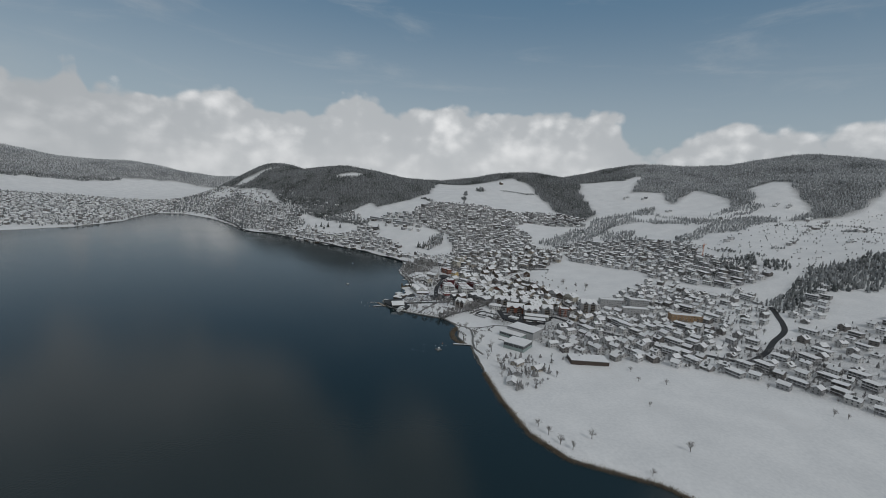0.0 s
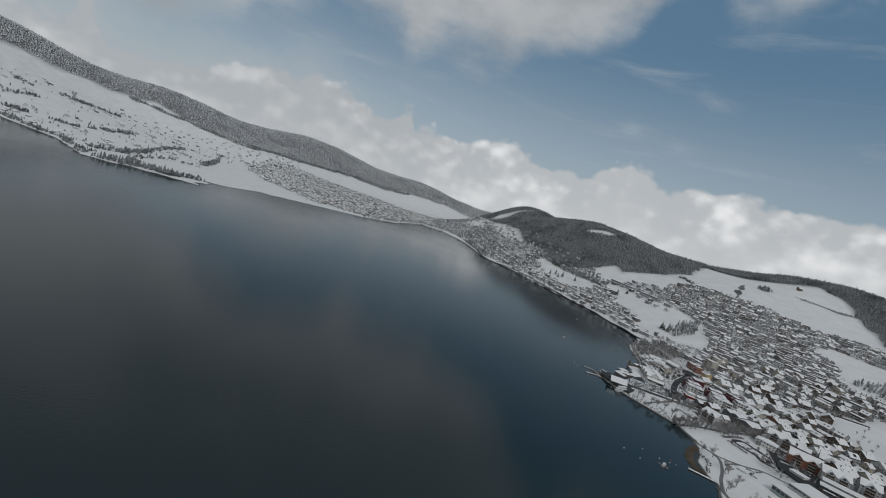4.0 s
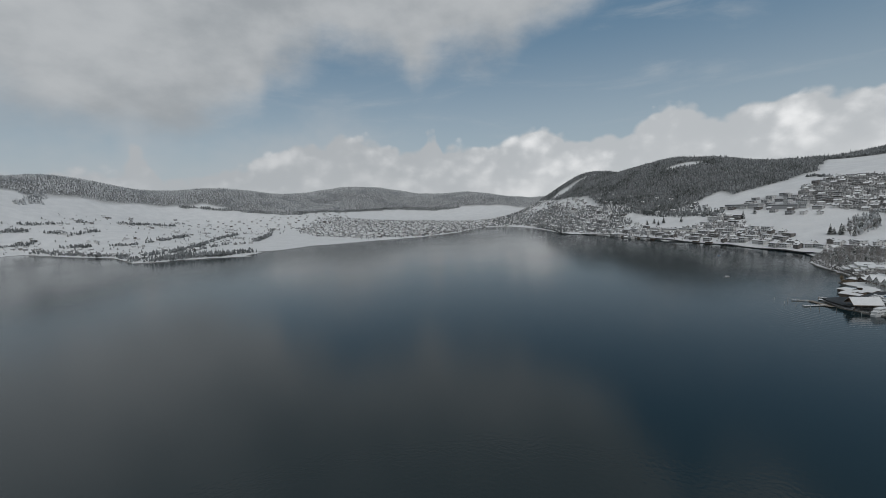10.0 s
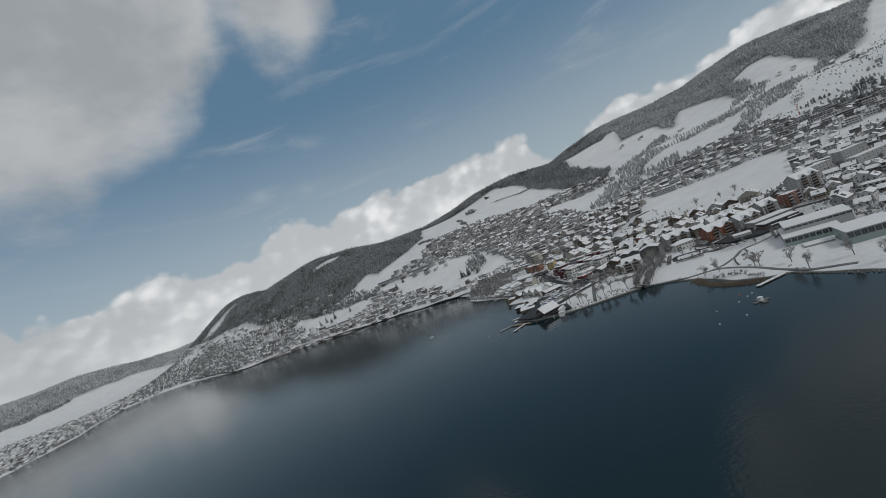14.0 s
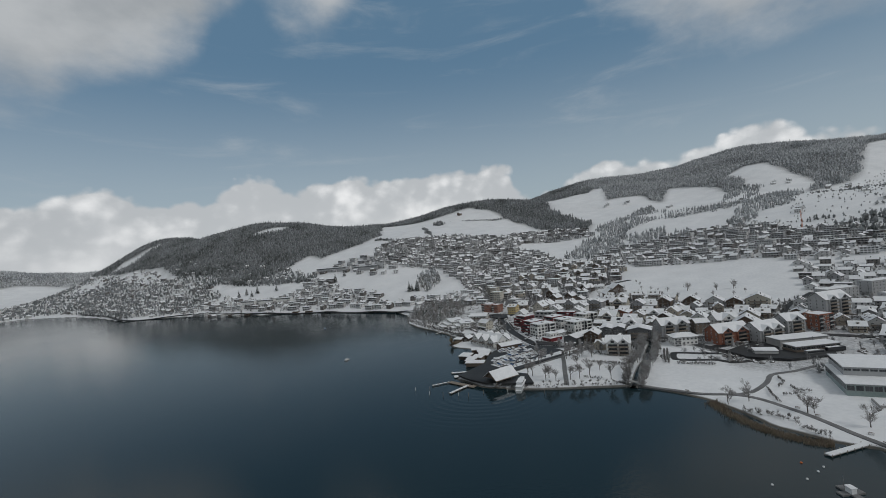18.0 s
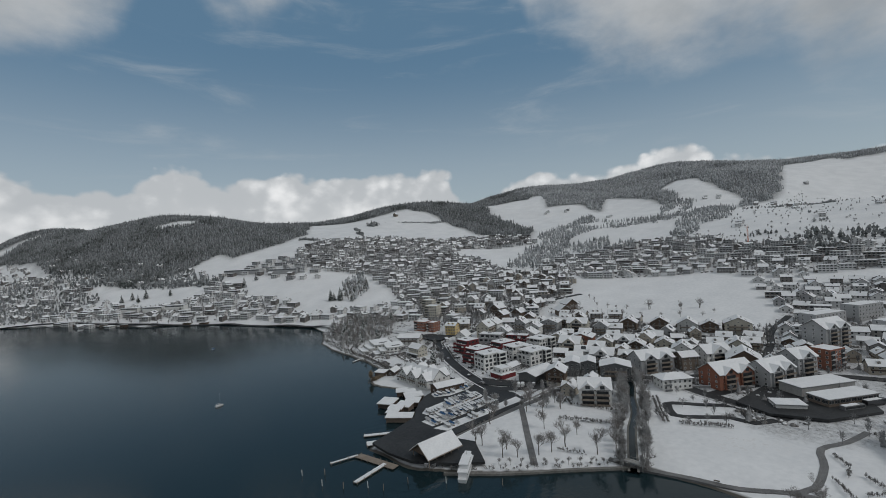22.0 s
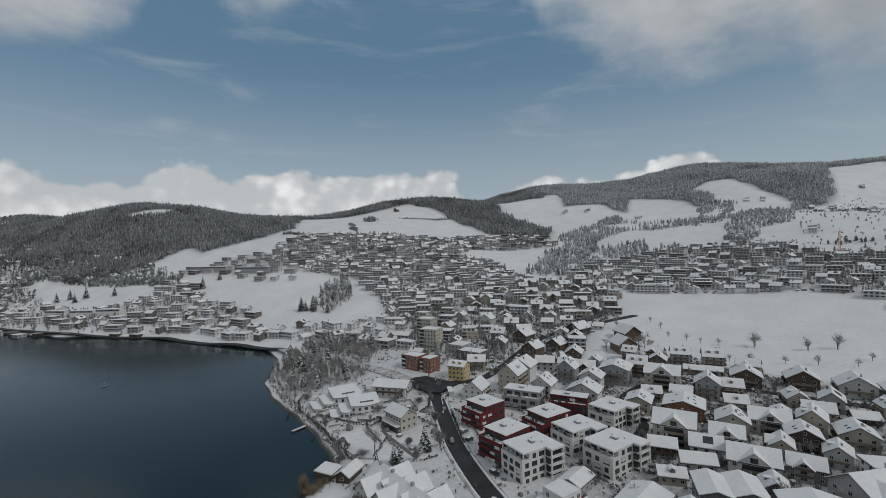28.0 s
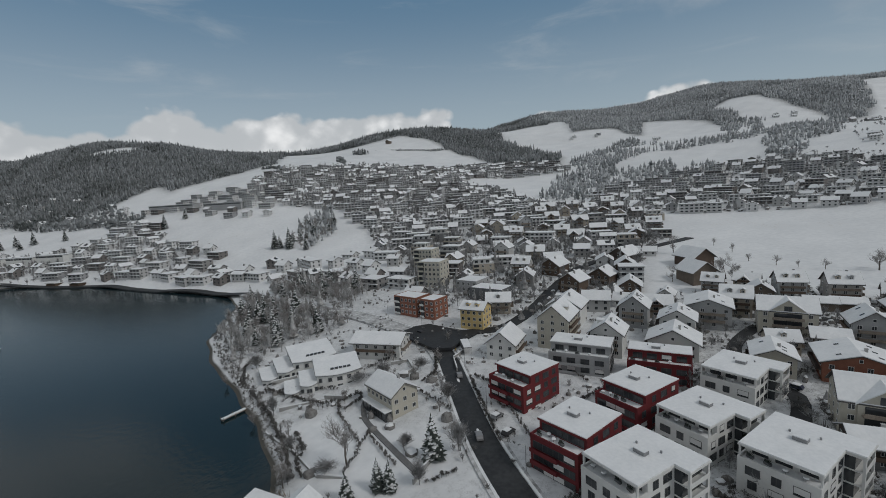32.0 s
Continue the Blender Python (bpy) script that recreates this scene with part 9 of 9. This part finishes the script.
def open_ground(ring, spacing, seed, room=0.40):
    """Loose places inside an outline, clear of what is built."""
    rng = np.random.default_rng(seed)
    pts = np.array(ring, float)
    (x0, y0), (x1, y1) = pts.min(0), pts.max(0)
    n = int((x1 - x0) * (y1 - y0) / spacing ** 2)
    xs, ys = rng.uniform(x0, x1, n), rng.uniform(y0, y1, n)
    clump = np.sin(xs * 0.23 + 1.7 * np.sin(ys * 0.11)) + np.sin(ys * 0.19 + 1.3 * np.sin(xs * 0.13)) + rng.normal(0, 0.7, n)
    ok = inside(xs, ys, ring) & (edge_distance(xs, ys, SHORE) > 2) & (clump > 0.1)
    for lawn in LAWNS[:3]:
        ok &= ~inside(xs, ys, lawn)
    xs, ys = xs[ok], ys[ok]
    tk = np.array(TAKEN)
    keep = np.ones(len(xs), bool)
    for x, y, w in tk:
        if x0 - 30 < x < x1 + 30 and y0 - 30 < y < y1 + 30:
            keep &= (xs - x) ** 2 + (ys - y) ** 2 > (w * room) ** 2
    return xs[keep], ys[keep]


def along(lines, step, seed, wobble=0.25):
    rng = np.random.default_rng(seed)
    xs, ys = [], []
    for line in lines:
        for (ax, ay), (bx, by) in zip(line[:-1], line[1:]):
            n = max(2, int(math.hypot(bx - ax, by - ay) / step))
            u = np.arange(n) / n
            xs.append(ax + (bx - ax) * u + rng.normal(0, wobble, n))
            ys.append(ay + (by - ay) * u + rng.normal(0, wobble, n))
    return np.concatenate(xs), np.concatenate(ys)


scrub("garden_shrubs", "bare frosted shrubs in the gardens by the main road", *open_ground(CENTRE, 3.7, 81, 0.36), 1.9, 1.1, 82)
bushes("garden_bushes", "low clipped evergreen bushes under snow", *open_ground(CENTRE, 6.5, 80, 0.38), 1.1, 0.8, 79, 0.35)
scrub("town_shrubs", "bare frosted shrubs between the houses of the lakeside town", *open_ground(SOUTHNEAR, 3.0, 83, 0.36), 2.2, 1.3, 84)
bushes("town_bushes", "low hedges and bushes between the town houses", *open_ground(SOUTHTOWN, 4.2, 78, 0.38), 1.3, 0.9, 77, 0.3)
scrub("hill_shrubs", "bare frosted shrubs at the foot of the hill", *open_ground(NEARHILL, 3.4, 85, 0.36), 2.4, 1.5, 86)
bushes("slope_shrubs", "frosted hedges and shrubs up the hillside", *open_ground(HILLTOWN, 6.0, 87), 1.9, 1.4, 88)
bushes("slope_shrubs", "frosted hedges between the slope houses", *open_ground(EASTSLOPE, 7.0, 89), 2.0, 1.5, 90)
scrub("garden_hedge", "brown leafless garden hedges dusted with snow", *along([[(184, 755), (183, 737)], [(182, 774), (180, 752)], [(166, 809), (188, 789)], [(165, 761), (165, 775)], [(208, 766), (209, 750)], [(229, 754), (218, 728), (210, 712)], [(241, 757), (236, 745)], [(256, 752), (252, 733)], [(205, 703), (226, 702)], [(232, 703), (256, 703)], [(257, 728), (262, 705)], [(230, 684), (231, 664)], [(172, 744), (185, 757)]], 0.5, 94), 1.5, 0.6, 95, 40)
DARKHEDGE = material("dark_wet_hedge", [(0.028, 0.027, 0.022), (0.075, 0.07, 0.06), (0.17, 0.165, 0.16)], 0.9, 1.8, 0.2, 0.0)
scrub("garden_hedge", "dark dense hedges round the shore gardens", *along([[(168.2, 772.2), (167.7, 761.7), (164.7, 758.8), (163.2, 750.5)], [(168.4, 809), (174.1, 796), (179.9, 782.1), (184, 780.8)], [(182.9, 775.5), (184.5, 779.7), (192, 780.5), (191.5, 775.9), (184.1, 774)], [(186.4, 726.8), (194.2, 726.2)], [(203.5, 797.4), (216.7, 797.5)], [(212.5, 772.3), (219.1, 773.7), (228, 787)], [(226.2, 762.2), (216.2, 742.9), (208.9, 727.6)], [(221.5, 741.6), (228.8, 751.7), (228.4, 763.4)], [(163, 822), (166, 838), (172, 846)], [(161.5, 752), (163.5, 766), (165, 790), (163.5, 815)], [(206, 702), (228, 700)], [(232, 683), (262, 682)], [(236, 727), (256, 727)], [(262, 706), (263, 690)]], 0.45, 110), 1.6, 0.8, 111, 46, DARKHEDGE)
bushes("clipped_bushes", "round clipped evergreen bushes in the gardens", [188.7, 175.2, 211.7, 215.4, 190.3, 188.7, 204.9, 210.0, 165.3, 192.0, 186.0], [739.5, 778.7, 776.6, 770.6, 754.5, 763.7, 746.6, 781.3, 750.4, 758.0, 757.0], 2.2, 1.5, 112, 0.3)
scrub("garden_trees", "bare spreading trees in the shore gardens", np.array([165.1, 160.2, 189.2, 211.2, 216.8, 198.7, 184.1, 195.7, 168.6, 166.1, 170.0, 204.0]), np.array([766.8, 751.3, 743.1, 754.8, 780.2, 732.2, 727.9, 788.6, 748.1, 789.5, 834.0, 786.0]), 6.5, 3.6, 113, 420, FROST)
scrub("town_hedge", "dark garden hedges between the town houses", *open_ground(SOUTHNEAR, 3.6, 117, 0.34), 1.7, 1.0, 118, 40, DARKHEDGE)
scrub("park_trees", "bare rimed trees along the park paths", np.array([164.2, 171.7, 195.4, 197.9, 194.4, 210.5, 191.5, 185.7, 185.8, 169.4, 175.5, 185.4, 200.8, 165.1]), np.array([636.5, 637.1, 632.0, 623.9, 612.1, 614.3, 605.9, 610.1, 634.3, 625.4, 618.8, 617.7, 604.8, 627.7]), 9.0, 2.8, 114, 380, FROSTPALE)
scrub("garden_hedge", "snowy garden hedges by the harbour road", *along([[(186, 630), (205, 632), (214, 622)], [(196, 612), (203, 606)], [(188, 622), (204, 624), (222, 616)], [(198, 603), (206, 614)], [(218, 612), (228, 604)]], 0.5, 115), 1.3, 0.7, 116, 40)
scrub("park_hedge", "brown leafless hedges round the loop drive", *along(scrub_line + [[(217, 553), (222, 545), (229, 534.6)], [(216, 551.5), (221, 543.5), (228, 533.5)], [(240, 578), (225, 567), (212, 556)], [(238, 579), (224, 568.5), (211, 557.5)], [(208, 580), (198.7, 602)], [(207, 493), (199, 487), (191, 479)], [(212, 490), (221, 492), (229, 499)], [(217, 487), (212, 481), (216, 476)], [(202, 483), (208, 479)]], 0.7, 96), 2.0, 0.9, 97)
scrub("shore_shrubs", "bare shrubs along the garden shore", *along([[(152, 742), (159, 752), (162, 766), (163.5, 792), (162.5, 816), (160, 855), (163, 905), (180, 950)], [(104, 600), (123, 581), (147, 563), (168, 549)], [(164, 760), (165, 800), (163, 850), (166, 900)]], 1.3, 98, 0.9), 2.2, 1.3, 99)
clumps("shore_trees", "dense bare trees of the shore park", [(164, 850), (164, 905), (190, 960), (225, 985), (260, 955), (248, 890), (215, 845), (185, 838)], 5.8, 8.5, 3.0, 101, 0.85, 5, 4000, FROSTPALE)
rs = np.random.default_rng(7)
us = rs.uniform(0, 1, 150)
pick = (us * (len(STREAM) - 1)).astype(int)
sx = np.array([STREAM[k][0] + (STREAM[k + 1][0] - STREAM[k][0]) * (u * (len(STREAM) - 1) - k) for u, k in zip(us, pick)])
sy = np.array([STREAM[k][1] + (STREAM[k + 1][1] - STREAM[k][1]) * (u * (len(STREAM) - 1) - k) for u, k in zip(us, pick)])
off = rs.choice((-1, 1), 150) * rs.uniform(3.0, 7.0, 150)
scrub("stream_shrubs", "frosted trees and shrubs lining the stream", sx - off * 0.55, sy + off * 0.83, 8.5, 2.6, 102, 190, FROSTPALE)

scrub("shore_scrub", "tawny shrubs along the snowy shore strip", *along([[(173, 487), (174.8, 477), (175.5, 464.5)], [(172, 462.5), (170.6, 456.5), (170.5, 450)]], 0.6, 103, 1.0), 2.4, 1.3, 104)
rocks = np.random.default_rng(15)
rx, ry = along([[(175.5, 437), (172, 431), (171.3, 424), (166, 400), (164, 370)], [(137, 735), (137, 729), (140, 718)], [(158, 751), (160.5, 764), (162, 790), (161, 815)]], 0.8, 105, 0.5)
bm = bmesh.new()
for x, y in zip(rx, ry):
    q = bmesh.ops.create_icosphere(bm, subdivisions=1, radius=float(rocks.uniform(0.25, 0.6)), matrix=Matrix.Translation((float(x), float(y), 0.35)))
    for v in q["verts"]:
        v.co += Vector(rocks.normal(0, 0.08, 3).tolist())
tagged(part("shore_stones", bm, STONE), "grey boulders lining the lake shore", "stones", kind="stuff")

TAWNY = material("tawny_willow", [(0.17, 0.13, 0.085), (0.34, 0.275, 0.19)], 0.9, 1.2, 0.15, 0.0)
scrub("willow", "tawny leafless willow hanging over the water", np.array([139.5, 141.0]), np.array([737.0, 735.0]), 6.5, 4.2, 106, 420, TAWNY)
clumps("garden_trees", "bare trees among the houses by the shore field", SOUTHBAND, 9, 7, 2.8, 107, 0.8, 6)
clumps("shore_trees", "bare trees and conifers round the shore houses", [(176, 330), (180, 372), (200, 395), (255, 385), (240, 350), (214, 318), (180, 300)], 9, 8, 3.0, 108, 0.7, 5)
